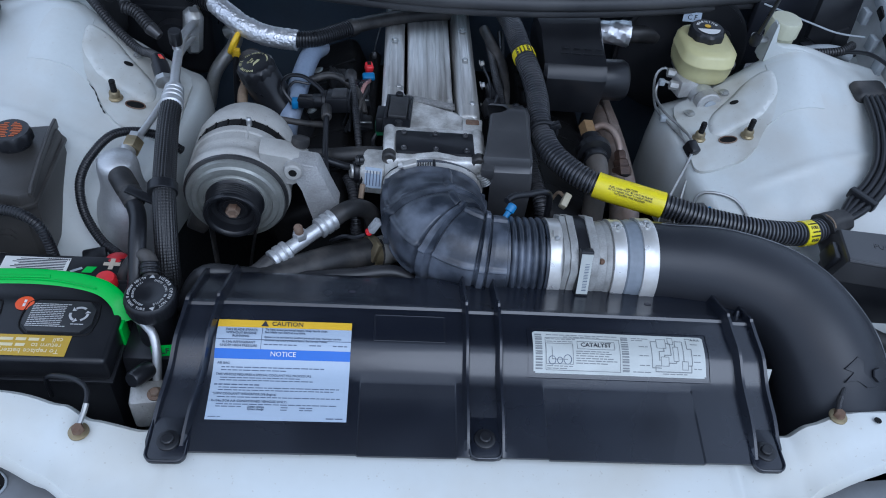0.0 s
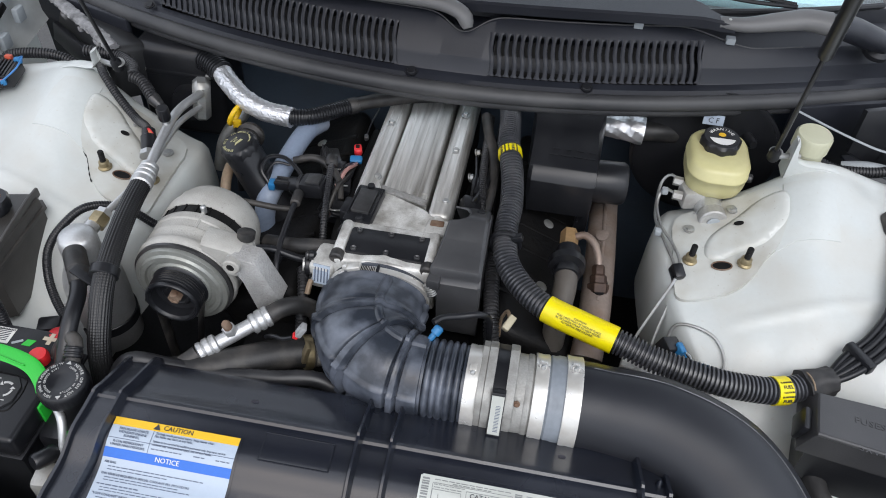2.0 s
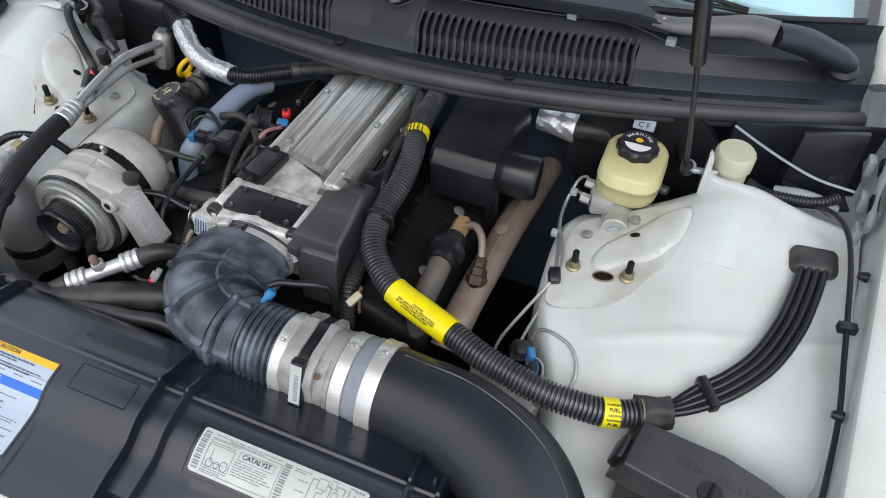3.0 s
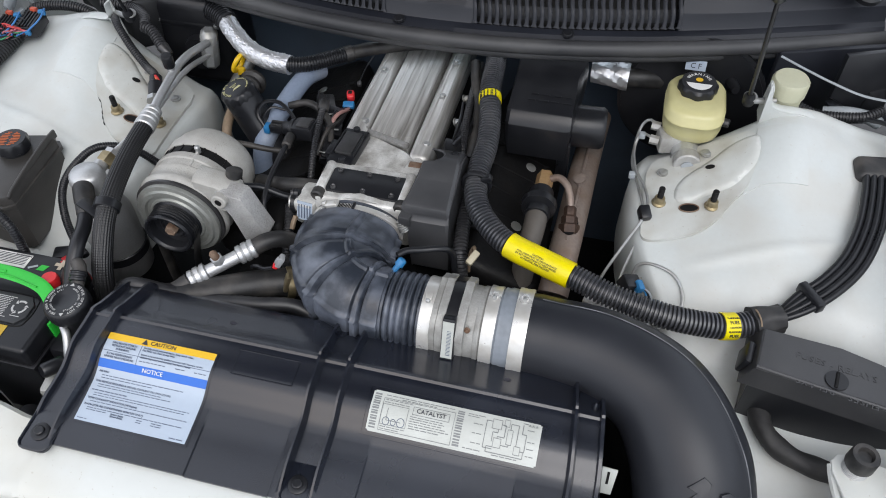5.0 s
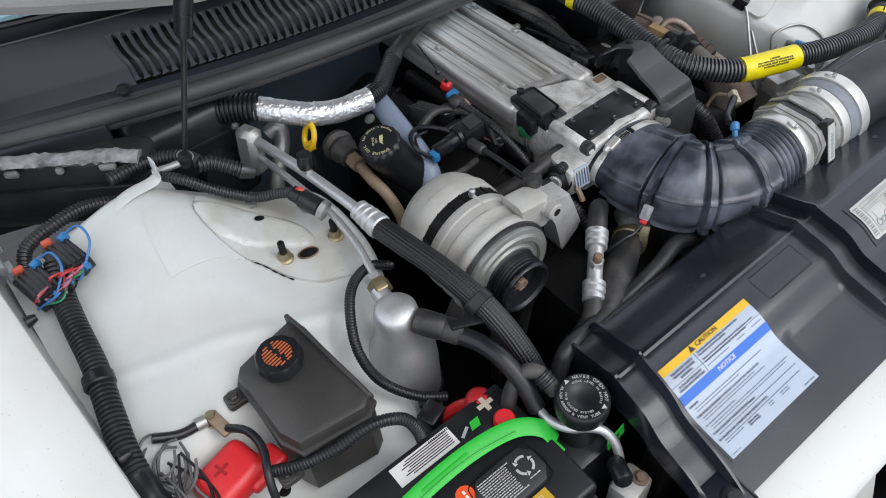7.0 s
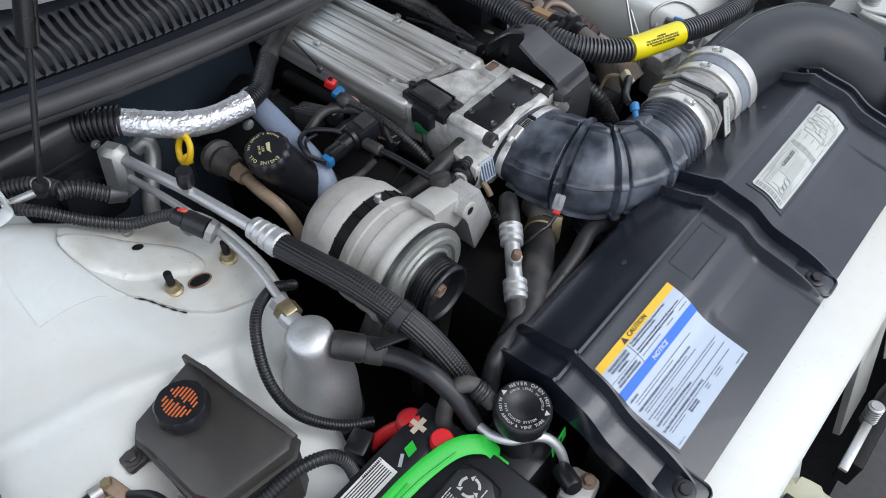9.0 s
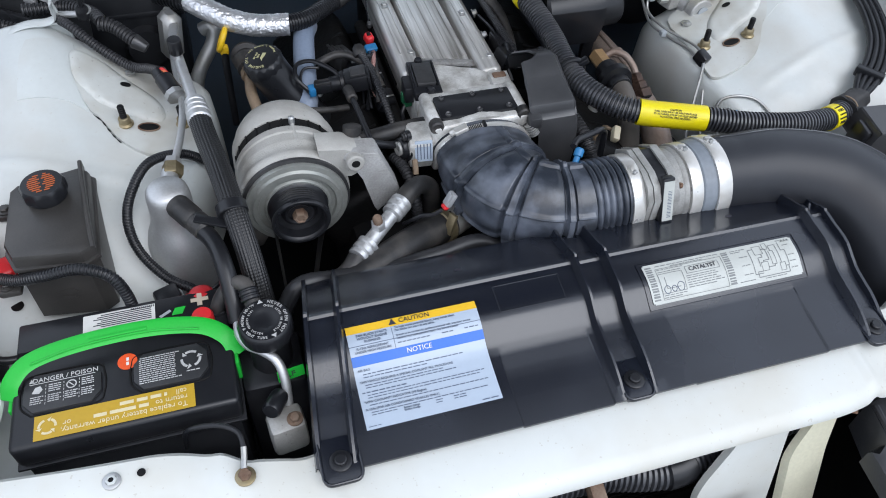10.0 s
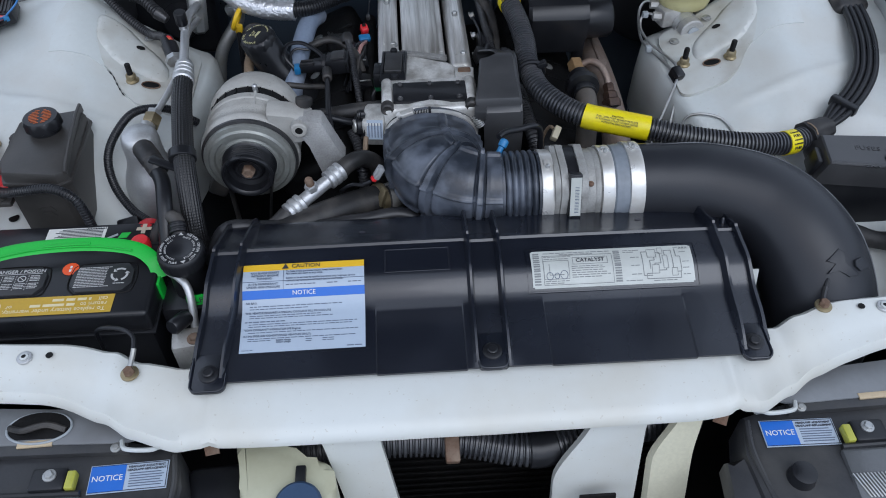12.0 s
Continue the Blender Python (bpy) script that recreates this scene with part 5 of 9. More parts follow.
valve_cover(-1)


def alternator():
    t = thing("alternator", (-0.28, 0.42, 0.78), "oxidised aluminium alternator with a grooved black pulley", "alternator")
    c = Vector((-0.279, 0, 0.864))
    ax = (0.0, 1, 0.0)
    plate = mat("dark_zinc_fan_plate", (0.28, 0.29, 0.27), 0.42, metal=0.4, vary=0.15, scale=300, big=24, bump=0.12, dust=(0.17, 0.17, 0.155), dusty=0.6)

    def L(profile, name, m, y, seg=72, label="", **kw):
        return part(name, lathe(profile, (c.x, y, c.z), ax, seg, **kw), m, t, label)
    L([(0.030, 0.152), (0.050, 0.149), (0.060, 0.141), (0.0650, 0.130), (0.0675, 0.117), (0.0677, 0.113), (0.0703, 0.111), (0.0705, 0.092), (0.069, 0.090)], "rear_housing", CASE, 0.352)
    L([(0.066, 0.072), (0.0675, 0.073), (0.0675, 0.092), (0.066, 0.093)], "vent_ring", GRIME_SHADE, 0.352)
    for k in range(24):
        a = 2 * math.pi * k / 24
        part("vent_fin", rbox((0.003, 0.014, 0.0022), (c.x + 0.0675 * math.cos(a), 0.435, c.z + 0.0675 * math.sin(a)), (0, -math.degrees(a), 0), 0), GRIME_SHADE, t)
    L([(0.058, 0.010), (0.0665, 0.011), (0.0705, 0.016), (0.0715, 0.022), (0.0702, 0.026), (0.0688, 0.028), (0.0690, 0.040), (0.0702, 0.042), (0.0702, 0.046), (0.0685, 0.048), (0.0688, 0.060), (0.0705, 0.062), (0.0705, 0.071), (0.0690, 0.074)], "front_housing", CASE, 0.352)
    L([(0.030, -0.001), (0.034, -0.003), (0.041, -0.003), (0.043, 0.0), (0.048, 0.0), (0.050, -0.004), (0.056, -0.004), (0.0585, -0.001), (0.0645, 0.0), (0.0655, 0.003), (0.0645, 0.007), (0.055, 0.010)], "fan_plate", plate, 0.352, 80, "dark grey dished fan plate")
    # dark ring that paints the shade between fan plate and housing
    L([(0.0655, 0.0065), (0.069, 0.0075), (0.069, 0.0115), (0.0655, 0.0125)], "shadow_gap", SCREWDARK, 0.352)
    prof = [(0.030, 0.0), (0.034, 0.0), (0.034, -0.003), (0.0325, -0.005)]
    for k in range(6):
        prof += [(0.0290, -0.007 - 0.004 * k), (0.0325, -0.009 - 0.004 * k)]
    prof += [(0.0325, -0.031), (0.031, -0.0335), (0.0285, -0.0335), (0.0275, -0.030), (0.0265, -0.029), (0.0255, -0.016), (0.020, -0.013), (0.016, -0.018), (0.014, -0.018), (0.012, -0.016)]
    prof = [(1.14 * r, y) for r, y in prof]
    pu = L(prof, "pulley", BLACK, 0.352, 64, "black grooved pulley with a deep cup")
    part("shaft_nut", lathe([(0.0095, -0.014), (0.0095, -0.024), (0.0080, -0.0265), (0.0060, -0.0265), (0.0050, -0.025)], (c.x, 0.352, c.z), ax, 6), RUST, pu, "rusty brown shaft nut")
    # triangular cast rib, through bolts and the lug towards the bracket
    part("cast_rib", sweep([(-0.266, 0.392, 0.930), (-0.267, 0.436, 0.932)], 0.0026, 8, 6), CASE, t)
    part("through_bolt", lathe([(0.004, 0), (0.004, 0.012), (0.002, 0.014)], (-0.267, 0.432, 0.929), (0, -0.1, 1), 10), TUBESTEEL, t)
    part("mounting_lug", loft([[(x, y, z) for x, z in ((-0.245, 0.935 - d), (-0.212, 0.930 - d), (-0.186, 0.918 - d), (-0.184, 0.895), (-0.205, 0.885), (-0.240, 0.89))] for y, d in ((0.366, 0.0), (0.372, -0.004), (0.395, -0.004), (0.402, 0.0))]), CASE, t)
    part("bolt_head", lathe([(0.010, 0), (0.012, 0.003), (0.012, 0.012), (0.007, 0.014)], (-0.196, 0.398, 0.925), (0.1, 0.3, 0.9), 16), RUBBER2, t)
    part("lower_ear", rbox((0.03, 0.03, 0.05), (-0.332, 0.378, 0.812), (0, 30, 0), 0.006), RUBBER2, t)
    return t


alternator()


ROUGHCAST = mat("rough_grey_casting", (0.4, 0.4, 0.395), 0.55, metal=0.3, vary=0.3, scale=330, big=26, bump=0.8, dust=(0.27, 0.265, 0.25), dusty=0.7)


def alternator_bracket():
    out = [(-0.214, 0.917), (-0.210, 0.924), (-0.200, 0.9275), (-0.190, 0.925), (-0.186, 0.924), (-0.172, 0.922), (-0.169, 0.919), (-0.158, 0.890), (-0.143, 0.853), (-0.147, 0.843), (-0.174, 0.818), (-0.178, 0.828), (-0.190, 0.882), (-0.200, 0.902), (-0.211, 0.907)]
    m = Matrix(((1, 0, 0, 0), (0, 0, -1, 0.390), (0, 1, 0, 0), (0, 0, 0, 1)))
    t = thing("alternator_bracket", (-0.15, 0.36, 0.80), "rough cast aluminium alternator bracket", "engine part")
    part("casting", prism(out, 0.030, m, 0.002), ROUGHCAST, t)
    part("bolt_boss", lathe([(0.0115, 0), (0.0115, 0.010), (0.0095, 0.012), (0.0055, 0.012), (0.005, 0.005)], (-0.201, 0.362, 0.916), (0, -1, 0.1), 24), CASE, t)
    part("bolt_hole", lathe([(0.0055, 0), (0.0055, 0.0005)], (-0.201, 0.3515, 0.917), (0, -1, 0.1), 16), GRIME_SHADE, t)


alternator_bracket()


def drive_belt():
    b = bmesh.new()
    loop = [(-0.3125, 0.339, 0.858), (-0.311, 0.339, 0.872), (-0.302, 0.339, 0.888), (-0.288, 0.339, 0.897), (-0.270, 0.339, 0.897), (-0.256, 0.339, 0.888), (-0.247, 0.339, 0.872), (-0.2455, 0.339, 0.858), (-0.258, 0.339, 0.80), (-0.275, 0.339, 0.70)]
    sweep(loop, 0.0020, 8, 60, b, wide=lambda f: 5.5, up=(0, 0.001, 1))
    sweep([(-0.3125, 0.339, 0.858), (-0.3125, 0.339, 0.80), (-0.312, 0.339, 0.66)], 0.0020, 8, 12, b, wide=lambda f: 5.5)
    solo("drive_belt", b, RUBBER2, "black ribbed serpentine belt round the alternator pulley", "belt")


drive_belt()


# ---------------------------------------------------------------- battery corner


def battery():
    t = thing("battery", (-0.498, 0.177, 0.655), "black car battery with a green carrying strap and worn stickers", "battery")
    part("case", rbox((0.222, 0.150, 0.15), (-0.498, 0.177, 0.735), bev=0.006), BLACK, t)
    lid = part("lid", rbox((0.230, 0.156, 0.036), (-0.498, 0.177, 0.823), bev=0.006, seg=3), BLACK, t)
    part("lid_step", rbox((0.224, 0.040, 0.014), (-0.498, 0.236, 0.839), bev=0.003), BLACK, lid)
    part("seam", rbox((0.234, 0.160, 0.004), (-0.498, 0.177, 0.803), bev=0.001), BLACK, lid)
    top = 0.8416

    def flat(x, y, z=top):
        return pose(x, y, z, 0, 0, 180)
    g = part("gold_sticker", prism([(-0.080, -0.0145), (0.080, -0.0145), (0.080, 0.0145), (-0.080, 0.0145)], 0.0004, flat(-0.508, 0.1185)), mat("dull_gold_sticker", (0.47, 0.30, 0.02), 0.4, vary=0.08, dusty=0.3), lid, "gold sticker with white lettering")
    def left(text, size, x, y, b):
        q = letters(text, size, flat(x, y, top + 0.0006))
        bmesh.ops.translate(q, verts=q.verts, vec=(x - max(v.co.x for v in q.verts), 0, 0))
        return merge(b, q)
    cream = mat("cream_print", (0.66, 0.58, 0.36), 0.5, vary=0.1)
    words = left("To replace battery under warranty,", 0.0088, -0.436, 0.1105, bmesh.new())
    left("return to", 0.0088, -0.436, 0.1185, words)
    left("or", 0.0088, -0.552, 0.1185, words)
    left("call", 0.0088, -0.436, 0.1265, words)
    for y, x0, row in ((0.1185, -0.475, (0.010, 0.026, 0.013)), (0.1265, -0.456, (0.003, 0.011, 0.011, 0.014))):
        for w in row:
            bar(words, x0 - w, y - 0.0020, x0, y + 0.0020, pose(0, 0, top + 0.0006))
            x0 -= w + 0.003
    part("lettering", words, cream, g)

    def recycle(b, m, r, k=0.0016):
        """Three bent arrows chasing each other."""
        for a in (90, 210, 330):
            arc = [(r * math.cos(radians(a + q)), r * math.sin(radians(a + q))) for q in (-38, -18, 0, 18, 34)]
            for (x0, y0), (x1, y1) in zip(arc, arc[1:]):
                n = Vector((y1 - y0, x0 - x1)).normalized() * k
                prism([(x0 - n.x, y0 - n.y), (x0 + n.x, y0 + n.y), (x1 + n.x, y1 + n.y), (x1 - n.x, y1 - n.y)], 0.0003, m, bm=b)
            c, d = radians(a + 40), radians(a + 62)
            prism([((r - 2.4 * k) * math.cos(c), (r - 2.4 * k) * math.sin(c)), ((r + 2.4 * k) * math.cos(c), (r + 2.4 * k) * math.sin(c)), (r * math.cos(d), r * math.sin(d))], 0.0003, m, bm=b)
        return b
    part("recycle_sign", recycle(bmesh.new(), flat(-0.575, 0.1185, top + 0.0006), 0.0082, 0.0013), cream, g)
    worn = mat("worn_white_print", (0.52, 0.52, 0.51), 0.5, dusty=0.5, dust=(0.25, 0.25, 0.25))
    for x in (-0.561, -0.450):
        w, h = 0.078, 0.046
        oc = [(-w / 2 + 0.01, -h / 2), (w / 2 - 0.01, -h / 2), (w / 2, -h / 2 + 0.012), (w / 2, h / 2 - 0.012), (w / 2 - 0.01, h / 2), (-w / 2 + 0.01, h / 2), (-w / 2, h / 2 - 0.012), (-w / 2, -h / 2 + 0.012)]
        cap = part("vent_cap", prism(oc, 0.004, flat(x, 0.160, 0.8405), 0.001), CAPGREY, lid, "octagonal cap with grey warning print")
        rim = [Vector((x + p * 1.07, 0.160 + q * 1.09, 0.8414)) for p, q in oc]
        part("cap_groove", sweep(rim + rim[:1], 0.0011, 6, 80), GRIME_SHADE, cap)
        b = bmesh.new()
        rnd = random.Random(int(x * -1000))
        m = pose(x, 0.160, 0.8449)

        def print_row(x0, x1, y, hh=0.0011):
            while x0 < x1 - 0.001:
                ww = min(rnd.uniform(0.0016, 0.0050), x1 - x0)
                bar(b, x0, y - hh / 2, x0 + ww, y + hh / 2, m)
                x0 += ww + 0.0007
        if x < -0.5:
            part("lettering", letters("DANGER / POISON", 0.0078, m @ pose(0.003, 0.0155, 0)), worn, cap)
            prism([(-0.031, 0.0185), (-0.0335, 0.0135), (-0.0285, 0.0135)], 0.0003, m, bm=b)
            bar(b, -0.033, 0.0110, 0.033, 0.0117, m)
            for c in (-0.0165, 0.0015, 0.0170):
                for k in range(6):
                    bar(b, c - 0.0003, -0.0160 + 0.0044 * k, c + 0.0003, -0.0135 + 0.0044 * k, m)
            for c, kind in ((-0.025, 0), (-0.0075, 1), (0.0092, 2), (0.0255, 1)):
                if kind == 2:
                    ring = [(c + 0.0048 * math.cos(radians(q)), 0.003 + 0.0048 * math.sin(radians(q))) for q in range(0, 361, 30)]
                    for (x0, y0), (x1, y1) in zip(ring, ring[1:]):
                        n = Vector((y1 - y0, x0 - x1)).normalized() * 0.0006
                        prism([(x0 - n.x, y0 - n.y), (x0 + n.x, y0 + n.y), (x1 + n.x, y1 + n.y), (x1 - n.x, y1 - n.y)], 0.0003, m, bm=b)
                    prism([(c - 0.0037, 0.0060), (c - 0.0029, 0.0067), (c + 0.0037, 0.0), (c + 0.0029, -0.0007)], 0.0003, m, bm=b)
                elif kind:
                    for k in range(4):
                        print_row(c - 0.0062, c + 0.0062, 0.0075 - 0.0026 * k)
                else:
                    prism([(c + p, 0.003 + q) for p, q in ((-0.005, -0.003), (-0.002, 0.004), (0.003, 0.005), (0.0055, 0.0), (0.002, -0.0045))], 0.0003, m, bm=b)
                for k in range(4):
                    print_row(c - 0.0065, c + 0.0065 - 0.002 * (k % 2), -0.0052 - 0.0026 * k)
        else:
            for k in range(13):
                print_row(-0.033 + 0.0012 * (k == 0), 0.005 + 0.006 * (k < 1 or k > 11), 0.0165 - 0.0027 * k)
            recycle(b, m @ pose(0.0215, 0.003, 0), 0.0098, 0.0014)
            print_row(0.016, 0.030, -0.012)
        part("small_print", b, worn, cap)
    part("date_dot", prism(disc(0.0105, 20), 0.0006, flat(-0.4955, 0.179, top)), mat("orange_red_sticker", (0.72, 0.09, 0.02), 0.4), lid, "round orange date sticker")
    part("date_print", bar(bar(bmesh.new(), -0.0016, -0.005, 0.0012, -0.0008, flat(-0.4955, 0.179, top + 0.0007)), -0.0016, 0.0008, 0.0012, 0.005, flat(-0.4955, 0.179, top + 0.0007)), WHITEINK, lid)
    w = part("white_sticker", prism([(-0.039, -0.012), (0.039, -0.012), (0.039, 0.012), (-0.039, 0.012)], 0.0004, flat(-0.502, 0.2375, 0.8465)), mat("white_paper_label", (0.66, 0.66, 0.63), 0.5, vary=0.04, big=30, dust=(0.5, 0.49, 0.45), dusty=0.4), lid)
    b = bmesh.new()
    for k in range(7):
        bar(b, -0.035, -0.0095 + 0.0027 * k, 0.02 + 0.012 * ((k * 7) % 3) / 3, -0.0083 + 0.0027 * k, flat(-0.502, 0.2375, 0.8469))
    for k in range(12):
        bar(b, -0.036 + 0.0022 * k, -0.011, -0.0349 + 0.0022 * k, -0.008, flat(-0.50, 0.2375, 0.8469))
    part("small_print", b, INK, w)
    m = flat(-0.437, 0.232, 0.8465)
    part("badge", prism([(-0.008, -0.005), (0.004, -0.005), (0.008, 0.005), (-0.004, 0.005)], 0.0004, m), GREEN, lid, "small green badge")
    part("badge", prism([(-0.006, -0.004), (0.006, 0.003), (0.004, 0.006), (-0.008, -0.001)], 0.0004, m @ pose(0.016, 0, 0)), GREYPAINT, lid, "grey badge")
    plus = bmesh.new()
    m = flat(-0.413, 0.243, 0.8465)
    bar(plus, -0.010, -0.0028, 0.010, 0.0028, m)
    bar(plus, -0.0028, -0.009, 0.0028, 0.009, m, 0.0005)
    part("plus_mark", plus, mat("bare_scuffed_plastic", (0.42, 0.36, 0.28), 0.6), lid)
    part("terminal_cap", lathe([(0.0125, 0), (0.0125, 0.010), (0.0105, 0.014), (0.005, 0.0145)], (-0.411, 0.213, 0.8416), (0, 0, 1), 24), RED, lid, "bright red terminal cap")
    s = [(-0.617, 0.165, 0.835), (-0.611, 0.176, 0.850), (-0.590, 0.193, 0.858), (-0.54, 0.203, 0.860), (-0.47, 0.205, 0.860), (-0.415, 0.197, 0.857), (-0.388, 0.180, 0.850), (-0.380, 0.165, 0.832)]
    part("strap", sweep(s, lambda f, a: 0.0016, 12, 60, wide=lambda f: 6.2, up=(0, 0, 1)), GREEN, t, "bright green carrying strap")
    for dy in (-0.0052, 0.0045):
        part("strap_ridge", sweep([(x, y + dy, z + 0.0012) for x, y, z in s[2:6]], 0.0012, 8, 40), GREEN, t)
    part("strap_ridge", sweep([(-0.53, 0.2035, 0.8615), (-0.50, 0.2045, 0.8618), (-0.47, 0.2050, 0.8618)], 0.0013, 8, 14, wide=lambda f: 1.8), GREEN, t)
    part("strap", rbox((0.004, 0.018, 0.07), (-0.3815, 0.160, 0.800), bev=0.001), GREEN, t, "bright green carrying strap")
    part("strap", rbox((0.004, 0.018, 0.07), (-0.6155, 0.160, 0.800), bev=0.001), GREEN, t, "bright green carrying strap")
    return t


battery()


def battery_cable():
    t = thing("battery_cable_end", (-0.42, 0.265, 0.77), "red side terminal boot and cable behind the battery", "cable")
    part("boot", lathe([(0.0155, -0.012), (0.0160, 0.004), (0.0145, 0.010), (0.010, 0.0135), (0.001, 0.014)], (-0.4115, 0.2545, 0.832), (0, 0.1, 1), 28), mat("dark_red_rubber", (0.42, 0.015, 0.02), 0.42, vary=0.12, dusty=0.4), t)
    part("cable", sweep([(-0.415, 0.262, 0.826), (-0.430, 0.276, 0.810), (-0.448, 0.29, 0.78), (-0.46, 0.31, 0.72)], 0.008, 12, 18), RED, t)


battery_cable()


TANKBLK = mat("browned_black_tank_plastic", (0.036, 0.034, 0.032), 0.4, vary=0.15, scale=400, big=14, bump=0.08, dust=(0.075, 0.07, 0.064), dusty=0.6)


def coolant_tank():
    t = thing("coolant_tank", (-0.56, 0.36, 0.79), "black plastic coolant tank with an orange lettered cap", "tank")
    out = [(-0.612, 0.330), (-0.602, 0.306), (-0.528, 0.296), (-0.514, 0.306), (-0.522, 0.435), (-0.532, 0.445), (-0.604, 0.428), (-0.612, 0.418)]
    part("body", prism(out, 0.108, pose(0, 0, 0.796), 0.006), TANKBLK, t)
    part("back_fin", loft([[(x - 0.0025, y, 0.898), (x - 0.0025, y, z), (x - 0.0012, y, z + 0.0012), (x + 0.0012, y, z + 0.0012), (x + 0.0025, y, z), (x + 0.0025, y, 0.898)] for x, y, z in ((-0.5305, 0.447, 0.910), (-0.5275, 0.42, 0.913), (-0.522, 0.36, 0.910), (-0.517, 0.315, 0.906), (-0.5155, 0.303, 0.902))]), TANKBLK, t)
    part("seam", prism([(x * 1.0, y) for x, y in [(-0.615, 0.328), (-0.604, 0.302), (-0.526, 0.292), (-0.511, 0.304), (-0.518, 0.438), (-0.53, 0.449), (-0.606, 0.432), (-0.615, 0.42)]], 0.005, pose(0, 0, 0.882), 0.001), TANKBLK, t)
    cap = part("cap", lathe([(0.022, 0), (0.022, 0.006), (0.0252, 0.008), (0.0252, 0.020), (0.0230, 0.024), (0.001, 0.0242)], (-0.567, 0.398, 0.902), (0, 0, 1), 64, wobble=lambda a, h: 1 + (0.035 * math.cos(9 * a) if 0.007 < h < 0.024 else 0)), BLACK, t, "ribbed black cap with faded orange print")
    b = bmesh.new()
    m = pose(-0.567, 0.398, 0.9263, 0, 0, 12)
    for k in range(9):
        w = 0.0155 * math.sqrt(max(0.05, 1 - ((k - 4) / 4.6) ** 2))
        v = 0.0036 * (k - 4)
        bar(b, -w, v - 0.0009, -0.0012 - 0.002 * (k % 2), v + 0.0009, m)
        bar(b, 0.0012 + 0.0015 * (k % 3), v - 0.0009, w, v + 0.0009, m)
    part("small_print", b, ORANGEPRINT, cap)
    for y, z in ((0.415, 0.872), (0.315, 0.845)):
        e = part("ear", rbox((0.026, 0.022, 0.010), (-0.622, y, z), bev=0.004), TANKBLK, t)
        part("bolt", hexbolt((-0.625, y, z + 0.005), (0, 0, 1), 0.006, 0.006), TANKBLK, e)
    b = bmesh.new()
    for pts in ([(-0.012, 0.004), (0.006, 0.010), (0.012, 0.002), (0.0, 0.0)], [(-0.010, -0.004), (0.004, -0.002), (0.010, -0.008), (-0.004, -0.008)]):
        prism(pts, 0.001, Matrix.Translation((-0.560, 0.2998, 0.835)) @ pose(0, 0, 0, 90, 0, -9), bm=b)
    part("embossed_badge", b, TANKBLK, t)


coolant_tank()


def radiator_cap():
    t = thing("radiator_filler", (-0.345, 0.168, 0.85), "black radiator cap with a ring of white warning letters", "cap")
    cap = part("cap", lathe([(0.025, 0), (0.0290, 0.002), (0.0298, 0.006), (0.0296, 0.018), (0.0282, 0.0225), (0.0262, 0.0242), (0.0135, 0.0242), (0.0127, 0.0236), (0.001, 0.0236)], (-0.343, 0.167, 0.860), (0.0, -0.06, 1), 96, wobble=lambda a, h: 1 + (0.012 * math.cos(32 * a) if 0.003 < h < 0.02 else 0)), BLACK, t)
    m = Matrix.Translation((-0.343, 0.1655, 0.8846)) @ pose(0, 0, 0, 3.4, 0, 0) @ pose(0, 0, 0, 0, 0, -78)
    grey = mat("greyed_white_print", (0.42, 0.42, 0.41), 0.5)
    part("letters", ring_letters("NEVER OPEN HOT", 0.0053, 0.0236, m, 148, 9.2), grey, cap)
    part("letters", ring_letters("ALIGN ARROW & VENT TUBE", 0.0044, 0.0236, m, 192, 7.0, True), grey, cap)
    part("letters", ring_letters("CHECK LEVEL IN BOTTLE", 0.0035, 0.0183, m, 160, 7.2), grey, cap)
    part("letters", ring_letters("1018 CLOSED SYSTEM", 0.0035, 0.0183, m, 205, 7.5, True), grey, cap)
    for a in (172, 8):
        part("arrow", prism([(0.0032, 0), (-0.0016, 0.0032), (-0.0016, -0.0032)], 0.0003, m @ pose(0.0236 * math.cos(radians(a)), 0.0236 * math.sin(radians(a)), 0, 0, 0, a)), grey, cap)
    part("neck", lathe([(0.0235, -0.06), (0.0235, 0.0), (0.0255, 0.004)], (-0.343, 0.167, 0.857), (0, 0, 1), 32), BLACK, t)
    part("side_tank", rbox((0.075, 0.075, 0.22), (-0.345, 0.165, 0.70), bev=0.01), BLACK, t)
    part("hose_barb", sweep([(-0.352, 0.195, 0.865), (-0.357, 0.222, 0.880), (-0.375, 0.232, 0.872), (-0.395, 0.225, 0.84), (-0.40, 0.21, 0.78)], 0.0092, 12, 24), RUBBER2, t, "short black overflow hose")
    part("spring_clip", loom([(-0.354, 0.205, 0.872), (-0.356, 0.217, 0.879)], 0.0112, 0.005, 16, 0.1), BLACK, t)
    part("green_sticker", rbox((0.030, 0.001, 0.016), (-0.326, 0.1275, 0.828), (-10, 0, 8), 0), GREEN, t, "bright green sticker with dark print")
    part("green_print", letters("LF", 0.011, Matrix.Translation((-0.326, 0.1263, 0.828)) @ pose(0, 0, 0, 80, 0, 8)), INK, t)


radiator_cap()


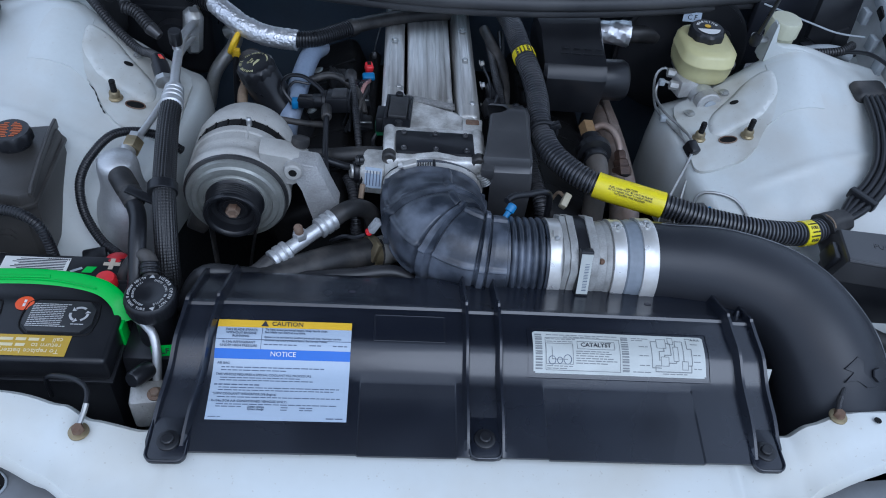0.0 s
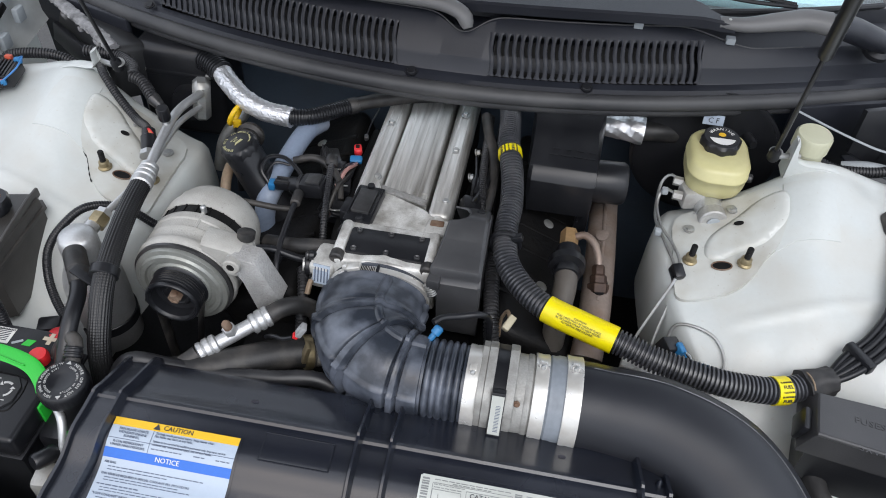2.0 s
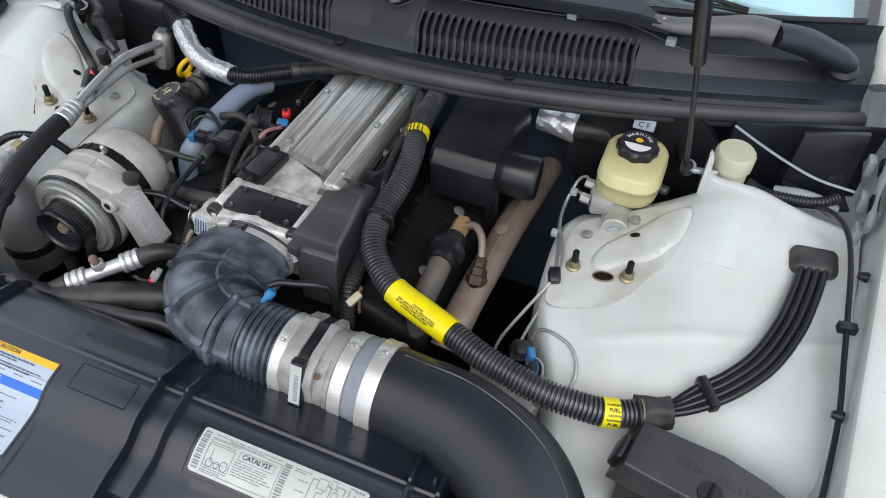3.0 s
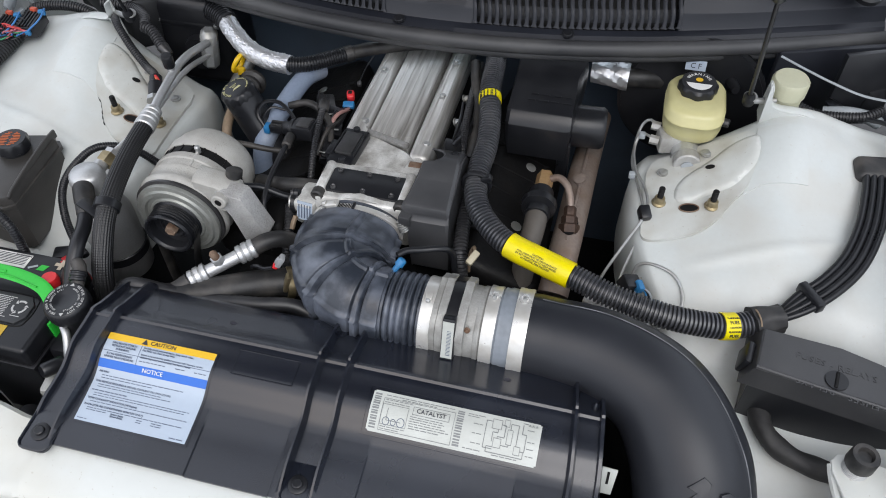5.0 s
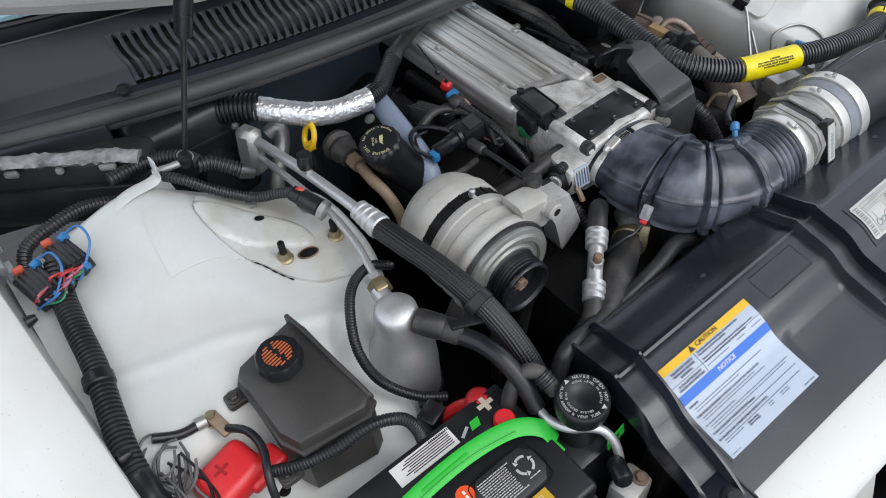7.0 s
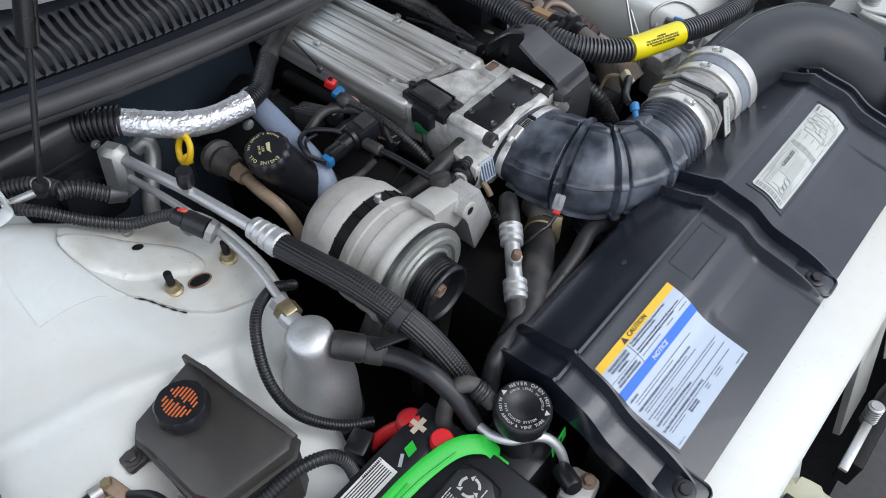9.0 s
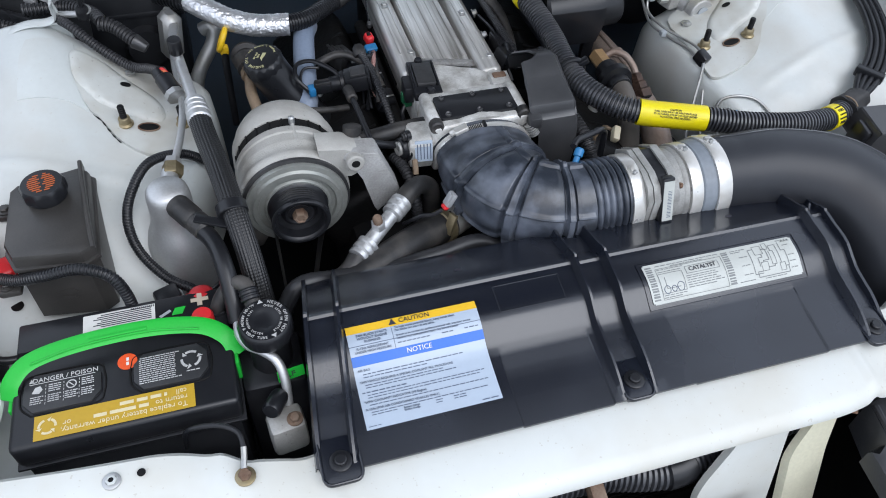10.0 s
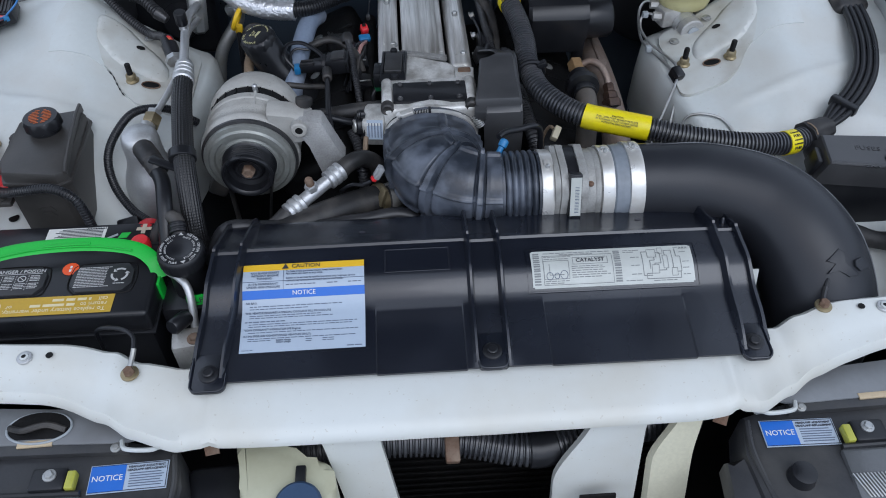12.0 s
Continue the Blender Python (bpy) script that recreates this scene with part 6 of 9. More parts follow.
def condenser_line():
    t = thing("air_conditioning_liquid_line", (-0.35, 0.13, 0.79), "aluminium line with a black cap bending past the radiator cap", "pipe")
    part("tube", sweep([(-0.3735, 0.204, 0.848), (-0.374, 0.180, 0.849), (-0.366, 0.161, 0.850), (-0.350, 0.148, 0.850), (-0.338, 0.135, 0.845), (-0.3335, 0.120, 0.828), (-0.335, 0.106, 0.796)], 0.0053, 12, 60), ALU, t)
    part("fitting", rbox((0.041, 0.034, 0.052), (-0.341, 0.088, 0.778), (0, 0, 8), 0.007, 2), CAST_DULL, t, "aluminium fitting block")
    part("service_cap", lathe([(0.0095, 0), (0.0105, 0.004), (0.0105, 0.026), (0.0085, 0.029), (0.001, 0.0292)], (-0.342, 0.112, 0.814), (-0.42, -0.80, 0.30), 20), BLACK, t, "black service port cap")
    part("bolt", hexbolt((-0.331, 0.084, 0.8035), (0, 0, 1), 0.006, 0.007), RUST, t)


condenser_line()


def accumulator():
    t = thing("air_conditioning_accumulator", (-0.435, 0.365, 0.70), "bare aluminium accumulator can with a domed top", "canister")
    part("can", lathe([(0.040, 0), (0.0425, 0.004), (0.0425, 0.112), (0.0415, 0.124), (0.0375, 0.140), (0.0315, 0.154), (0.0280, 0.166), (0.0268, 0.178), (0.0265, 0.198), (0.0250, 0.207), (0.0205, 0.2125), (0.001, 0.2145)], (-0.431, 0.374, 0.697), (0, 0, 1), 48), ALU, t, smooth=50)
    part("inlet_stub", lathe([(0.011, 0), (0.011, 0.02)], (-0.428, 0.395, 0.894), (0.05, 0.8, 0.05), 16), ALU, t)
    part("hex_nut", lathe([(0.0125, 0), (0.0135, 0.002), (0.0135, 0.016), (0.012, 0.018)], (-0.424, 0.408, 0.895), (0.1, 0.8, 0.12), 6), BRASS, t, "gold plated hex nut")
    part("thin_nut", lathe([(0.011, 0), (0.011, 0.008)], (-0.422, 0.426, 0.898), (0.1, 0.8, 0.12), 6), ALU, t)
    part("rubber_boot", lathe([(0.0135, 0), (0.0150, 0.004), (0.0150, 0.03), (0.0135, 0.034), (0.0145, 0.036), (0.0145, 0.052), (0.011, 0.056)], (-0.422, 0.350, 0.902), (0.55, -0.78, -0.16), 24), RUBBER2, t)
    part("outlet_hose", sweep([(-0.396, 0.309, 0.893), (-0.384, 0.284, 0.892), (-0.377, 0.252, 0.887), (-0.374, 0.222, 0.868), (-0.3735, 0.201, 0.845)], 0.0105, 14, 30), BLACK, t)
    part("strap_bracket", lathe([(0.044, 0), (0.045, 0.001), (0.045, 0.017), (0.044, 0.018)], (-0.431, 0.374, 0.735), (0, 0, 1), 40), BLACK, t)


accumulator()


def accumulator_harness():
    t = thing("pressure_switch_harness", (-0.45, 0.38, 0.79), "black corrugated loom looping round the accumulator", "cable")
    pts = [(-0.375, 0.47, 0.85), (-0.41, 0.460, 0.885), (-0.449, 0.436, 0.900), (-0.474, 0.405, 0.887), (-0.486, 0.375, 0.865), (-0.480, 0.348, 0.835), (-0.455, 0.319, 0.812), (-0.425, 0.298, 0.803)]
    part("loom", loom(pts, 0.0064, 0.0034, 12, 0.1), BLACK, t)
    part("connector", rbox((0.03, 0.025, 0.03), (-0.455, 0.29, 0.80), (0, 0, 20), 0.004), BLACK, t)


accumulator_harness()


def ac_lines():
    t = thing("air_conditioning_hose", (-0.38, 0.5, 0.84), "aluminium refrigerant line with a crimped braided hose", "hose")
    part("block", rbox((0.030, 0.036, 0.076), (-0.4105, 0.747, 0.884), (0, 8, 22), 0.0085, 1), TUBESTEEL, t, "dull aluminium block fitting")
    part("pipe", sweep([(-0.403, 0.735, 0.905), (-0.402, 0.66, 0.925), (-0.397, 0.609, 0.931), (-0.388, 0.54, 0.930), (-0.383, 0.505, 0.927)], 0.0070, 14, 30), ALU, t)
    part("thin_pipe", sweep([(-0.407, 0.735, 0.878), (-0.408, 0.66, 0.898), (-0.405, 0.60, 0.903), (-0.402, 0.54, 0.903), (-0.408, 0.48, 0.902), (-0.418, 0.435, 0.899)], 0.0049, 12, 36), ALU, t)
    cap = part("service_valve", lathe([(0.0085, 0.009), (0.0092, 0.011), (0.0092, 0.030), (0.008, 0.032), (0.001, 0.0322)], (-0.398, 0.603, 0.936), (0.05, -0.12, 1), 40, wobble=lambda a, h: 1 + (0.05 * math.cos(16 * a) if 0.010 < h < 0.031 else 0)), BLACK, t, "knurled black service valve cap")
    part("valve_stem", lathe([(0.0065, 0), (0.0065, 0.010), (0.005, 0.011)], (-0.398, 0.603, 0.936), (0.05, -0.12, 1), 12), ALU, cap)
    part("sleeve", lathe([(0.0105, 0), (0.0135, 0.003), (0.0135, 0.009), (0.0115, 0.011), (0.0145, 0.013), (0.0145, 0.019), (0.0125, 0.021), (0.0155, 0.023), (0.0155, 0.029), (0.0135, 0.031), (0.0160, 0.033), (0.0160, 0.042), (0.014, 0.044)], (-0.383, 0.512, 0.928), (0.09, -0.99, -0.06), 28), ALU, t, "crimped aluminium ferrule")

    def braid(f, a):
        return 0.0140 * (1 + 0.030 * math.cos(22 * a + 9 * f) + 0.010 * math.cos(f * 620))
    part("braided_hose", sweep([(-0.380, 0.475, 0.925), (-0.374, 0.43, 0.926), (-0.364, 0.37, 0.924), (-0.355, 0.31, 0.910), (-0.348, 0.268, 0.882), (-0.343, 0.235, 0.84), (-0.340, 0.215, 0.77)], braid, 132, 520), mat("black_braided_hose", (0.009, 0.009, 0.010), 0.36, vary=0.3, scale=900, bump=0.15, dusty=0.4, dust=(0.02, 0.02, 0.02)), t)
    part("clip", lathe([(0.0175, 0), (0.0185, 0.001), (0.0185, 0.013), (0.0175, 0.014)], (-0.3585, 0.322, 0.913), (0.12, -0.9, -0.3), 24), BLACK, t)
    part("clip_arm", rbox((0.05, 0.012, 0.004), (-0.378, 0.305, 0.905), (0, 12, -18), 0.001), BLACK, t)
    sw = part("pressure_switch", lathe([(0.0125, 0), (0.0125, 0.026), (0.0105, 0.028), (0.0105, 0.04), (0.007, 0.042)], (-0.411, 0.56, 0.912), (-0.35, 0.8, 0.25), 16), BLACK, t, "black pressure switch")
    part("metal_collar", lathe([(0.0135, 0), (0.0135, 0.008)], (-0.408, 0.550, 0.910), (-0.35, 0.8, 0.25), 8), TUBESTEEL, sw)


ac_lines()


def switch_loom():
    t = thing("switch_loom", (-0.48, 0.64, 0.91), "black corrugated loom lying over the strut tower", "cable")
    part("loom", loom([(-0.425, 0.592, 0.926), (-0.440, 0.610, 0.920), (-0.465, 0.63, 0.915), (-0.50, 0.652, 0.935), (-0.53, 0.675, 0.958), (-0.55, 0.70, 0.96)], 0.0070, 0.004, 12), LOOM, t)
    orange = mat("orange_wire", (0.5, 0.12, 0.04), 0.5)
    for k in range(3):
        part("bare_wire", sweep([(-0.412, 0.578 + 0.003 * k, 0.922), (-0.417 - 0.001 * k, 0.583 + 0.002 * k, 0.928 + 0.002 * k), (-0.426, 0.591 + 0.001 * k, 0.927)], 0.0020, 8, 10), (orange, orange, RED)[k], t, "exposed orange wire")
    part("branch", loom([(-0.50, 0.700, 0.945), (-0.48, 0.695, 0.94), (-0.455, 0.675, 0.925)], 0.010, 0.005, 12), LOOM, t)
    part("sheath", lathe([(0.0105, 0), (0.0110, 0.003), (0.0075, 0.020), (0.006, 0.021)], (-0.457, 0.676, 0.926), (0.75, -0.35, -0.5), 16), SCREWDARK, t)


switch_loom()


def foil_hose():
    t = thing("foil_wrapped_hose", (-0.3, 0.72, 0.87), "heater hose wrapped in crinkled silver foil", "hose")

    def crinkle(f, a):
        x, y = 2.2 * math.cos(a), 2.2 * math.sin(a)
        return 0.0160 * (1 + 0.09 * abs(noise.noise((x, y, 14 * f))) + 0.085 * abs(noise.noise((2.4 * x, 2.4 * y, 46 * f + 5))) + 0.03 * abs(noise.noise((6 * x, 6 * y, 110 * f))) - 0.02 * (0.94 < f < 0.97))
    part("foil_sleeve", sweep([(-0.377, 0.770, 0.928), (-0.352, 0.746, 0.922), (-0.318, 0.722, 0.912), (-0.278, 0.708, 0.906), (-0.232, 0.702, 0.905)], crinkle, 96, 240), FOIL, t)
    part("corrugated_end", loom([(-0.42, 0.80, 0.93), (-0.40, 0.788, 0.93), (-0.372, 0.767, 0.928)], 0.0205, 0.006, 20), BLACK, t)
    part("corrugated_hose", loom([(-0.24, 0.700, 0.907), (-0.205, 0.712, 0.905), (-0.17, 0.742, 0.903), (-0.14, 0.768, 0.902)], 0.0135, 0.0045, 20, 0.12), BLACK, t)
    part("black_hose", sweep([(-0.15, 0.760, 0.902), (-0.11, 0.785, 0.903), (-0.05, 0.81, 0.905), (0.02, 0.83, 0.905)], 0.0120, 16, 30), RUBBER2, t)
    part("tape", lathe([(0.0140, 0), (0.0145, 0.001), (0.0140, 0.014), (0.0125, 0.015)], (-0.152, 0.757, 0.902), (0.75, 0.62, 0.0), 20), RUBBER2, t)


foil_hose()


def heater_pipe():
    solo("heater_pipe", sweep([(-0.365, 0.79, 0.86), (-0.348, 0.785, 0.868), (-0.352, 0.775, 0.845), (-0.385, 0.755, 0.80), (-0.40, 0.74, 0.74)], 0.0115, 14, 30), TUBESTEEL, "bent grey steel heater pipe at the firewall", "pipe")


heater_pipe()


def oil_filler():
    t = thing("oil_filler", (-0.275, 0.60, 0.82), "black oil filler cap with yellow lettering on its tube", "cap")
    ax = Vector((-0.25, -0.12, 0.96))
    cap = part("cap", lathe([(0.022, -0.012), (0.0285, -0.010), (0.029, 0.008), (0.026, 0.0125), (0.020, 0.0142), (0.001, 0.0145)], (-0.283, 0.603, 0.908), ax, 60, wobble=lambda a, h: 1 + (0.025 * math.cos(14 * a) if -0.011 < h < 0.009 else 0)), BLACK, t)
    m = Matrix.Translation(Vector((-0.283, 0.603, 0.908)) + ax * 0.0148) @ frame_of(ax) @ pose(0, 0, 0, 0, 0, 120)
    ypr = mat("pale_yellow_print", (0.46, 0.44, 0.24), 0.5)
    part("letters", ring_letters("ENGINE OIL", 0.0062, 0.0205, m, 215, 12), ypr, cap)
    part("letters", ring_letters("SEE OWNER'S MANUAL", 0.0036, 0.0212, m, 78, 8.0), ypr, cap)
    part("oil_can_symbol", prism([(-0.007, 0.001), (0.003, 0.001), (0.008, 0.006), (0.004, 0.005), (-0.003, 0.006), (-0.008, 0.006)], 0.0003, m @ pose(0, 0, 0, 0, 0, 180)), ypr, cap)
    part("letters", letters("USE\n5W-30", 0.0045, m @ pose(0, 0.006, 0, 0, 0, 180)), ypr, cap)
    part("neck", sweep([(-0.280, 0.604, 0.90), (-0.262, 0.597, 0.868), (-0.235, 0.585, 0.83), (-0.21, 0.58, 0.78)], 0.029, 24, 14), BLACK, t)


oil_filler()


def dipstick():
    t = thing("dipstick", (-0.337, 0.711, 0.80), "yellow ring handled dipstick in a steel tube", "dipstick")
    ring = [(0.0155 * math.cos(radians(a)), 0.0155 * math.sin(radians(a))) for a in range(0, 361, 24)]
    part("ring", sweep([Vector((-0.336, 0.709, 0.889)) + Vector((0.25, 0.93, 0.2)) * x + Vector((0.35, -0.25, 0.9)) * y * 1.15 for x, y in ring], 0.0042, 10, 40), YELLOWPL, t)
    part("stem", rbox((0.014, 0.010, 0.016), (-0.336, 0.712, 0.869), bev=0.003), YELLOWPL, t)
    part("tube", sweep([(-0.336, 0.712, 0.864), (-0.338, 0.705, 0.82), (-0.34, 0.69, 0.74)], 0.006, 10, 10), BLACK, t)


dipstick()


def egr_pipe():
    t = thing("air_injection_pipe", (-0.305, 0.62, 0.82), "black rubber boot on a heat stained tan pipe", "pipe")
    part("boot", lathe([(0.016, 0), (0.022, 0.004), (0.024, 0.012), (0.019, 0.018), (0.021, 0.026), (0.017, 0.034), (0.016, 0.05)], (-0.304, 0.700, 0.866), (-0.03, -0.98, 0.05), 24), RUBBER2, t)
    part("nut", lathe([(0.0120, 0), (0.0120, 0.018)], (-0.3055, 0.650, 0.868), (-0.03, -0.98, -0.05), 6), TAN, t)
    part("tube", sweep([(-0.306, 0.63, 0.867), (-0.308, 0.60, 0.864), (-0.304, 0.57, 0.852), (-0.300, 0.55, 0.82), (-0.30, 0.54, 0.76)], 0.0082, 12, 24), TAN, t)


egr_pipe()


def coolant_crossover():
    solo("coolant_pipe", sweep([(-0.20, 0.75, 0.868), (-0.212, 0.706, 0.878), (-0.222, 0.64, 0.872), (-0.229, 0.585, 0.858), (-0.236, 0.560, 0.838), (-0.24, 0.55, 0.79)], 0.0165, 18, 36), PIPEBLUE, "blue grey painted coolant pipe beside the oil filler", "pipe")


coolant_crossover()


def purge_valve():
    t = thing("purge_valve", (-0.19, 0.56, 0.85), "black solenoid valve with a blue wire connector", "sensor")
    ax = Vector((0.98, -0.08, 0.14))
    part("coil", lathe([(0.010, 0), (0.0115, 0.002), (0.0115, 0.020), (0.0145, 0.021), (0.0145, 0.026), (0.0115, 0.027)], (-0.196, 0.571, 0.879), ax, 24), BLACK, t)
    part("body", rbox((0.034, 0.030, 0.026), (-0.157, 0.566, 0.886), (0, -8, -5), 0.003), BLACK, t)
    part("end_cap", rbox((0.022, 0.022, 0.004), (-0.155, 0.566, 0.9005), (0, -8, -5), 0.001), SCREWDARK, t, "worn grey cap")
    part("end_frame", rbox((0.004, 0.034, 0.022), (-0.139, 0.564, 0.889), (0, -8, -5), 0.001), BLACK, t)
    part("strap", lathe([(0.0150, 0), (0.0165, 0.001), (0.0165, 0.006), (0.0150, 0.007)], (-0.180, 0.570, 0.881), ax, 24), BLACK, t)
    part("plug", rbox((0.026, 0.018, 0.015), (-0.206, 0.569, 0.879), (0, -6, -6), 0.003), BLACK, t)
    for k in range(2):
        part("plug_rib", rbox((0.022, 0.003, 0.003), (-0.206, 0.564 + 0.009 * k, 0.8875), (0, -6, -6), 0.0005), SCREWDARK, t)
    part("blue_plug", rbox((0.010, 0.016, 0.013), (-0.223, 0.566, 0.877), (0, 0, 4), 0.002), BLUE, t, "bright blue wire seal")
    part("wire", sweep([(-0.228, 0.566, 0.878), (-0.242, 0.578, 0.893), (-0.238, 0.598, 0.902), (-0.215, 0.606, 0.900), (-0.190, 0.592, 0.892), (-0.178, 0.580, 0.884)], 0.0032, 8, 30), BLACK, t)
    part("wire", sweep([(-0.228, 0.564, 0.876), (-0.236, 0.580, 0.884), (-0.228, 0.600, 0.892), (-0.205, 0.604, 0.888)], 0.0022, 8, 24), BLACK, t)
    part("rubber_end", lathe([(0.006, 0), (0.0078, 0.002), (0.0078, 0.026), (0.006, 0.028)], (-0.174, 0.548, 0.886), (0.08, -0.95, 0.0), 16), RUBBER2, t)
    part("thin_pipe", sweep([(-0.172, 0.525, 0.886), (-0.170, 0.49, 0.888), (-0.166, 0.43, 0.884), (-0.160, 0.395, 0.866), (-0.150, 0.38, 0.80)], 0.0042, 10, 30), BLACK, t)
    part("vacuum_hose", sweep([(-0.262, 0.50, 0.895), (-0.235, 0.512, 0.884), (-0.205, 0.520, 0.874), (-0.178, 0.530, 0.866)], 0.0048, 10, 20), RUBBER2, t)


purge_valve()


def fuel_rail_side():
    t = thing("fuel_injector_harness", (-0.12, 0.62, 0.82), "black injector wiring with a red and blue plug", "cable")
    part("red_plug", rbox((0.013, 0.016, 0.016), (-0.115, 0.672, 0.882), (20, 0, 18), 0.004, 3), RED, t, "small red plug")
    part("plug_slot", rbox((0.006, 0.006, 0.002), (-0.115, 0.671, 0.8905), (20, 0, 10), 0.0005), GRIME_SHADE, t)
    part("blue_plug", rbox((0.020, 0.013, 0.010), (-0.115, 0.658, 0.873), (20, 0, 10), 0.003), BLUE, t, "blue plug collar")
    part("stem", rbox((0.007, 0.008, 0.010), (-0.108, 0.700, 0.888), (20, 0, 10), 0.002), SCREWDARK, t)
    part("stem_wire", sweep([(-0.108, 0.704, 0.892), (-0.105, 0.73, 0.90), (-0.10, 0.76, 0.905)], 0.0012, 6, 10), BLACK, t)
    part("rail", sweep([(-0.108, 0.78, 0.838), (-0.108, 0.66, 0.842), (-0.108, 0.53, 0.842), (-0.104, 0.50, 0.838)], 0.010, 12, 24), GRIME_SHADE, t)
    c = part("grey_connector", rbox((0.030, 0.040, 0.026), (-0.161, 0.666, 0.856), (0, 10, 24), 0.003), SCREWDARK, t, "weathered grey block connector")
    for k in range(4):
        part("rib", rbox((0.003, 0.040, 0.003), (-0.171 + 0.0065 * k, 0.668 - 0.002 * k, 0.8705 - 0.001 * k), (0, 10, 24), 0.0005), SCREWDARK, c)
    for x, y, z, r in ((-0.139, 0.640, 0.858, 25), (-0.125, 0.605, 0.856, 15), (-0.118, 0.555, 0.85, 10)):
        part("injector_plug", rbox((0.024, 0.030, 0.026), (x, y, z), (12, 20, r), 0.004), BLACK, t)
        part("plug_clip", sweep([(x - 0.012, y - 0.008, z + 0.012), (x, y - 0.016, z + 0.018), (x + 0.012, y - 0.008, z + 0.013)], 0.0013, 6, 10), TUBESTEEL, t)
    part("loom", loom([(-0.141, 0.615, 0.898), (-0.137, 0.590, 0.898), (-0.131, 0.550, 0.890), (-0.125, 0.510, 0.872), (-0.121, 0.48, 0.850), (-0.118, 0.45, 0.82)], 0.0056, 0.004, 12), LOOM, t)
    part("loom_head", lathe([(0.009, 0), (0.010, 0.003), (0.009, 0.014), (0.006, 0.018)], (-0.141, 0.610, 0.894), (-0.05, 0.8, 0.5), 14), RUBBER2, t)
    rnd = random.Random(21)
    tones = (BLACK, RUBBER2, BLACK, mat("pink_grey_wire", (0.36, 0.2, 0.18), 0.5), BLACK, mat("pale_wire", (0.42, 0.38, 0.32), 0.5))
    for k in range(9):
        a = Vector((-0.113 + rnd.uniform(-0.006, 0.004), 0.652, 0.870))
        e = Vector((-0.150 + rnd.uniform(-0.02, 0.03), 0.560 + rnd.uniform(-0.02, 0.02), 0.850 + rnd.uniform(-0.01, 0.01)))
        p = a.lerp(e, 0.35) + Vector((rnd.uniform(-0.006, 0.012), 0, rnd.uniform(0.004, 0.022)))
        q = a.lerp(e, 0.7) + Vector((rnd.uniform(-0.012, 0.006), 0, rnd.uniform(0.0, 0.020)))
        part("wire", sweep([a, p, q, e], rnd.choice((0.0016, 0.0022, 0.0034)), 8, 24), tones[k % 6], t)
    part("thick_wire", sweep([(-0.205, 0.62, 0.885), (-0.175, 0.625, 0.892), (-0.150, 0.618, 0.888), (-0.128, 0.600, 0.878), (-0.118, 0.57, 0.862)], 0.0062, 10, 26), RUBBER2, t)
    part("thick_wire", sweep([(-0.175, 0.60, 0.872), (-0.150, 0.595, 0.876), (-0.130, 0.575, 0.868), (-0.120, 0.54, 0.85)], 0.0075, 10, 22), BLACK, t)
    part("green_plug", rbox((0.014, 0.018, 0.018), (-0.092, 0.520, 0.874), (0, 0, 10), 0.002), mat("green_plastic", (0.015, 0.13, 0.05), 0.4), t, "dark green plug under the sensor")
    part("green_wire", sweep([(-0.096, 0.515, 0.868), (-0.102, 0.508, 0.858), (-0.100, 0.50, 0.84)], 0.003, 8, 10), BLACK, t)


fuel_rail_side()


def vacuum_lines():
    t = thing("vacuum_hoses", (-0.14, 0.46, 0.84), "black vacuum hoses crossing below the throttle body", "hose")
    part("hose", sweep([(-0.082, 0.458, 0.872), (-0.12, 0.455, 0.872), (-0.16, 0.455, 0.866), (-0.20, 0.47, 0.85)], 0.012, 14, 20), RUBBER2, t)
    part("hose", sweep([(-0.20, 0.41, 0.895), (-0.175, 0.425, 0.885), (-0.14, 0.43, 0.87), (-0.12, 0.44, 0.862)], 0.0055, 10, 18), BLACK, t)
    part("hose", sweep([(-0.165, 0.44, 0.862), (-0.168, 0.405, 0.868), (-0.16, 0.39, 0.85), (-0.15, 0.38, 0.80)], 0.0045, 10, 18), BLACK, t)
    part("hose", loom([(-0.135, 0.43, 0.85), (-0.125, 0.40, 0.845), (-0.12, 0.37, 0.825), (-0.118, 0.35, 0.79)], 0.008, 0.0045, 12), LOOM, t)
    part("wire_end", sweep([(-0.112, 0.40, 0.862), (-0.113, 0.392, 0.858), (-0.114, 0.385, 0.85)], 0.004, 8, 6), TAN, t, "orange tan wire end")


vacuum_lines()


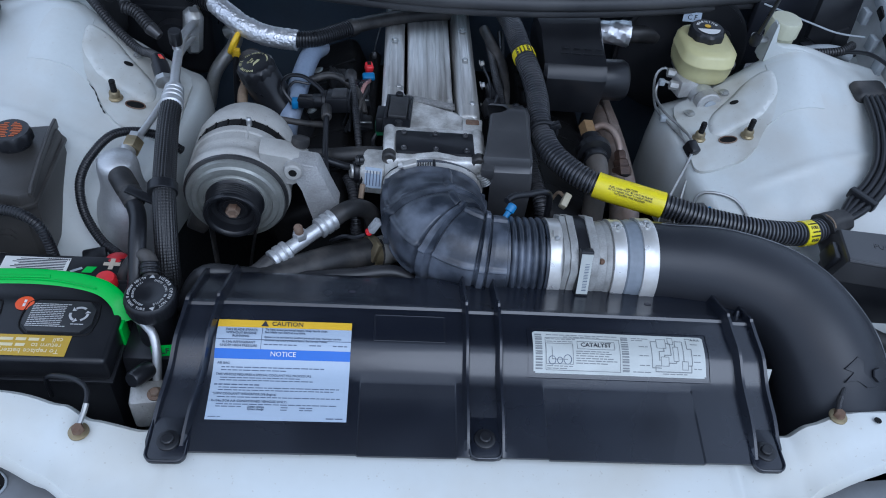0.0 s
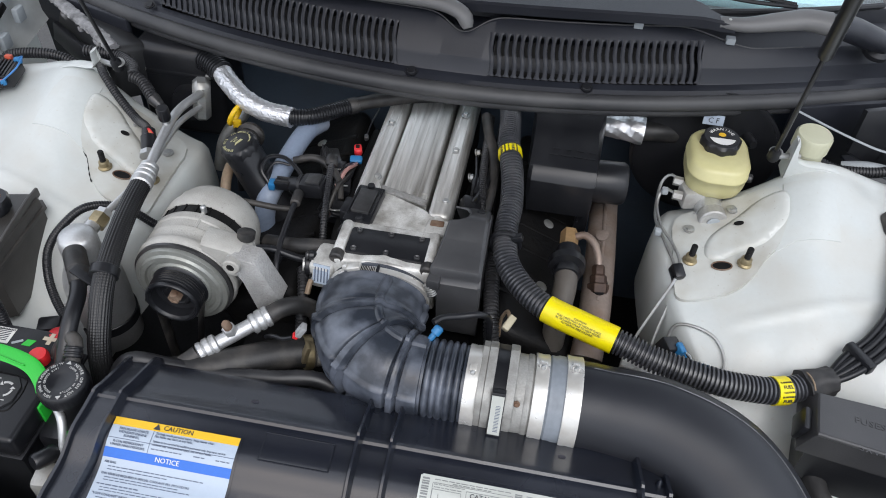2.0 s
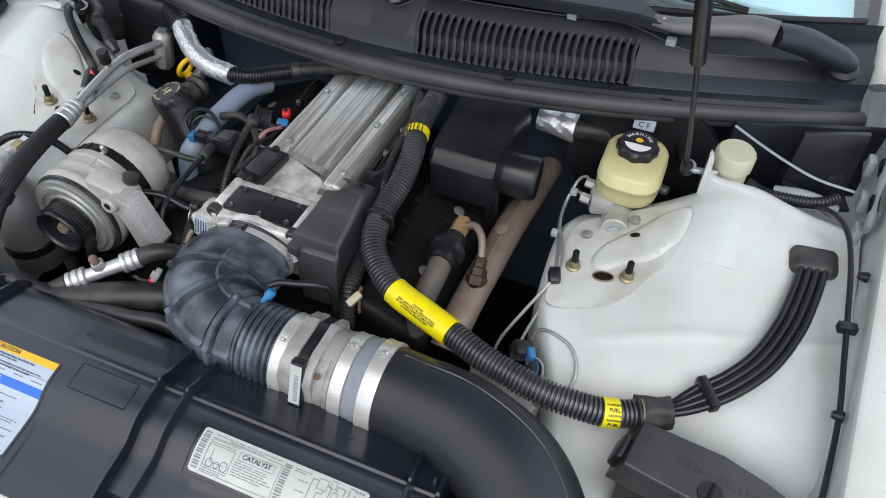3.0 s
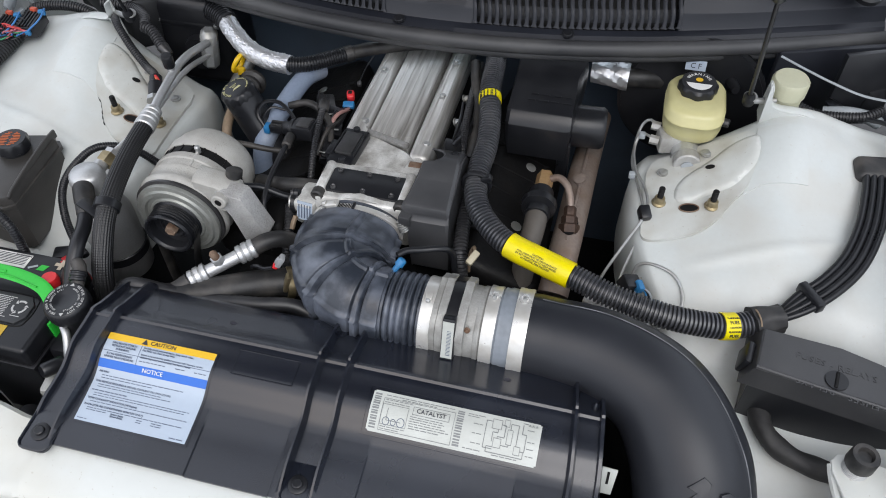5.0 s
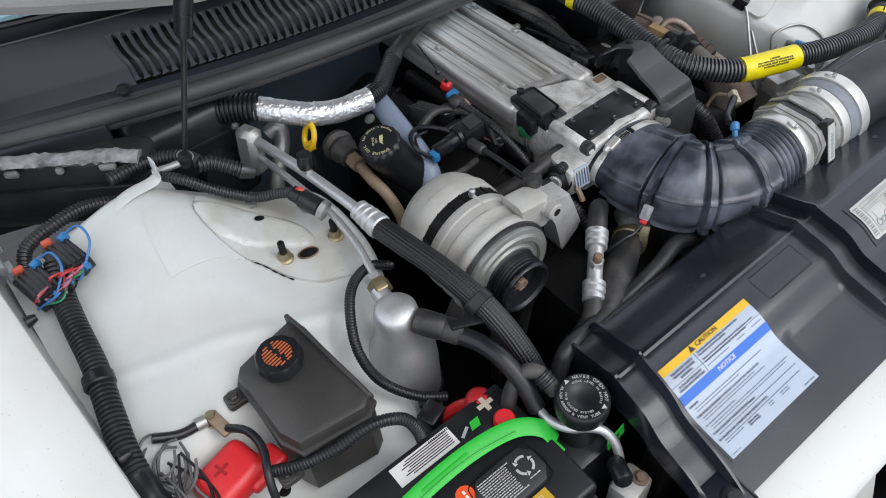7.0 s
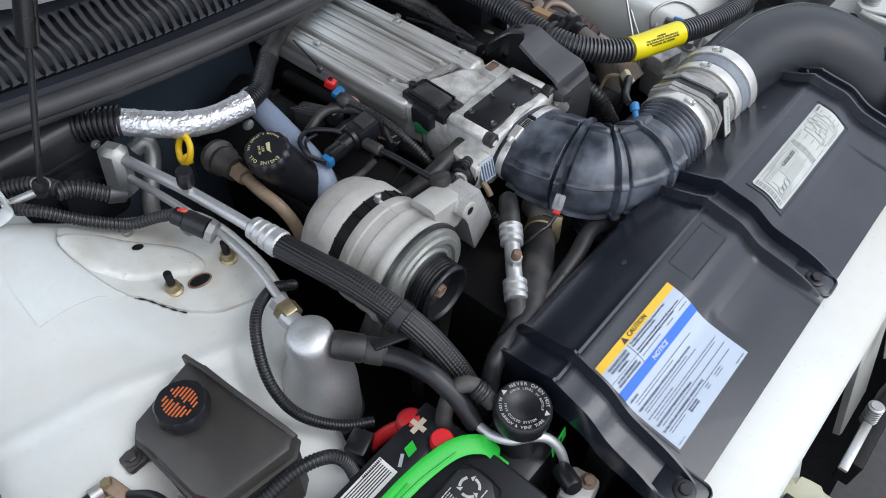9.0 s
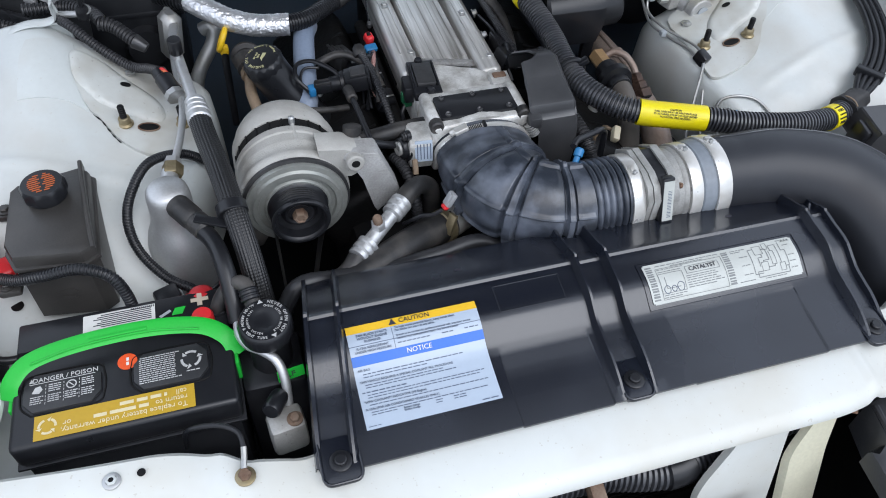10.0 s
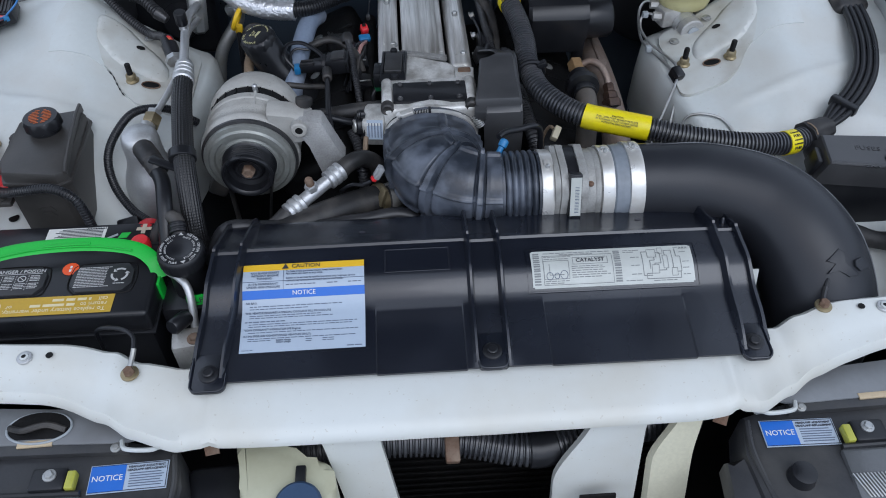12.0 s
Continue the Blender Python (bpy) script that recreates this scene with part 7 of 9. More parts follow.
def coolant_hoses():
    t = thing("heater_return_pipe", (-0.17, 0.29, 0.80), "bright aluminium pipe with a bleed screw and rubber ends", "pipe")
    d = (Vector((-0.150, 0.326, 0.860)) - Vector((-0.222, 0.262, 0.843)))
    a, b = Vector((-0.222, 0.262, 0.843)), Vector((-0.148, 0.328, 0.861))
    part("pipe", sweep([a, (a + b) / 2, b], 0.0098, 16, 12), ALU, t)
    prof = [(0.0105, 0), (0.0140, 0.002), (0.0140, 0.007), (0.0120, 0.009), (0.0145, 0.011), (0.0145, 0.017), (0.0125, 0.019), (0.0145, 0.021), (0.0145, 0.026), (0.011, 0.028)]
    part("crimp", lathe(prof, a, d, 24), ALU, t)
    part("crimp", lathe(prof, b - d.normalized() * 0.026, d, 24), ALU, t)
    v = (a + b) / 2 + Vector((-0.002, -0.002, 0.008))
    part("boss", lathe([(0.0095, 0), (0.0095, 0.009), (0.008, 0.011)], v, (-0.15, -0.2, 1), 6), ALU, t)
    part("bleed_screw", lathe([(0.006, 0), (0.006, 0.010), (0.004, 0.013)], v + Vector((-0.001, -0.002, 0.010)), (-0.15, -0.2, 1), 10), RUST, t, "brown rusty bleed screw")
    part("hose_end", sweep([b, b + d.normalized() * 0.02, (-0.116, 0.356, 0.858), (-0.098, 0.368, 0.835), (-0.095, 0.37, 0.79)], 0.0125, 14, 24), RUBBER2, t)
    part("hose_end", sweep([a, (-0.232, 0.252, 0.838), (-0.25, 0.243, 0.825), (-0.27, 0.235, 0.79)], 0.0125, 14, 16), RUBBER2, t)
    t = thing("radiator_hose", (-0.14, 0.29, 0.79), "thick worn black upper radiator hose with a spring clamp", "hose")
    part("hose", sweep([(-0.26, 0.235, 0.825), (-0.215, 0.248, 0.828), (-0.16, 0.278, 0.826), (-0.115, 0.305, 0.818), (-0.085, 0.318, 0.812)], 0.0215, 22, 30), RUBBER2, t)
    part("spring_clamp", lathe([(0.0225, 0), (0.0240, 0.001), (0.0240, 0.011), (0.0225, 0.012)], (-0.1, 0.3115, 0.815), (0.85, 0.45, -0.2), 24), BRASS, t, "gold spring clamp")
    part("clamp_tang", rbox((0.006, 0.012, 0.03), (-0.090, 0.297, 0.835), (0, 20, 30), 0.001), BRASS, t)
    part("outlet", sweep([(-0.09, 0.316, 0.813), (-0.06, 0.335, 0.808), (-0.04, 0.36, 0.79)], 0.021, 18, 10), CAST_DULL, t)
    t = thing("air_temperature_sensor", (-0.093, 0.298, 0.86), "grey sensor plug with a red lock in the elbow", "sensor")
    grey = mat("grey_sensor_plug", (0.30, 0.31, 0.32), 0.4, dusty=0.4)
    part("plug", rbox((0.020, 0.0125, 0.008), (-0.0925, 0.2985, 0.8800), (0, -58, 14), 0.002), grey, t)
    part("latch", rbox((0.012, 0.005, 0.004), (-0.0945, 0.2950, 0.8850), (0, -58, 14), 0.001), grey, t)
    part("red_lock", rbox((0.005, 0.0095, 0.007), (-0.1000, 0.2952, 0.8712), (0, -58, 14), 0.0015), RED, t)
    part("lead", sweep([(-0.104, 0.294, 0.868), (-0.118, 0.294, 0.862), (-0.130, 0.296, 0.862), (-0.142, 0.303, 0.850), (-0.150, 0.312, 0.836)], 0.0026, 8, 14), BLACK, t)
    t = thing("braided_loom", (-0.2, 0.24, 0.82), "black braided wiring loom along the back of the radiator", "cable")
    part("loom", sweep([(-0.33, 0.218, 0.80), (-0.30, 0.231, 0.848), (-0.25, 0.238, 0.842), (-0.19, 0.244, 0.832), (-0.12, 0.25, 0.835), (-0.06, 0.262, 0.830), (0.0, 0.25, 0.80)], lambda f, a: 0.0105 * (1 + 0.04 * math.cos(12 * a) * math.cos(f * 240)), 24, 200), LOOM, t)


coolant_hoses()


# ---------------------------------------------------------------- left inner wing clutter


def studs(side):
    spots = ((0.482, 0.539), (0.409, 0.543)) if side > 0 else ((-0.480, 0.540), (-0.407, 0.541))
    for x, y in spots:
        z = wing_z(x, y) + 0.6 * wing_dents(x, y) + 0.0058
        t = thing("strut_stud", (x, y, z), "gold zinc plated nut on a dark threaded stud", "fastener", "strut tower studs")
        part("nut", lathe([(0.0105, 0), (0.0107, 0.002), (0.0080, 0.004), (0.0078, 0.011), (0.0066, 0.013)], (x, y, z - 0.001), (0, 0, 1), 20), BRASS, t)
        part("thread", loom([(x, y, z + 0.010), (x, y, z + 0.021), (x, y, z + 0.030)], 0.0046, 0.003, 12, 0.15), GRIME_SHADE, t)
    for x, y, r in ((side * 0.4515, 0.534, 0.0130), (side * 0.475, 0.605, 0.0070)):
        z = wing_z(x, y) + 0.0059 + (0.0048 if abs(x) > 0.46 else 0)
        n = (wing_z(x - 0.01, y) - wing_z(x + 0.01, y)) / 0.02, (wing_z(x, y - 0.01) - wing_z(x, y + 0.01)) / 0.02
        z += 0.6 * wing_dents(x, y) + 0.0008
        h = thing("access_hole", (x, y, z), "dark oval hole pressed in the strut tower", "hole")
        m = Matrix.Translation((x, y, z)) @ Vector((0, 0, 1)).rotation_difference(Vector((n[0], n[1], 1))).to_matrix().to_4x4()
        part("hole", prism(disc(r, 28, 0.55), 0.0010, m), GRIME_SHADE, h)
        if r > 0.01:
            part("rim", sweep([m @ Vector((1.05 * u, 1.05 * v, 0.0006)) for u, v in disc(r, 28, 0.55) + [(r, 0)]], 0.0011, 8, 60), RUST, h, "rusty rim")
    for x, y in ((side * 0.411, 0.607), (side * 0.470, 0.638)):
        z = wing_z(x, y) + 0.6 * wing_dents(x, y) + 0.0058
        solo("body_bolt", hexbolt((x, y, z), (0, 0, 1), 0.006, 0.004), TUBESTEEL, "dull zinc body bolt with a washer", "fastener", "tower body bolts")


studs(-1)
studs(1)


def hood_pivot(side):
    """Pressed ear behind the tower that carries the gas strut."""
    t = thing("strut_mount_ear", (side * 0.55, 0.70, 0.93), "white pressed steel ear behind the strut tower", "bracket", "hood strut mounts")
    tip = 1.002 if side > 0 else 0.990
    out = [(0.684, 0.930), (0.722, 0.930), (0.720, 0.945), (0.712, 0.966), (0.706, tip - 0.014), (0.700, tip - 0.003), (0.693, tip), (0.686, tip - 0.006)]
    if side > 0:
        m = Matrix(((0, 0, 1, 0.5365), (1, 0, 0, 0), (0, 1, 0, 0), (0, 0, 0, 1)))
        part("plate", prism(out, 0.003, m, 0.001), WHITE_IN, t)
    # web across the car with a rolled edge that sweeps down to the tower; the passenger ear leans outwards
    lean = lambda z: 0.36 * max(0, z - 0.955) if side < 0 else 0.0
    edge = [(0.5385, tip - 0.002), (0.5420, tip - 0.010), (0.5435, 0.976), (0.547, 0.9655), (0.560, 0.9600), (0.585, 0.9595), (0.606, 0.955), (0.622, 0.946), (0.634, 0.930)]
    edge = [(x + lean(z), z) for x, z in edge]
    web = [(0.5365, 0.925), (0.5365 + lean(tip), tip - 0.002)] + edge + [(0.634, 0.925)]
    pts = [(side * x, z) for x, z in web]
    part("web", prism(pts if side > 0 else pts[::-1], 0.003, Matrix(((1, 0, 0, 0), (0, 0, -1, 0.687 if side > 0 else 0.702), (0, 1, 0, 0), (0, 0, 0, 1))), 0.0008), WHITE_IN, t)
    part("rolled_edge", sweep([(side * (0.5375 + lean(tip)), 0.694, tip - 0.001)] + [(side * x, 0.694, z) for x, z in edge], 0.0020, 10, 60, wide=lambda f: 4.0 if side > 0 else 5.2), WHITE_IN, t)
    part("flange", sheet(lambda u, v: (side * (0.545 + 0.07 * u), 0.690 + 0.014 * v, 0.9595 - 0.016 * u * u - 0.010 * v), steps(0, 1, 9), steps(0, 1, 4), 0.003), WHITE_IN, t)


hood_pivot(-1)
hood_pivot(1)


def gas_strut(side):
    t = thing("gas_strut", (side * 0.51, 0.69, 0.96), "thin black gas strut that props the raised hood", "gas strut", "hood struts")
    a, b = Vector((side * 0.513, 0.690, 0.972)), Vector((side * 0.487, 0.595, 1.185))
    d = b - a
    part("rod", sweep([a, a + d * 0.5, b], 0.0032, 12, 6), BLACK, t)
    part("cylinder", lathe([(0.0070, 0), (0.0090, 0.003), (0.0090, 0.78), (0.007, 0.783)], b, d, 24), BLACK, t)
    part("socket", lathe([(0.0085, 0), (0.0095, 0.003), (0.0085, 0.018), (0.0045, 0.024)], a - d.normalized() * 0.012, d, 12), BLACK, t)
    part("wire_clip", lathe([(0.0095, 0.012), (0.0103, 0.0125), (0.0103, 0.0140), (0.0095, 0.0145)], a - d.normalized() * 0.012, d + Vector((0.03, 0.05, 0)), 16), TUBESTEEL, t, "thin wire clip")
    part("ball_stud", sweep([a + Vector((0, 0, -0.004)), a + Vector((side * 0.018, 0.006, -0.006)), a + Vector((side * 0.040, 0.014, -0.008))], 0.0048, 10, 8), TUBESTEEL, t)


gas_strut(-1)
gas_strut(1)


def wing_harness():
    t = thing("wing_harness", (-0.73, 0.45, 0.85), "thick black corrugated loom along the inner wing", "cable")
    part("loom", loom([(-0.700, 0.66, 0.95), (-0.712, 0.630, 0.937), (-0.719, 0.58, 0.928), (-0.724, 0.517, 0.920), (-0.734, 0.46, 0.912), (-0.742, 0.404, 0.902), (-0.742, 0.35, 0.885), (-0.735, 0.30, 0.865), (-0.722, 0.25, 0.845), (-0.715, 0.20, 0.81), (-0.71, 0.15, 0.76)], 0.0140, 0.0055, 18), LOOM, t)
    part("tape", sweep([(-0.744, 0.385, 0.897), (-0.741, 0.34, 0.881), (-0.733, 0.295, 0.863), (-0.722, 0.25, 0.845), (-0.716, 0.21, 0.815)], lambda f, a: 0.0152 + 0.0008 * math.sin(40 * f + 2 * a), 18, 30), BLACK, t)
    part("strap_clip", lathe([(0.0152, 0), (0.0168, 0.002), (0.0168, 0.014), (0.0152, 0.016)], (-0.7265, 0.508, 0.919), (-0.15, -0.95, -0.12), 24), BLACK, t)
    part("white_tape", sweep([(-0.7295, 0.282, 0.8575), (-0.7265, 0.272, 0.8535), (-0.7235, 0.262, 0.8495)], lambda f, q: 0.0192 + 0.0006 * math.sin(2 * q + 6 * f), 24, 8), LABEL2, t, "off-white tape band")
    part("tape_flag", sweep([(-0.712, 0.271, 0.866), (-0.700, 0.266, 0.862), (-0.690, 0.258, 0.856)], 0.0008, 8, 10, wide=lambda f: 9.0, up=(0, 1, 0.2)), LABEL2, t, "loose end of the tape")
    part("taped_end", sweep([(-0.7225, 0.256, 0.846), (-0.716, 0.235, 0.834), (-0.708, 0.21, 0.812), (-0.70, 0.18, 0.78)], lambda f, q: 0.0175 + 0.010 * f + 0.0009 * math.sin(31 * f + q), 20, 30), BLACK, t)
    t = thing("wing_loom", (-0.62, 0.70, 0.92), "black loom running to the firewall", "cable")
    part("loom", loom([(-0.735, 0.69, 0.93), (-0.72, 0.71, 0.945), (-0.68, 0.72, 0.95), (-0.64, 0.728, 0.945), (-0.60, 0.725, 0.93)], 0.0088, 0.0045, 14), LOOM, t)
    part("loom", loom([(-0.60, 0.74, 0.955), (-0.545, 0.745, 0.95), (-0.51, 0.725, 0.95), (-0.495, 0.70, 0.948)], 0.0095, 0.005, 14), LOOM, t)


wing_harness()


def connectors():
    rnd = random.Random(9)
    blue_w = mat("blue_wire", (0.04, 0.17, 0.42), 0.4)
    red_w = mat("red_wire", (0.5, 0.04, 0.04), 0.4)
    green_w = mat("green_wire", (0.03, 0.22, 0.1), 0.4)
    pink_w = mat("pink_wire", (0.5, 0.16, 0.2), 0.4)
    for (x, y, z) in ((-0.688, 0.655, 0.948), (-0.728, 0.640, 0.945)):
        t = thing("bulkhead_connector", (x, y, z - 0.02), "grey ribbed connector with blue clips and coloured wires", "connector", "wing connectors")
        part("body", rbox((0.034, 0.052, 0.022), (x, y, z), (0, -6, 12), 0.003), BLACK, t)
        for k in range(5):
            part("rib", rbox((0.003, 0.046, 0.003), (x - 0.012 + 0.006 * k, y, z + 0.0118), (0, -6, 12), 0), BLACK, t)
        part("blue_clip", rbox((0.012, 0.009, 0.010), (x + 0.008, y + 0.024, z + 0.012), (0, 0, 30), 0.002), BLUE, t, "bright blue clip")
        part("blue_clip", rbox((0.009, 0.009, 0.009), (x + 0.012, y - 0.028, z + 0.004), (0, 0, 30), 0.002), BLUE, t, "bright blue clip")
        part("red_clip", rbox((0.012, 0.008, 0.010), (x - 0.010, y + 0.028, z + 0.012), bev=0.002), mat("orange_red_plastic", (0.5, 0.09, 0.05), 0.4), t, "orange red clip")
        part("tie", sweep([(x + 0.008, y + 0.026, z + 0.014), (x + 0.028, y + 0.012, z + 0.028), (x + 0.030, y - 0.012, z + 0.022), (x + 0.013, y - 0.028, z + 0.008)], 0.0015, 8, 22), blue_w, t)
        for k in range(16):
            a = Vector((x - 0.014 + 0.0019 * k, y - 0.026, z + rnd.uniform(-0.004, 0.010)))
            e = Vector((-0.708, 0.632, 0.945)) + Vector((rnd.uniform(-0.01, 0.01), 0, rnd.uniform(-0.006, 0.006)))
            mid = (a + e) / 2 + Vector((rnd.uniform(-0.014, 0.014), -0.012 + rnd.uniform(-0.008, 0.008), rnd.uniform(0.0, 0.020)))
            part("wire", sweep([a, mid, e], 0.0014, 6, 12), (blue_w, red_w, BLACK, pink_w, green_w, pink_w)[k % 6], t)


connectors()


def jump_terminal():
    t = thing("positive_terminal_cover", (-0.675, 0.345, 0.84), "red plastic positive terminal cover with a plus mark", "terminal cover")
    part("cover", rbox((0.072, 0.056, 0.034), (-0.672, 0.345, 0.862), (4, 0, 14), 0.011, 4, taper=0.9), RED, t)
    part("lip", rbox((0.050, 0.030, 0.016), (-0.640, 0.335, 0.855), (4, 0, 14), 0.006, 3), RED, t)
    b = bmesh.new()
    m = Matrix.Translation((-0.676, 0.348, 0.8792)) @ pose(0, 0, 0, 4, 0, 14)
    bar(b, -0.009, -0.0016, 0.009, 0.0016, m, 0.0008)
    bar(b, -0.0016, -0.008, 0.0016, 0.008, m, 0.001)
    part("plus_mark", b, mat("dark_red_moulding", (0.3, 0.01, 0.012), 0.4), t)
    part("cable", loom([(-0.640, 0.328, 0.855), (-0.61, 0.305, 0.868), (-0.575, 0.288, 0.884), (-0.535, 0.282, 0.892), (-0.505, 0.272, 0.885), (-0.492, 0.264, 0.860), (-0.488, 0.256, 0.81)], 0.0070, 0.0038, 14, 0.12), BLACK, t)
    t = thing("ground_cable", (-0.66, 0.40, 0.80), "brown ground lug with black cables on the inner wing", "cable")
    z = wing_z(-0.655, 0.405)
    part("stud", hexbolt((-0.655, 0.408, z + 0.004), (0, 0, 1), 0.006, 0.016), BRASS, t)
    part("lug", rbox((0.014, 0.034, 0.007), (-0.652, 0.396, z + 0.012), (8, 0, 10), 0.003), TAN, t)
    part("cable", sweep([(-0.648, 0.385, z + 0.013), (-0.634, 0.362, z + 0.022), (-0.632, 0.335, z + 0.02), (-0.645, 0.30, z + 0.012), (-0.655, 0.27, 0.80)], 0.0045, 10, 26), BLACK, t)
    part("cable", sweep([(-0.662, 0.41, z + 0.010), (-0.69, 0.412, z + 0.012), (-0.715, 0.42, 0.89)], 0.0055, 10, 16), BLACK, t)
    part("lug", sweep([(-0.661, 0.41, z + 0.010), (-0.672, 0.411, z + 0.011)], 0.007, 10, 4), TUBESTEEL, t, "bare metal cable lug")
    t = thing("wire_bundle", (-0.715, 0.32, 0.86), "loose coil of thin grey wires with red tips", "cable")
    rnd = random.Random(5)
    grey_w = mat("grey_wire", (0.12, 0.12, 0.12), 0.45)
    for k in range(7):
        c = Vector((-0.716 + rnd.uniform(-0.008, 0.008), 0.388 + rnd.uniform(-0.012, 0.012), 0.872 + 0.003 * k))
        r, q = rnd.uniform(0.016, 0.028), rnd.uniform(-0.5, 0.5)
        pts = [c + Vector((r * 0.8 * math.cos(radians(a)), r * 1.2 * math.sin(radians(a)), q * r * math.cos(radians(a)))) for a in range(rnd.randrange(40, 90), rnd.randrange(340, 420), 32)]
        part("wire", sweep(pts, 0.0016, 6, 30), grey_w, t)
    for k in range(7):
        x = -0.716 + rnd.uniform(-0.012, 0.014)
        pts = [(x + rnd.uniform(-0.012, 0.012), 0.385, 0.880 + rnd.uniform(0, 0.012)), (x + rnd.uniform(-0.008, 0.014), 0.345, 0.884 + rnd.uniform(-0.006, 0.01)), (x + rnd.uniform(-0.004, 0.012), 0.310, 0.880 + rnd.uniform(-0.004, 0.006)), (-0.714 + 0.002 * k, 0.272, 0.872)]
        part("wire", sweep(pts, 0.0016, 6, 24), grey_w if k % 3 else BLACK, t)
    for k in range(3):
        part("red_tip", sweep([(-0.712 + 0.004 * k, 0.274, 0.8735), (-0.712 + 0.004 * k, 0.264, 0.868)], 0.0026, 8, 4), RED, t)


jump_terminal()


def filler_neck():
    t = thing("coolant_bottle_neck", (-0.66, 0.24, 0.74), "black filler neck with a white lettered cap", "cap")
    ax = Vector((0, -0.0875, 1))
    cap = part("cap", lathe([(0.021, -0.012), (0.0240, -0.010), (0.0248, 0.004), (0.0228, 0.008), (0.001, 0.0085)], (-0.675, 0.256, 0.858), ax, 36), BLACK, t)
    m = Matrix.Translation(Vector((-0.675, 0.256, 0.858)) + ax.normalized() * 0.0090) @ pose(0, 0, 0, 5, 0, 0)
    part("letters", ring_letters("ENGINE COOLANT ONLY", 0.0058, 0.0175, m, 200, 14.5), WHITEINK, cap)
    part("collar", lathe([(0.022, -0.020), (0.0262, -0.018), (0.0262, -0.014), (0.022, -0.012)], (-0.675, 0.256, 0.858), ax, 36), CAPGREY, t, "grey plastic collar")
    part("neck", sweep([(-0.675, 0.256, 0.85), (-0.670, 0.254, 0.80), (-0.655, 0.245, 0.74), (-0.63, 0.22, 0.68)], 0.0205, 24, 14), BLACK, t)
    part("overflow_hose", sweep([(-0.665, 0.258, 0.80), (-0.64, 0.25, 0.795), (-0.615, 0.255, 0.79), (-0.60, 0.265, 0.78)], 0.005, 10, 14), BLACK, t)
    z = wing_z(-0.633, 0.329)
    solo("body_hole", lathe([(0.0075, 0), (0.0075, 0.001), (0.006, 0.0012)], (-0.633, 0.329, z + 0.0015), (0, -0.1, 1), 18), GRIME_SHADE, "small dark hole in the inner wing", "hole")


filler_neck()


def corner_bracket():
    t = thing("corner_bracket", (-0.69, 0.15, 0.78), "white pressed steel corner bracket with punched holes", "bracket")
    out = [(-0.752, 0.165), (-0.735, 0.192), (-0.70, 0.206), (-0.655, 0.206), (-0.634, 0.192), (-0.630, 0.165), (-0.640, 0.12), (-0.648, 0.08), (-0.74, 0.07), (-0.757, 0.10)]
    part("plate", prism(out, 0.004, pose(0, 0, 0.838), 0.0015), WHITE, t)
    part("flange", sweep([(-0.634, 0.192, 0.836), (-0.630, 0.165, 0.830), (-0.645, 0.09, 0.82)], 0.006, 8, 12), WHITE, t)
    for x, y, r in ((-0.664, 0.186, 0.010), (-0.712, 0.112, 0.008), (-0.742, 0.158, 0.0065), (-0.735, 0.125, 0.002), (-0.708, 0.192, 0.005)):
        part("hole", prism(disc(r, 18, 0.9), 0.0006, pose(x, y, 0.8422)), GRIME_SHADE, t, "dark punched hole")


corner_bracket()


def hood_stop():
    t = thing("hood_stop_bracket", (0.69, 0.17, 0.78), "white pressed bracket with an adjustable black rubber hood stop", "bracket")
    out = [(0.634, 0.176), (0.634, 0.190), (0.642, 0.200), (0.660, 0.203), (0.70, 0.192), (0.745, 0.180), (0.757, 0.10), (0.74, 0.07), (0.665, 0.08), (0.650, 0.13)]
    part("plate", prism(out, 0.004, pose(0, 0, 0.838), 0.0015), WHITE, t)
    part("flange", sweep([(0.637, 0.188, 0.836), (0.640, 0.165, 0.830), (0.657, 0.09, 0.82)], 0.006, 8, 12), WHITE, t)
    part("thread", loom([(0.659, 0.184, 0.840), (0.659, 0.184, 0.848), (0.659, 0.184, 0.856)], 0.0150, 0.003, 20, 0.12), ALU, t, "bare threaded stem")
    part("rubber_stop", lathe([(0.0155, 0), (0.0165, 0.002), (0.0160, 0.020), (0.0145, 0.023), (0.0095, 0.023), (0.0080, 0.017), (0.001, 0.017)], (0.659, 0.184, 0.855), (0, 0, 1), 32), RUBBER2, t, "black rubber cup")


hood_stop()


SCUFFED = mat("scuffed_grey_rim", (0.28, 0.28, 0.285), 0.6, vary=0.3, scale=200, big=60, bump=0.5, dust=(0.07, 0.07, 0.072), dusty=0.8)


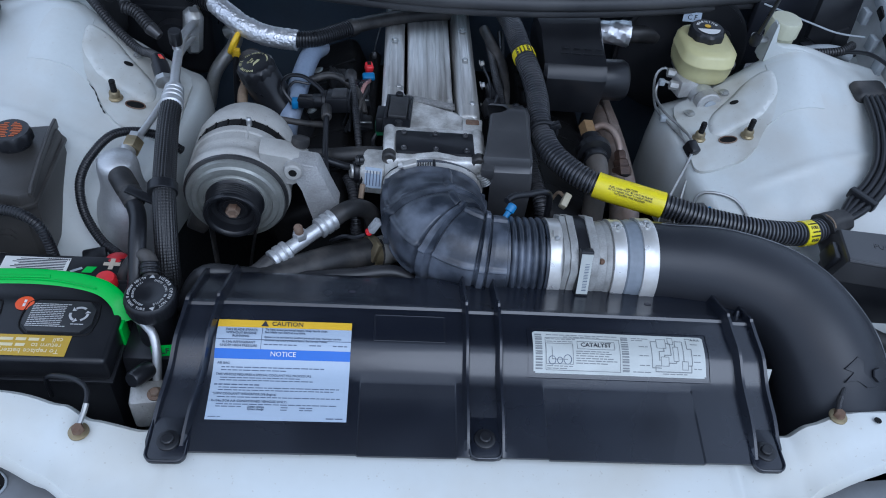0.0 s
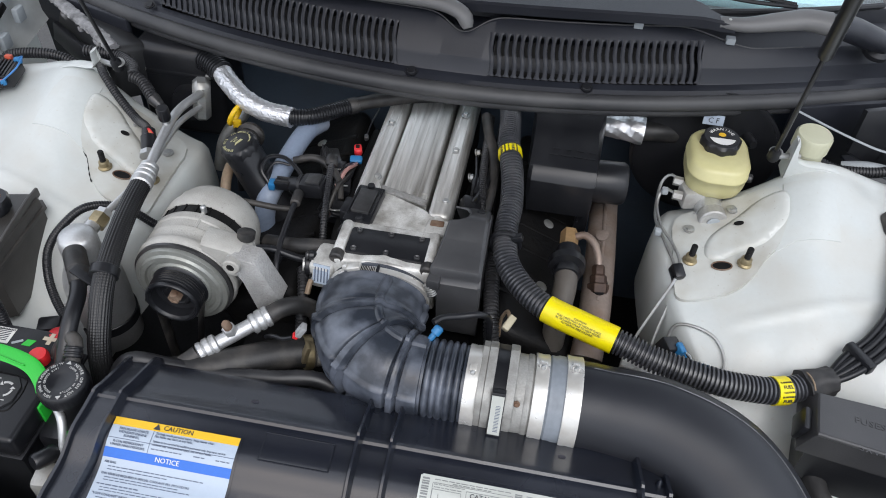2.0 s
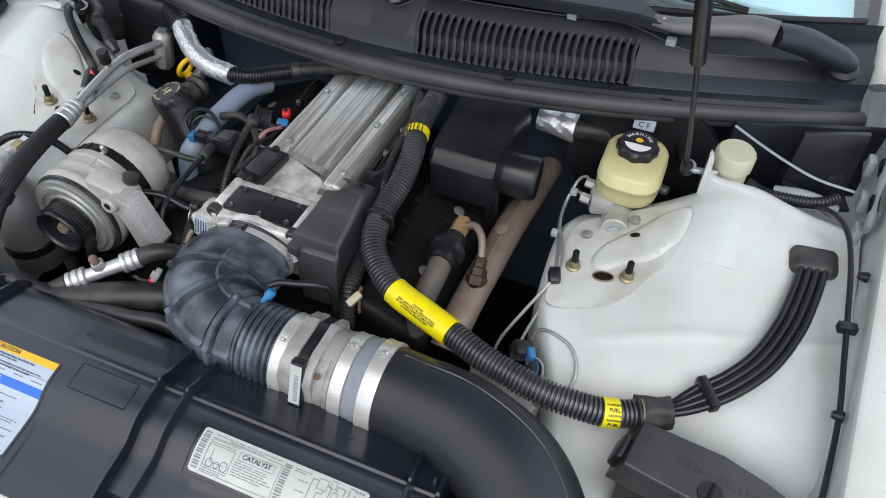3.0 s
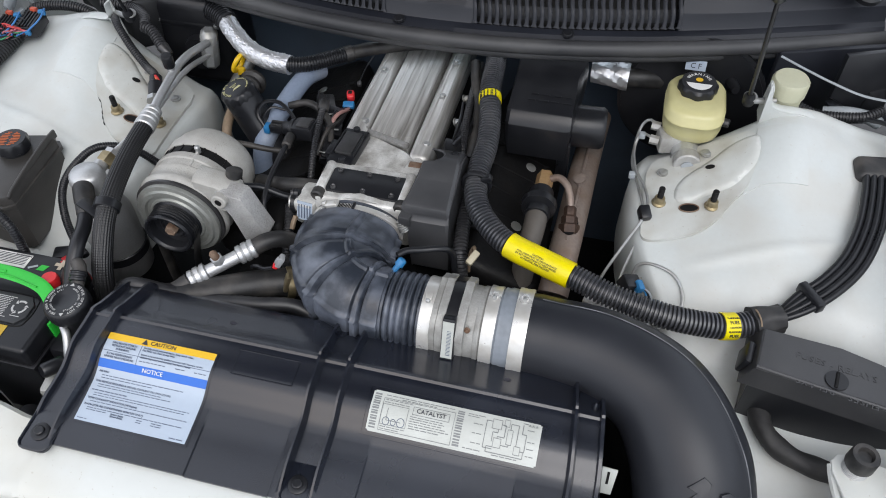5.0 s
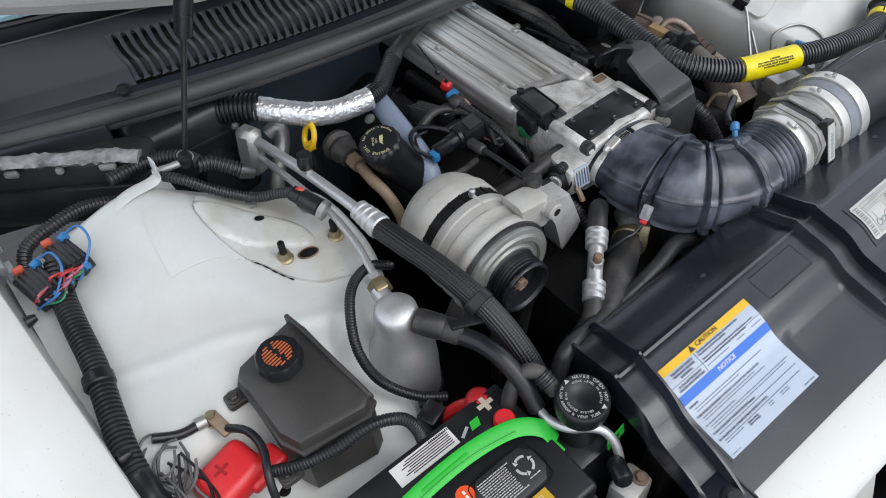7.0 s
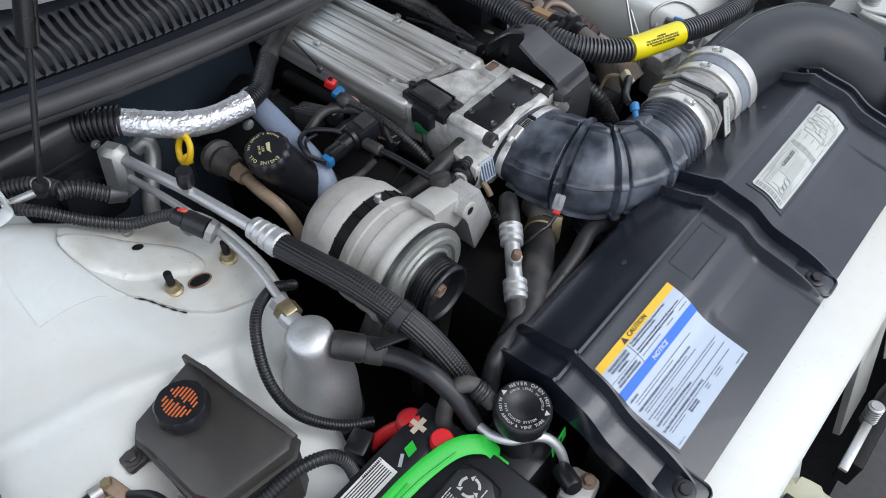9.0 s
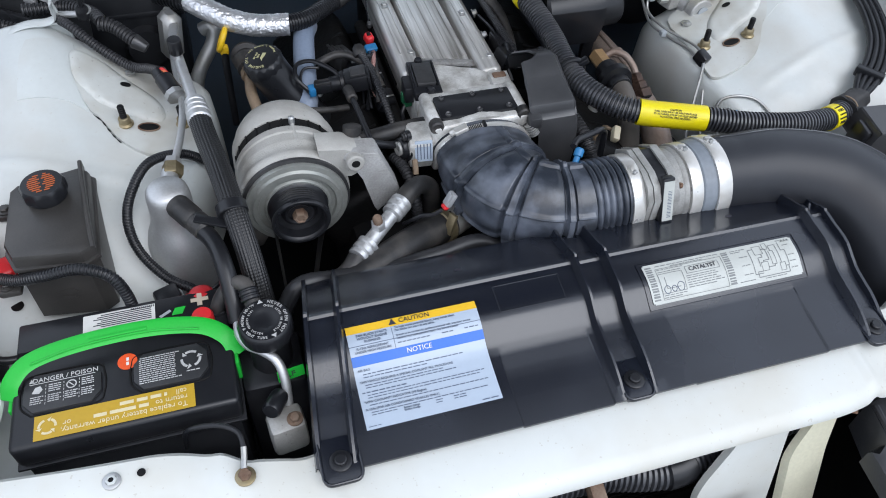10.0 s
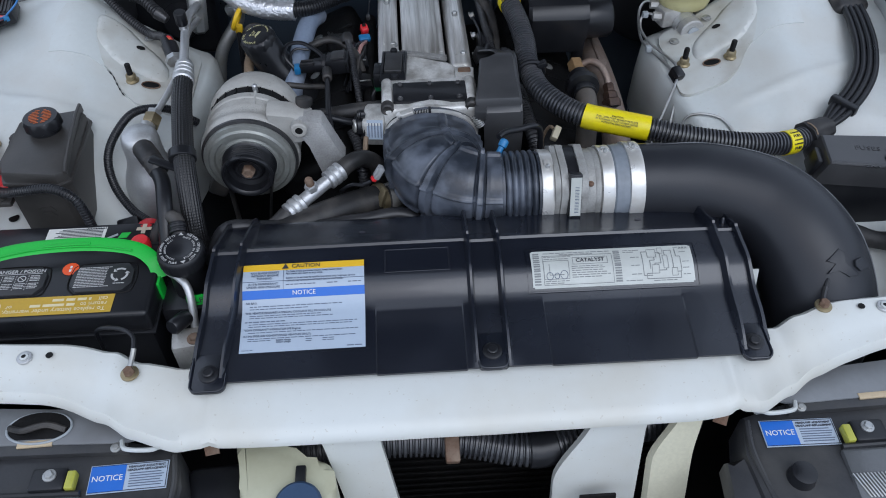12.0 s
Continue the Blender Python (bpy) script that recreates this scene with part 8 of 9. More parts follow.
def heater_case():
    t = thing("heater_case", (-0.62, 0.80, 0.86), "black heater case with a scuffed grey rim behind the tower", "engine part")
    part("case", rbox((0.235, 0.06, 0.10), (-0.632, 0.835, 0.905), (-10, 0, -36), 0.012, 3), CAPGREY, t)
    part("rim", sweep([(-0.738, 0.884, 0.966), (-0.695, 0.850, 0.969), (-0.640, 0.810, 0.968), (-0.592, 0.778, 0.966), (-0.552, 0.748, 0.962)], lambda f, a: 0.0062 + 0.0020 * noise.noise((f * 26, a, 0)), 10, 80, wide=lambda f: 1.9), SCUFFED, t, "scuffed grey rim")
    for x, y, w in ((-0.690, 0.838, 0.018), (-0.640, 0.802, 0.010), (-0.590, 0.766, 0.022)):
        part("rim_tab", rbox((w, 0.008, 0.010), (x, y, 0.955), (0, 0, -36), 0.003), SCUFFED, t)
    part("inner_trough", rbox((0.19, 0.012, 0.035), (-0.650, 0.795, 0.915), (-14, 0, -36), 0.004), BLACK, t)
    b = thing("blower_housing", (-0.47, 0.84, 0.77), "black blower housing on the firewall", "engine part")
    part("shell", rbox((0.16, 0.11, 0.18), (-0.47, 0.84, 0.86), bev=0.02, seg=3), BLACK, b)
    part("flange", rbox((0.17, 0.012, 0.012), (-0.47, 0.79, 0.90), bev=0.003), BLACK, b)
    part("motor_cap", lathe([(0.03, 0), (0.034, 0.004), (0.03, 0.02)], (-0.45, 0.785, 0.85), (0, -1, 0.1), 24), BLACK, b)
    for x in (-0.53, -0.41):
        part("screw", hexbolt((x, 0.785, 0.905), (0, -1, 0), 0.004, 0.005), TUBESTEEL, b)


heater_case()


# ---------------------------------------------------------------- fuel loom across the bay
FUEL = [(0.112, 0.80, 0.930), (0.120, 0.740, 0.936), (0.126, 0.668, 0.938), (0.138, 0.61, 0.928), (0.144, 0.555, 0.918), (0.1425, 0.505, 0.912), (0.150, 0.455, 0.905), (0.173, 0.419, 0.899), (0.208, 0.391, 0.894), (0.257, 0.373, 0.891), (0.306, 0.357, 0.888), (0.36, 0.340, 0.883), (0.43, 0.329, 0.877), (0.48, 0.332, 0.871), (0.512, 0.340, 0.866), (0.548, 0.356, 0.864)]


FUSELID = mat("scuffed_black_lid_plastic", (0.030, 0.030, 0.032), 0.34, vary=0.2, scale=500, big=16, bump=0.06, dust=(0.06, 0.06, 0.062), dusty=0.5, spec=0.7)
TAPE = mat("matt_black_tape", (0.022, 0.022, 0.023), 0.6, vary=0.2, scale=150, big=40, bump=0.3, dust=(0.06, 0.058, 0.055), dusty=0.5)


def fuel_loom():
    t = thing("fuel_line_loom", (0.3, 0.36, 0.86), "thick black corrugated loom with yellow fuel warning sleeves", "hose")
    part("loom", loom(FUEL, 0.0170, 0.0054, 24, 0.22), FUELLOOM, t)
    pts, _ = curve_points(FUEL, 200)

    def cut(f0, f1, r, name, label):
        return part(name, sweep(pts[int(f0 * 199):int(f1 * 199) + 1:3] + [pts[int(f1 * 199)]], r, 28, 24), YELLOW, t, label)

    def where(p):
        return min(range(200), key=lambda i: (pts[i] - Vector(p)).length) / 199
    a, b = where((0.212, 0.3895, 0.8935)), where((0.302, 0.358, 0.888))
    s = cut(a, b, 0.0184, "yellow_sleeve", "bright yellow printed warning sleeve")
    # print on the sleeve: rows along it
    pa, pb = pts[int(a * 199)], pts[int(b * 199)]
    d = (pb - pa).normalized()
    e = Vector((0, -0.55, 0.83))
    e = (e - d * e.dot(d)).normalized()
    base = pts[int((a + b) / 2 * 199)]
    prt = bmesh.new()
    for ang, words in ((-2, "CAUTION"), (9, "FUEL LINES MUST BE HELD IN PLACE"), (20, "BY RETAINER STRAP TO HELP AVOID"), (31, "POTENTIAL FIRE HAZARD")):
        n = (Matrix.Rotation(radians(ang), 3, d) @ e).normalized()
        m = Matrix((d, n.cross(d), n)).transposed().to_4x4()
        m.translation = base + n * 0.0188
        merge(prt, letters(words, 0.0037, m, 0.0006))
    part("small_print", prt, mat("faded_olive_print", (0.16, 0.14, 0.02), 0.5), s)
    for p, wd in (((0.131, 0.648, 0.935), 0.010), ((0.510, 0.340, 0.866), 0.013)):
        f = where(p)
        sp = cut(f - wd, f + wd, 0.0182, "yellow_band", "yellow fuel warning band")
        c = pts[int(f * 199)]
        dd = (pts[min(199, int(f * 199) + 3)] - pts[int(f * 199) - 3]).normalized()
        n = Vector((0, -0.6, 0.8))
        n = (n - dd * n.dot(dd)).normalized()
        for k, word in ((22, "FUEL"), (12, "FLAMMABLE"), (3, "CAUTION"), (-7, "FUEL"), (-17, "FLAMMABLE")):
            nn = (Matrix.Rotation(radians(k * 2), 3, dd) @ n).normalized()
            m3 = Matrix((dd, nn.cross(dd), nn)).transposed()
            mm = m3.to_4x4()
            mm.translation = c + nn * 0.0183
            part("word", letters(word, 0.0062 if word == "FUEL" else 0.0033, mm, 0.0006), INK, sp)
    part("tie", sweep([Vector((0.1445, 0.482, 0.909)) + Vector((0.0200 * math.cos(radians(q)), 0.0, 0.0200 * math.sin(radians(q)))) for q in range(0, 361, 30)], 0.0035, 8, 40), BLACK, t, "black cable tie")
    part("tie_head", rbox((0.016, 0.010, 0.010), (0.160, 0.480, 0.924), (0, -30, 0), 0.002), BLACK, t)
    tp = sweep([(0.540, 0.352, 0.865), (0.556, 0.359, 0.866), (0.578, 0.367, 0.869)], lambda f, q: 0.0212 - 0.003 * f + 0.0016 * math.sin(3 * q + 5 * f) + 0.0008 * math.sin(7 * q), 36, 18)
    part("tape_wrap", tp, TAPE, t, "ragged black tape wrap")
    part("tape_edge", sweep([Vector((0.541, 0.3525, 0.8655)) + Vector((-0.0085, 0.0195, 0)) * math.cos(radians(q)) + Vector((0.003, 0.0, 0.0208)) * math.sin(radians(q)) for q in range(-70, 160, 23)], 0.0011, 6, 30), TAN, t, "torn tan tape edge")


fuel_loom()


def fuel_lines():
    t = thing("fuel_lines", (0.63, 0.47, 0.87), "four thin black tubes clipped together on the inner wing", "hose")
    for k in range(4):
        o = 0.0095 * (k - 1.5)
        pts = [(0.572 + o * 0.1, 0.366 + o * 0.5, 0.872), (0.600 - o * 0.3, 0.388 + o * 0.9, 0.882), (0.632 - o * 0.55, 0.415 + o * 0.8, 0.893), (0.662 - o * 0.8, 0.455 + o * 0.55, 0.905), (0.683 - o * 0.95, 0.51 + o * 0.3, 0.916), (0.694 - o, 0.565 + o * 0.1, 0.924), (0.700 - o, 0.612, 0.928)]
        part("tube", sweep(pts, 0.0048, 10, 44), BLACK, t)
    part("clip", rbox((0.013, 0.043, 0.017), (0.610, 0.397, 0.886), (0, 0, 34), 0.003), BLACK, t)
    part("grommet", rbox((0.060, 0.042, 0.022), (0.700, 0.624, 0.926), (14, 0, 8), 0.011, 4), RUBBER2, t, "black rubber grommet block")
    t = thing("hood_release_cable", (0.72, 0.5, 0.85), "thin black cable clipped along the wing rail", "cable")
    part("cable", sweep([(0.690, 0.715, 0.945), (0.712, 0.69, 0.958), (0.728, 0.655, 0.960), (0.735, 0.60, 0.955), (0.737, 0.53, 0.948), (0.740, 0.46, 0.935), (0.744, 0.40, 0.918), (0.742, 0.33, 0.898), (0.738, 0.25, 0.87)], 0.0035, 10, 60), BLACK, t)
    part("clip", rbox((0.022, 0.012, 0.012), (0.738, 0.508, 0.945), (0, 0, 10), 0.002), BLACK, t)


fuel_lines()


def fuse_box():
    t = thing("fuse_box", (0.62, 0.29, 0.78), "black fuse and relay box with raised letters on its lid", "fuse box")
    top = [(0.551, 0.335), (0.642, 0.326), (0.690, 0.311), (0.748, 0.284), (0.748, 0.236), (0.680, 0.249), (0.610, 0.261), (0.540, 0.273)]
    mid = (0.645, 0.290)

    def ring(z, k, dy=0.0):
        return [(mid[0] + (x - mid[0]) * k, mid[1] + (y - mid[1]) * k + dy, z) for x, y in top]
    part("box", loft([ring(0.758, 0.93, -0.002), ring(0.772, 0.98), ring(0.850, 1.0)]), BLACK, t, smooth=25)
    lid = part("lid", loft([ring(0.846, 1.13), ring(0.850, 1.135), ring(0.876, 1.02), ring(0.8805, 1.0), ring(0.882, 0.975)]), FUSELID, t, smooth=20)
    part("front_bead", sweep([(0.541, 0.2745, 0.8805), (0.610, 0.262, 0.8805), (0.680, 0.250, 0.8805), (0.746, 0.2375, 0.8805)], 0.0028, 8, 30), FUSELID, lid)
    part("raised_letters", letters("FUSES - RELAYS", 0.0125, pose(0.634, 0.2945, 0.8822, 0, 0, -10), 0.0005, 1.12), FUSELID, lid)
    part("raised_letters", letters("FUSES - RELAYS", 0.0125, pose(0.632, 0.2565, 0.8822, 0, 0, 169), 0.0005, 1.12), FUSELID, lid)
    part("lock_ring", lathe([(0.0115, 0), (0.0135, 0), (0.0135, 0.002), (0.0115, 0.002)], (0.633, 0.2745, 0.882), (0, 0, 1), 28), BLACK, lid)
    part("lock_slot", rbox((0.004, 0.024, 0.004), (0.633, 0.2745, 0.884), (0, 0, -12), 0.001), GRIME_SHADE, lid)
    part("end_latch", rbox((0.010, 0.034, 0.030), (0.533, 0.300, 0.862), (0, 14, -12), 0.004), BLACK, t)
    h = thing("fuse_box_harness", (0.60, 0.24, 0.75), "thick taped black harness leaving the fuse box", "cable")
    part("harness", sweep([(0.568, 0.285, 0.790), (0.575, 0.250, 0.785), (0.602, 0.223, 0.781), (0.645, 0.211, 0.779), (0.70, 0.205, 0.776)], lambda f, q: 0.0135 + 0.0008 * math.sin(23 * f + 2 * q), 16, 40), TAPE, h)


fuse_box()


# ---------------------------------------------------------------- brake and rear right corner


def brake_reservoir():
    t = thing("brake_master_cylinder", (0.443, 0.70, 0.86), "yellowed translucent brake fluid reservoir on an aluminium cylinder", "reservoir")
    rings = []
    for z, k, dy in ((0.892, 0.66, 0.0), (0.896, 0.82, 0.0), (0.903, 0.93, 0.0), (0.915, 0.985, 0.0), (0.930, 1.0, 0.0), (0.9305, 1.012, 0.0), (0.9335, 1.012, 0.0), (0.934, 1.0, 0.0), (0.947, 0.985, 0.0), (0.952, 0.90, 0.002), (0.954, 0.74, 0.004)):
        rings.append([(0.442 + x * k, 0.708 + y * k + dy, z) for x, y in round_rect(0.090, 0.112, 0.034, 9)])
    part("reservoir", loft(rings), CREAM, t, smooth=60)
    cap = part("cap", lathe([(0.024, 0), (0.029, 0.002), (0.029, 0.014), (0.026, 0.018), (0.001, 0.0183)], (0.441, 0.720, 0.951), (0, -0.05, 1), 60, wobble=lambda a, h: 1 + (0.05 * math.cos(8 * a) if 0.001 < h < 0.016 else 0)), BLACK, t, "scalloped black cap with a warning print")
    m = pose(0.441, 0.7192, 0.9698, 3, 0, 0)
    part("white_print", prism([(0.020 * math.cos(radians(a)), 0.020 * math.sin(radians(a))) for a in range(195, 346, 15)], 0.0004, m), WHITEINK, cap)
    part("yellow_dot", prism(disc(0.0055, 18, 0.8), 0.0006, m @ pose(0, 0.004, 0)), LGOLD, cap)
    part("letters", ring_letters("WARNING", 0.007, 0.0175, m, 150, 20), WHITEINK, cap)
    part("cylinder", lathe([(0.020, 0), (0.021, 0.004), (0.021, 0.13), (0.016, 0.134)], (0.441, 0.642, 0.878), (0, 1, 0), 28), ALU, t)
    part("end_plug", lathe([(0.016, 0), (0.021, 0.002), (0.021, 0.02), (0.019, 0.022)], (0.444, 0.642, 0.880), (0.05, -1, 0.1), 28), CAST_DULL, t)
    part("plug_face", lathe([(0.009, 0), (0.010, 0.003), (0.006, 0.004)], (0.445, 0.620, 0.883), (0.05, -1, 0.1), 20), GREYPAINT, t)
    part("valve_block", rbox((0.034, 0.034, 0.032), (0.413, 0.672, 0.888), (0, 0, 14), 0.005), CAST_DULL, t)
    for y, z in ((0.66, 0.892), (0.685, 0.90)):
        part("line_nut", lathe([(0.0075, 0), (0.0075, 0.014)], (0.398, y, z), (-1, 0.1, 0.05), 6), CAST_DULL, t)
    part("level_sensor", lathe([(0.007, 0), (0.007, 0.012), (0.005, 0.014)], (0.486, 0.700, 0.915), (1, -0.2, 0), 16), SCREWDARK, t)
    bb = thing("brake_booster", (0.445, 0.82, 0.75), "big round black brake booster behind the cylinder", "brake part")
    part("shell", lathe([(0.05, 0), (0.115, 0.008), (0.118, 0.03), (0.112, 0.06)], (0.445, 0.795, 0.87), (0, 1, 0), 48), BLACK, bb)
    part("rim", lathe([(0.116, 0.010), (0.121, 0.012), (0.121, 0.018), (0.116, 0.020)], (0.445, 0.795, 0.87), (0, 1, 0), 48), BLACK, bb)
    part("check_valve", lathe([(0.010, 0), (0.010, 0.02), (0.006, 0.03)], (0.50, 0.800, 0.92), (0.2, -1, 0.2), 14), BLACK, bb)
    tag = thing("white_tag", (0.438, 0.795, 0.94), "small white tag with two black letters", "label")
    part("tag", rbox((0.032, 0.002, 0.016), (0.438, 0.789, 0.951), (-18, 0, 0), 0), LABEL, tag)
    part("letters", letters("C F", 0.012, Matrix.Translation((0.438, 0.7872, 0.951)) @ pose(0, 0, 0, 72, 0, 0)), INK, tag)


brake_reservoir()


def clutch_reservoir():
    t = thing("clutch_reservoir", (0.570, 0.728, 0.91), "small milky white reservoir with a screw cap", "reservoir")
    part("bottle", lathe([(0.022, 0), (0.024, 0.004), (0.024, 0.044), (0.021, 0.050)], (0.570, 0.728, 0.917), (0, 0, 1), 28), MILKY, t)
    part("cap", lathe([(0.024, 0), (0.027, 0.002), (0.027, 0.024), (0.024, 0.028), (0.001, 0.0285)], (0.570, 0.728, 0.964), (0, -0.05, 1), 48, wobble=lambda a, h: 1 + (0.02 * math.cos(20 * a) if 0.002 < h < 0.025 else 0)), MILKY, t)
    solo("hinge_loom", loom([(0.60, 0.745, 0.93), (0.625, 0.735, 0.928), (0.66, 0.733, 0.93), (0.695, 0.735, 0.935), (0.72, 0.75, 0.94)], 0.0080, 0.0045, 14), LOOM, "black corrugated loom behind the strut tower", "cable")
    t = thing("hinge_bracket", (0.66, 0.82, 0.93), "black hood hinge bracket with pale edge strips at the cowl corner", "hinge")
    m = Matrix.Translation((0.690, 0.792, 0.958)) @ pose(0, 0, 0, 80, 0, 14)
    part("bracket", prism([(-0.042, 0.048), (-0.050, -0.022), (-0.018, -0.040), (0.040, -0.046), (0.044, 0.056), (0.0, 0.052)], 0.010, m, 0.003), BLACK, t)
    part("bracket_fold", prism([(0.0, -0.040), (0.008, -0.012), (0.030, -0.006), (0.040, -0.046)], 0.014, m, 0.003), BLACK, t)
    part("plate", rbox((0.085, 0.055, 0.006), (0.695, 0.775, 0.915), (0, 0, 15), 0.002), COWL, t)
    part("gusset", sweep([(0.64, 0.755, 0.918), (0.67, 0.750, 0.927), (0.70, 0.748, 0.926), (0.722, 0.750, 0.916)], 0.010, 12, 20), GREYPAINT, t)
    part("edge_strip", sweep([(0.562, 0.803, 0.978), (0.60, 0.780, 0.974), (0.64, 0.764, 0.967), (0.685, 0.755, 0.958), (0.735, 0.752, 0.955)], 0.0014, 8, 30, wide=lambda f: 1.8), GREYPAINT, t)
    part("bolt", hexbolt((0.678, 0.784, 0.945), (0.2, -1, 0.1), 0.006, 0.006), SCREWDARK, t)


clutch_reservoir()


def body_hinge(side):
    t = thing("hinge_plate", (side * 0.76, 0.80, 0.9), "pale grey pressed hinge plate along the wing edge", "hinge", "hood hinge plates")
    pts = [(side * 0.752, 0.68, 0.955), (side * 0.757, 0.75, 0.985), (side * 0.762, 0.83, 1.01), (side * 0.766, 0.95, 1.03)]
    part("strip", sweep(pts, lambda f, a: 0.012 + 0.003 * math.sin(f * 30), 8, 30, wide=lambda f: 0.35), GREYPAINT, t)
    for y, x, z in ((0.715, 0.7545, 0.970), (0.770, 0.7580, 0.991), (0.830, 0.7615, 1.010)):
        part("slot", rbox((0.011, 0.026, 0.013), (side * (x - 0.0005), y, z), (18, 0, 0), 0.002), GRIME_SHADE, t, "dark slot")
    for y in (0.70, 0.745, 0.80):
        part("tab", rbox((0.012, 0.022, 0.026), (side * 0.748, y, 0.93 + (y - 0.7) * 0.4), bev=0.003), GREYPAINT, t)


body_hinge(-1)
body_hinge(1)


def brake_lines():
    t = thing("brake_lines", (0.39, 0.52, 0.80), "thin grey steel brake lines clipped past the strut tower", "pipe")
    a = [(0.395, 0.660, 0.892), (0.372, 0.672, 0.892), (0.364, 0.655, 0.875), (0.370, 0.61, 0.872), (0.385, 0.575, 0.872), (0.393, 0.535, 0.876), (0.388, 0.505, 0.870), (0.365, 0.47, 0.835), (0.345, 0.44, 0.80), (0.34, 0.42, 0.77)]
    b = [(0.395, 0.685, 0.900), (0.380, 0.697, 0.902), (0.368, 0.690, 0.885), (0.364, 0.64, 0.862), (0.376, 0.585, 0.864), (0.387, 0.535, 0.868), (0.390, 0.50, 0.855), (0.375, 0.455, 0.81), (0.366, 0.42, 0.775), (0.37, 0.39, 0.76)]
    part("line", sweep(a, 0.0023, 8, 70), TUBESTEEL, t)
    part("line", sweep(b, 0.0023, 8, 70), TUBESTEEL, t)
    part("line", sweep([(0.385, 0.43, 0.80), (0.392, 0.445, 0.835), (0.415, 0.44, 0.848), (0.445, 0.425, 0.846), (0.458, 0.395, 0.832), (0.445, 0.37, 0.81), (0.41, 0.36, 0.79)], 0.0023, 8, 50), TUBESTEEL, t)
    part("line", sweep([(0.39, 0.42, 0.79), (0.398, 0.436, 0.815), (0.42, 0.43, 0.826), (0.44, 0.40, 0.815), (0.425, 0.375, 0.795)], 0.0023, 8, 40), TUBESTEEL, t)
    part("clip", rbox((0.016, 0.022, 0.020), (0.390, 0.515, 0.872), (20, 0, 20), 0.003), BLACK, t)
    for x, y, z in ((0.372, 0.667, 0.893), (0.366, 0.60, 0.867)):
        part("clip", rbox((0.010, 0.010, 0.010), (x, y, z), bev=0.002), GREYPAINT, t)
    t = thing("brake_modulator", (0.38, 0.38, 0.70), "aluminium brake valve block with wires below the fuel loom", "brake part")
    part("block", rbox((0.10, 0.06, 0.06), (0.375, 0.375, 0.765), (0, 0, -12), 0.006), CAST_DULL, t)
    part("cover", rbox((0.05, 0.03, 0.03), (0.350, 0.388, 0.80), (0, 0, -12), 0.004), CAST, t)
    part("plug", rbox((0.026, 0.022, 0.022), (0.383, 0.405, 0.838), (10, 20, 30), 0.003), BLACK, t)
    part("blue_clip", rbox((0.010, 0.016, 0.014), (0.396, 0.400, 0.842), (10, 20, 30), 0.002), BLUE, t, "blue clip")
    for k in range(3):
        part("wire", sweep([(0.39, 0.405, 0.835), (0.408 + 0.003 * k, 0.40, 0.83), (0.41 + 0.004 * k, 0.38, 0.80), (0.41, 0.36, 0.77)], 0.0016, 6, 18), (BLUE, BLACK, GREYPAINT)[k], t)
    part("bolt", hexbolt((0.41, 0.375, 0.796), (0, 0, 1), 0.007, 0.012), TUBESTEEL, t)
    part("brass_nut", lathe([(0.008, 0), (0.008, 0.016)], (0.425, 0.39, 0.80), (0.6, 0, 0.8), 6), TAN, t)
    part("line", sweep([(0.33, 0.345, 0.79), (0.37, 0.335, 0.80), (0.41, 0.325, 0.80), (0.43, 0.315, 0.78), (0.43, 0.31, 0.74)], 0.004, 8, 30), TUBESTEEL, t)


brake_lines()


def module_box():
    t = thing("relay_module_cover", (0.215, 0.68, 0.85), "black plastic module cover with raised unreadable print", "engine cover")
    out = [(0.160, 0.622), (0.166, 0.614), (0.252, 0.608), (0.262, 0.616), (0.272, 0.76), (0.156, 0.76)]
    st = []
    for z, s, dy in ((0.852, 0.90, 0.012), (0.885, 0.97, 0.004), (0.918, 1.0, 0.0), (0.920, 1.0, 0.001), (0.937, 0.985, 0.016), (0.9385, 0.98, 0.019), (0.945, 0.965, 0.06), (0.952, 0.95, 0.10)):
        st.append([(0.214 + (x - 0.214) * s, max(y, 0.612 + dy) if y < 0.7 else y, z) for x, y in out])
    part("cover", loft(st), BLACK, t, smooth=30)
    rows = bmesh.new()
    for k in range(4):
        rbox((0.012 + 0.004 * (k % 2), 0.003, 0.001), (0.195 + 0.018 * k, 0.652, 0.9442), (8, 0, 0), 0, bm=rows)
        rbox((0.010, 0.003, 0.001), (0.198 + 0.018 * k, 0.665, 0.9462), (8, 0, 0), 0, bm=rows)
    part("raised_print", rows, BLACK, t)
    part("round_end", lathe([(0.030, 0), (0.034, 0.004), (0.034, 0.05), (0.030, 0.056)], (0.258, 0.680, 0.882), (1, 0.05, 0), 32), BLACK, t)
    part("leg", rbox((0.020, 0.012, 0.08), (0.255, 0.645, 0.835), (6, 0, 0), 0.003), BLACK, t)
    t = thing("foil_wrapped_pipe", (0.32, 0.80, 0.87), "short pipe in creased silver heat foil at the firewall", "hose")
    part("foil_sleeve", sweep([(0.275, 0.80, 0.905), (0.30, 0.80, 0.906), (0.338, 0.798, 0.906)], lambda f, a: (0.017 + 0.006 * f) * (1 + 0.05 * math.sin(9 * a + 12 * f)), 26, 20), FOIL, t)
    part("hose", sweep([(0.335, 0.798, 0.906), (0.36, 0.80, 0.907), (0.39, 0.81, 0.90)], 0.016, 14, 10), RUBBER2, t)


module_box()


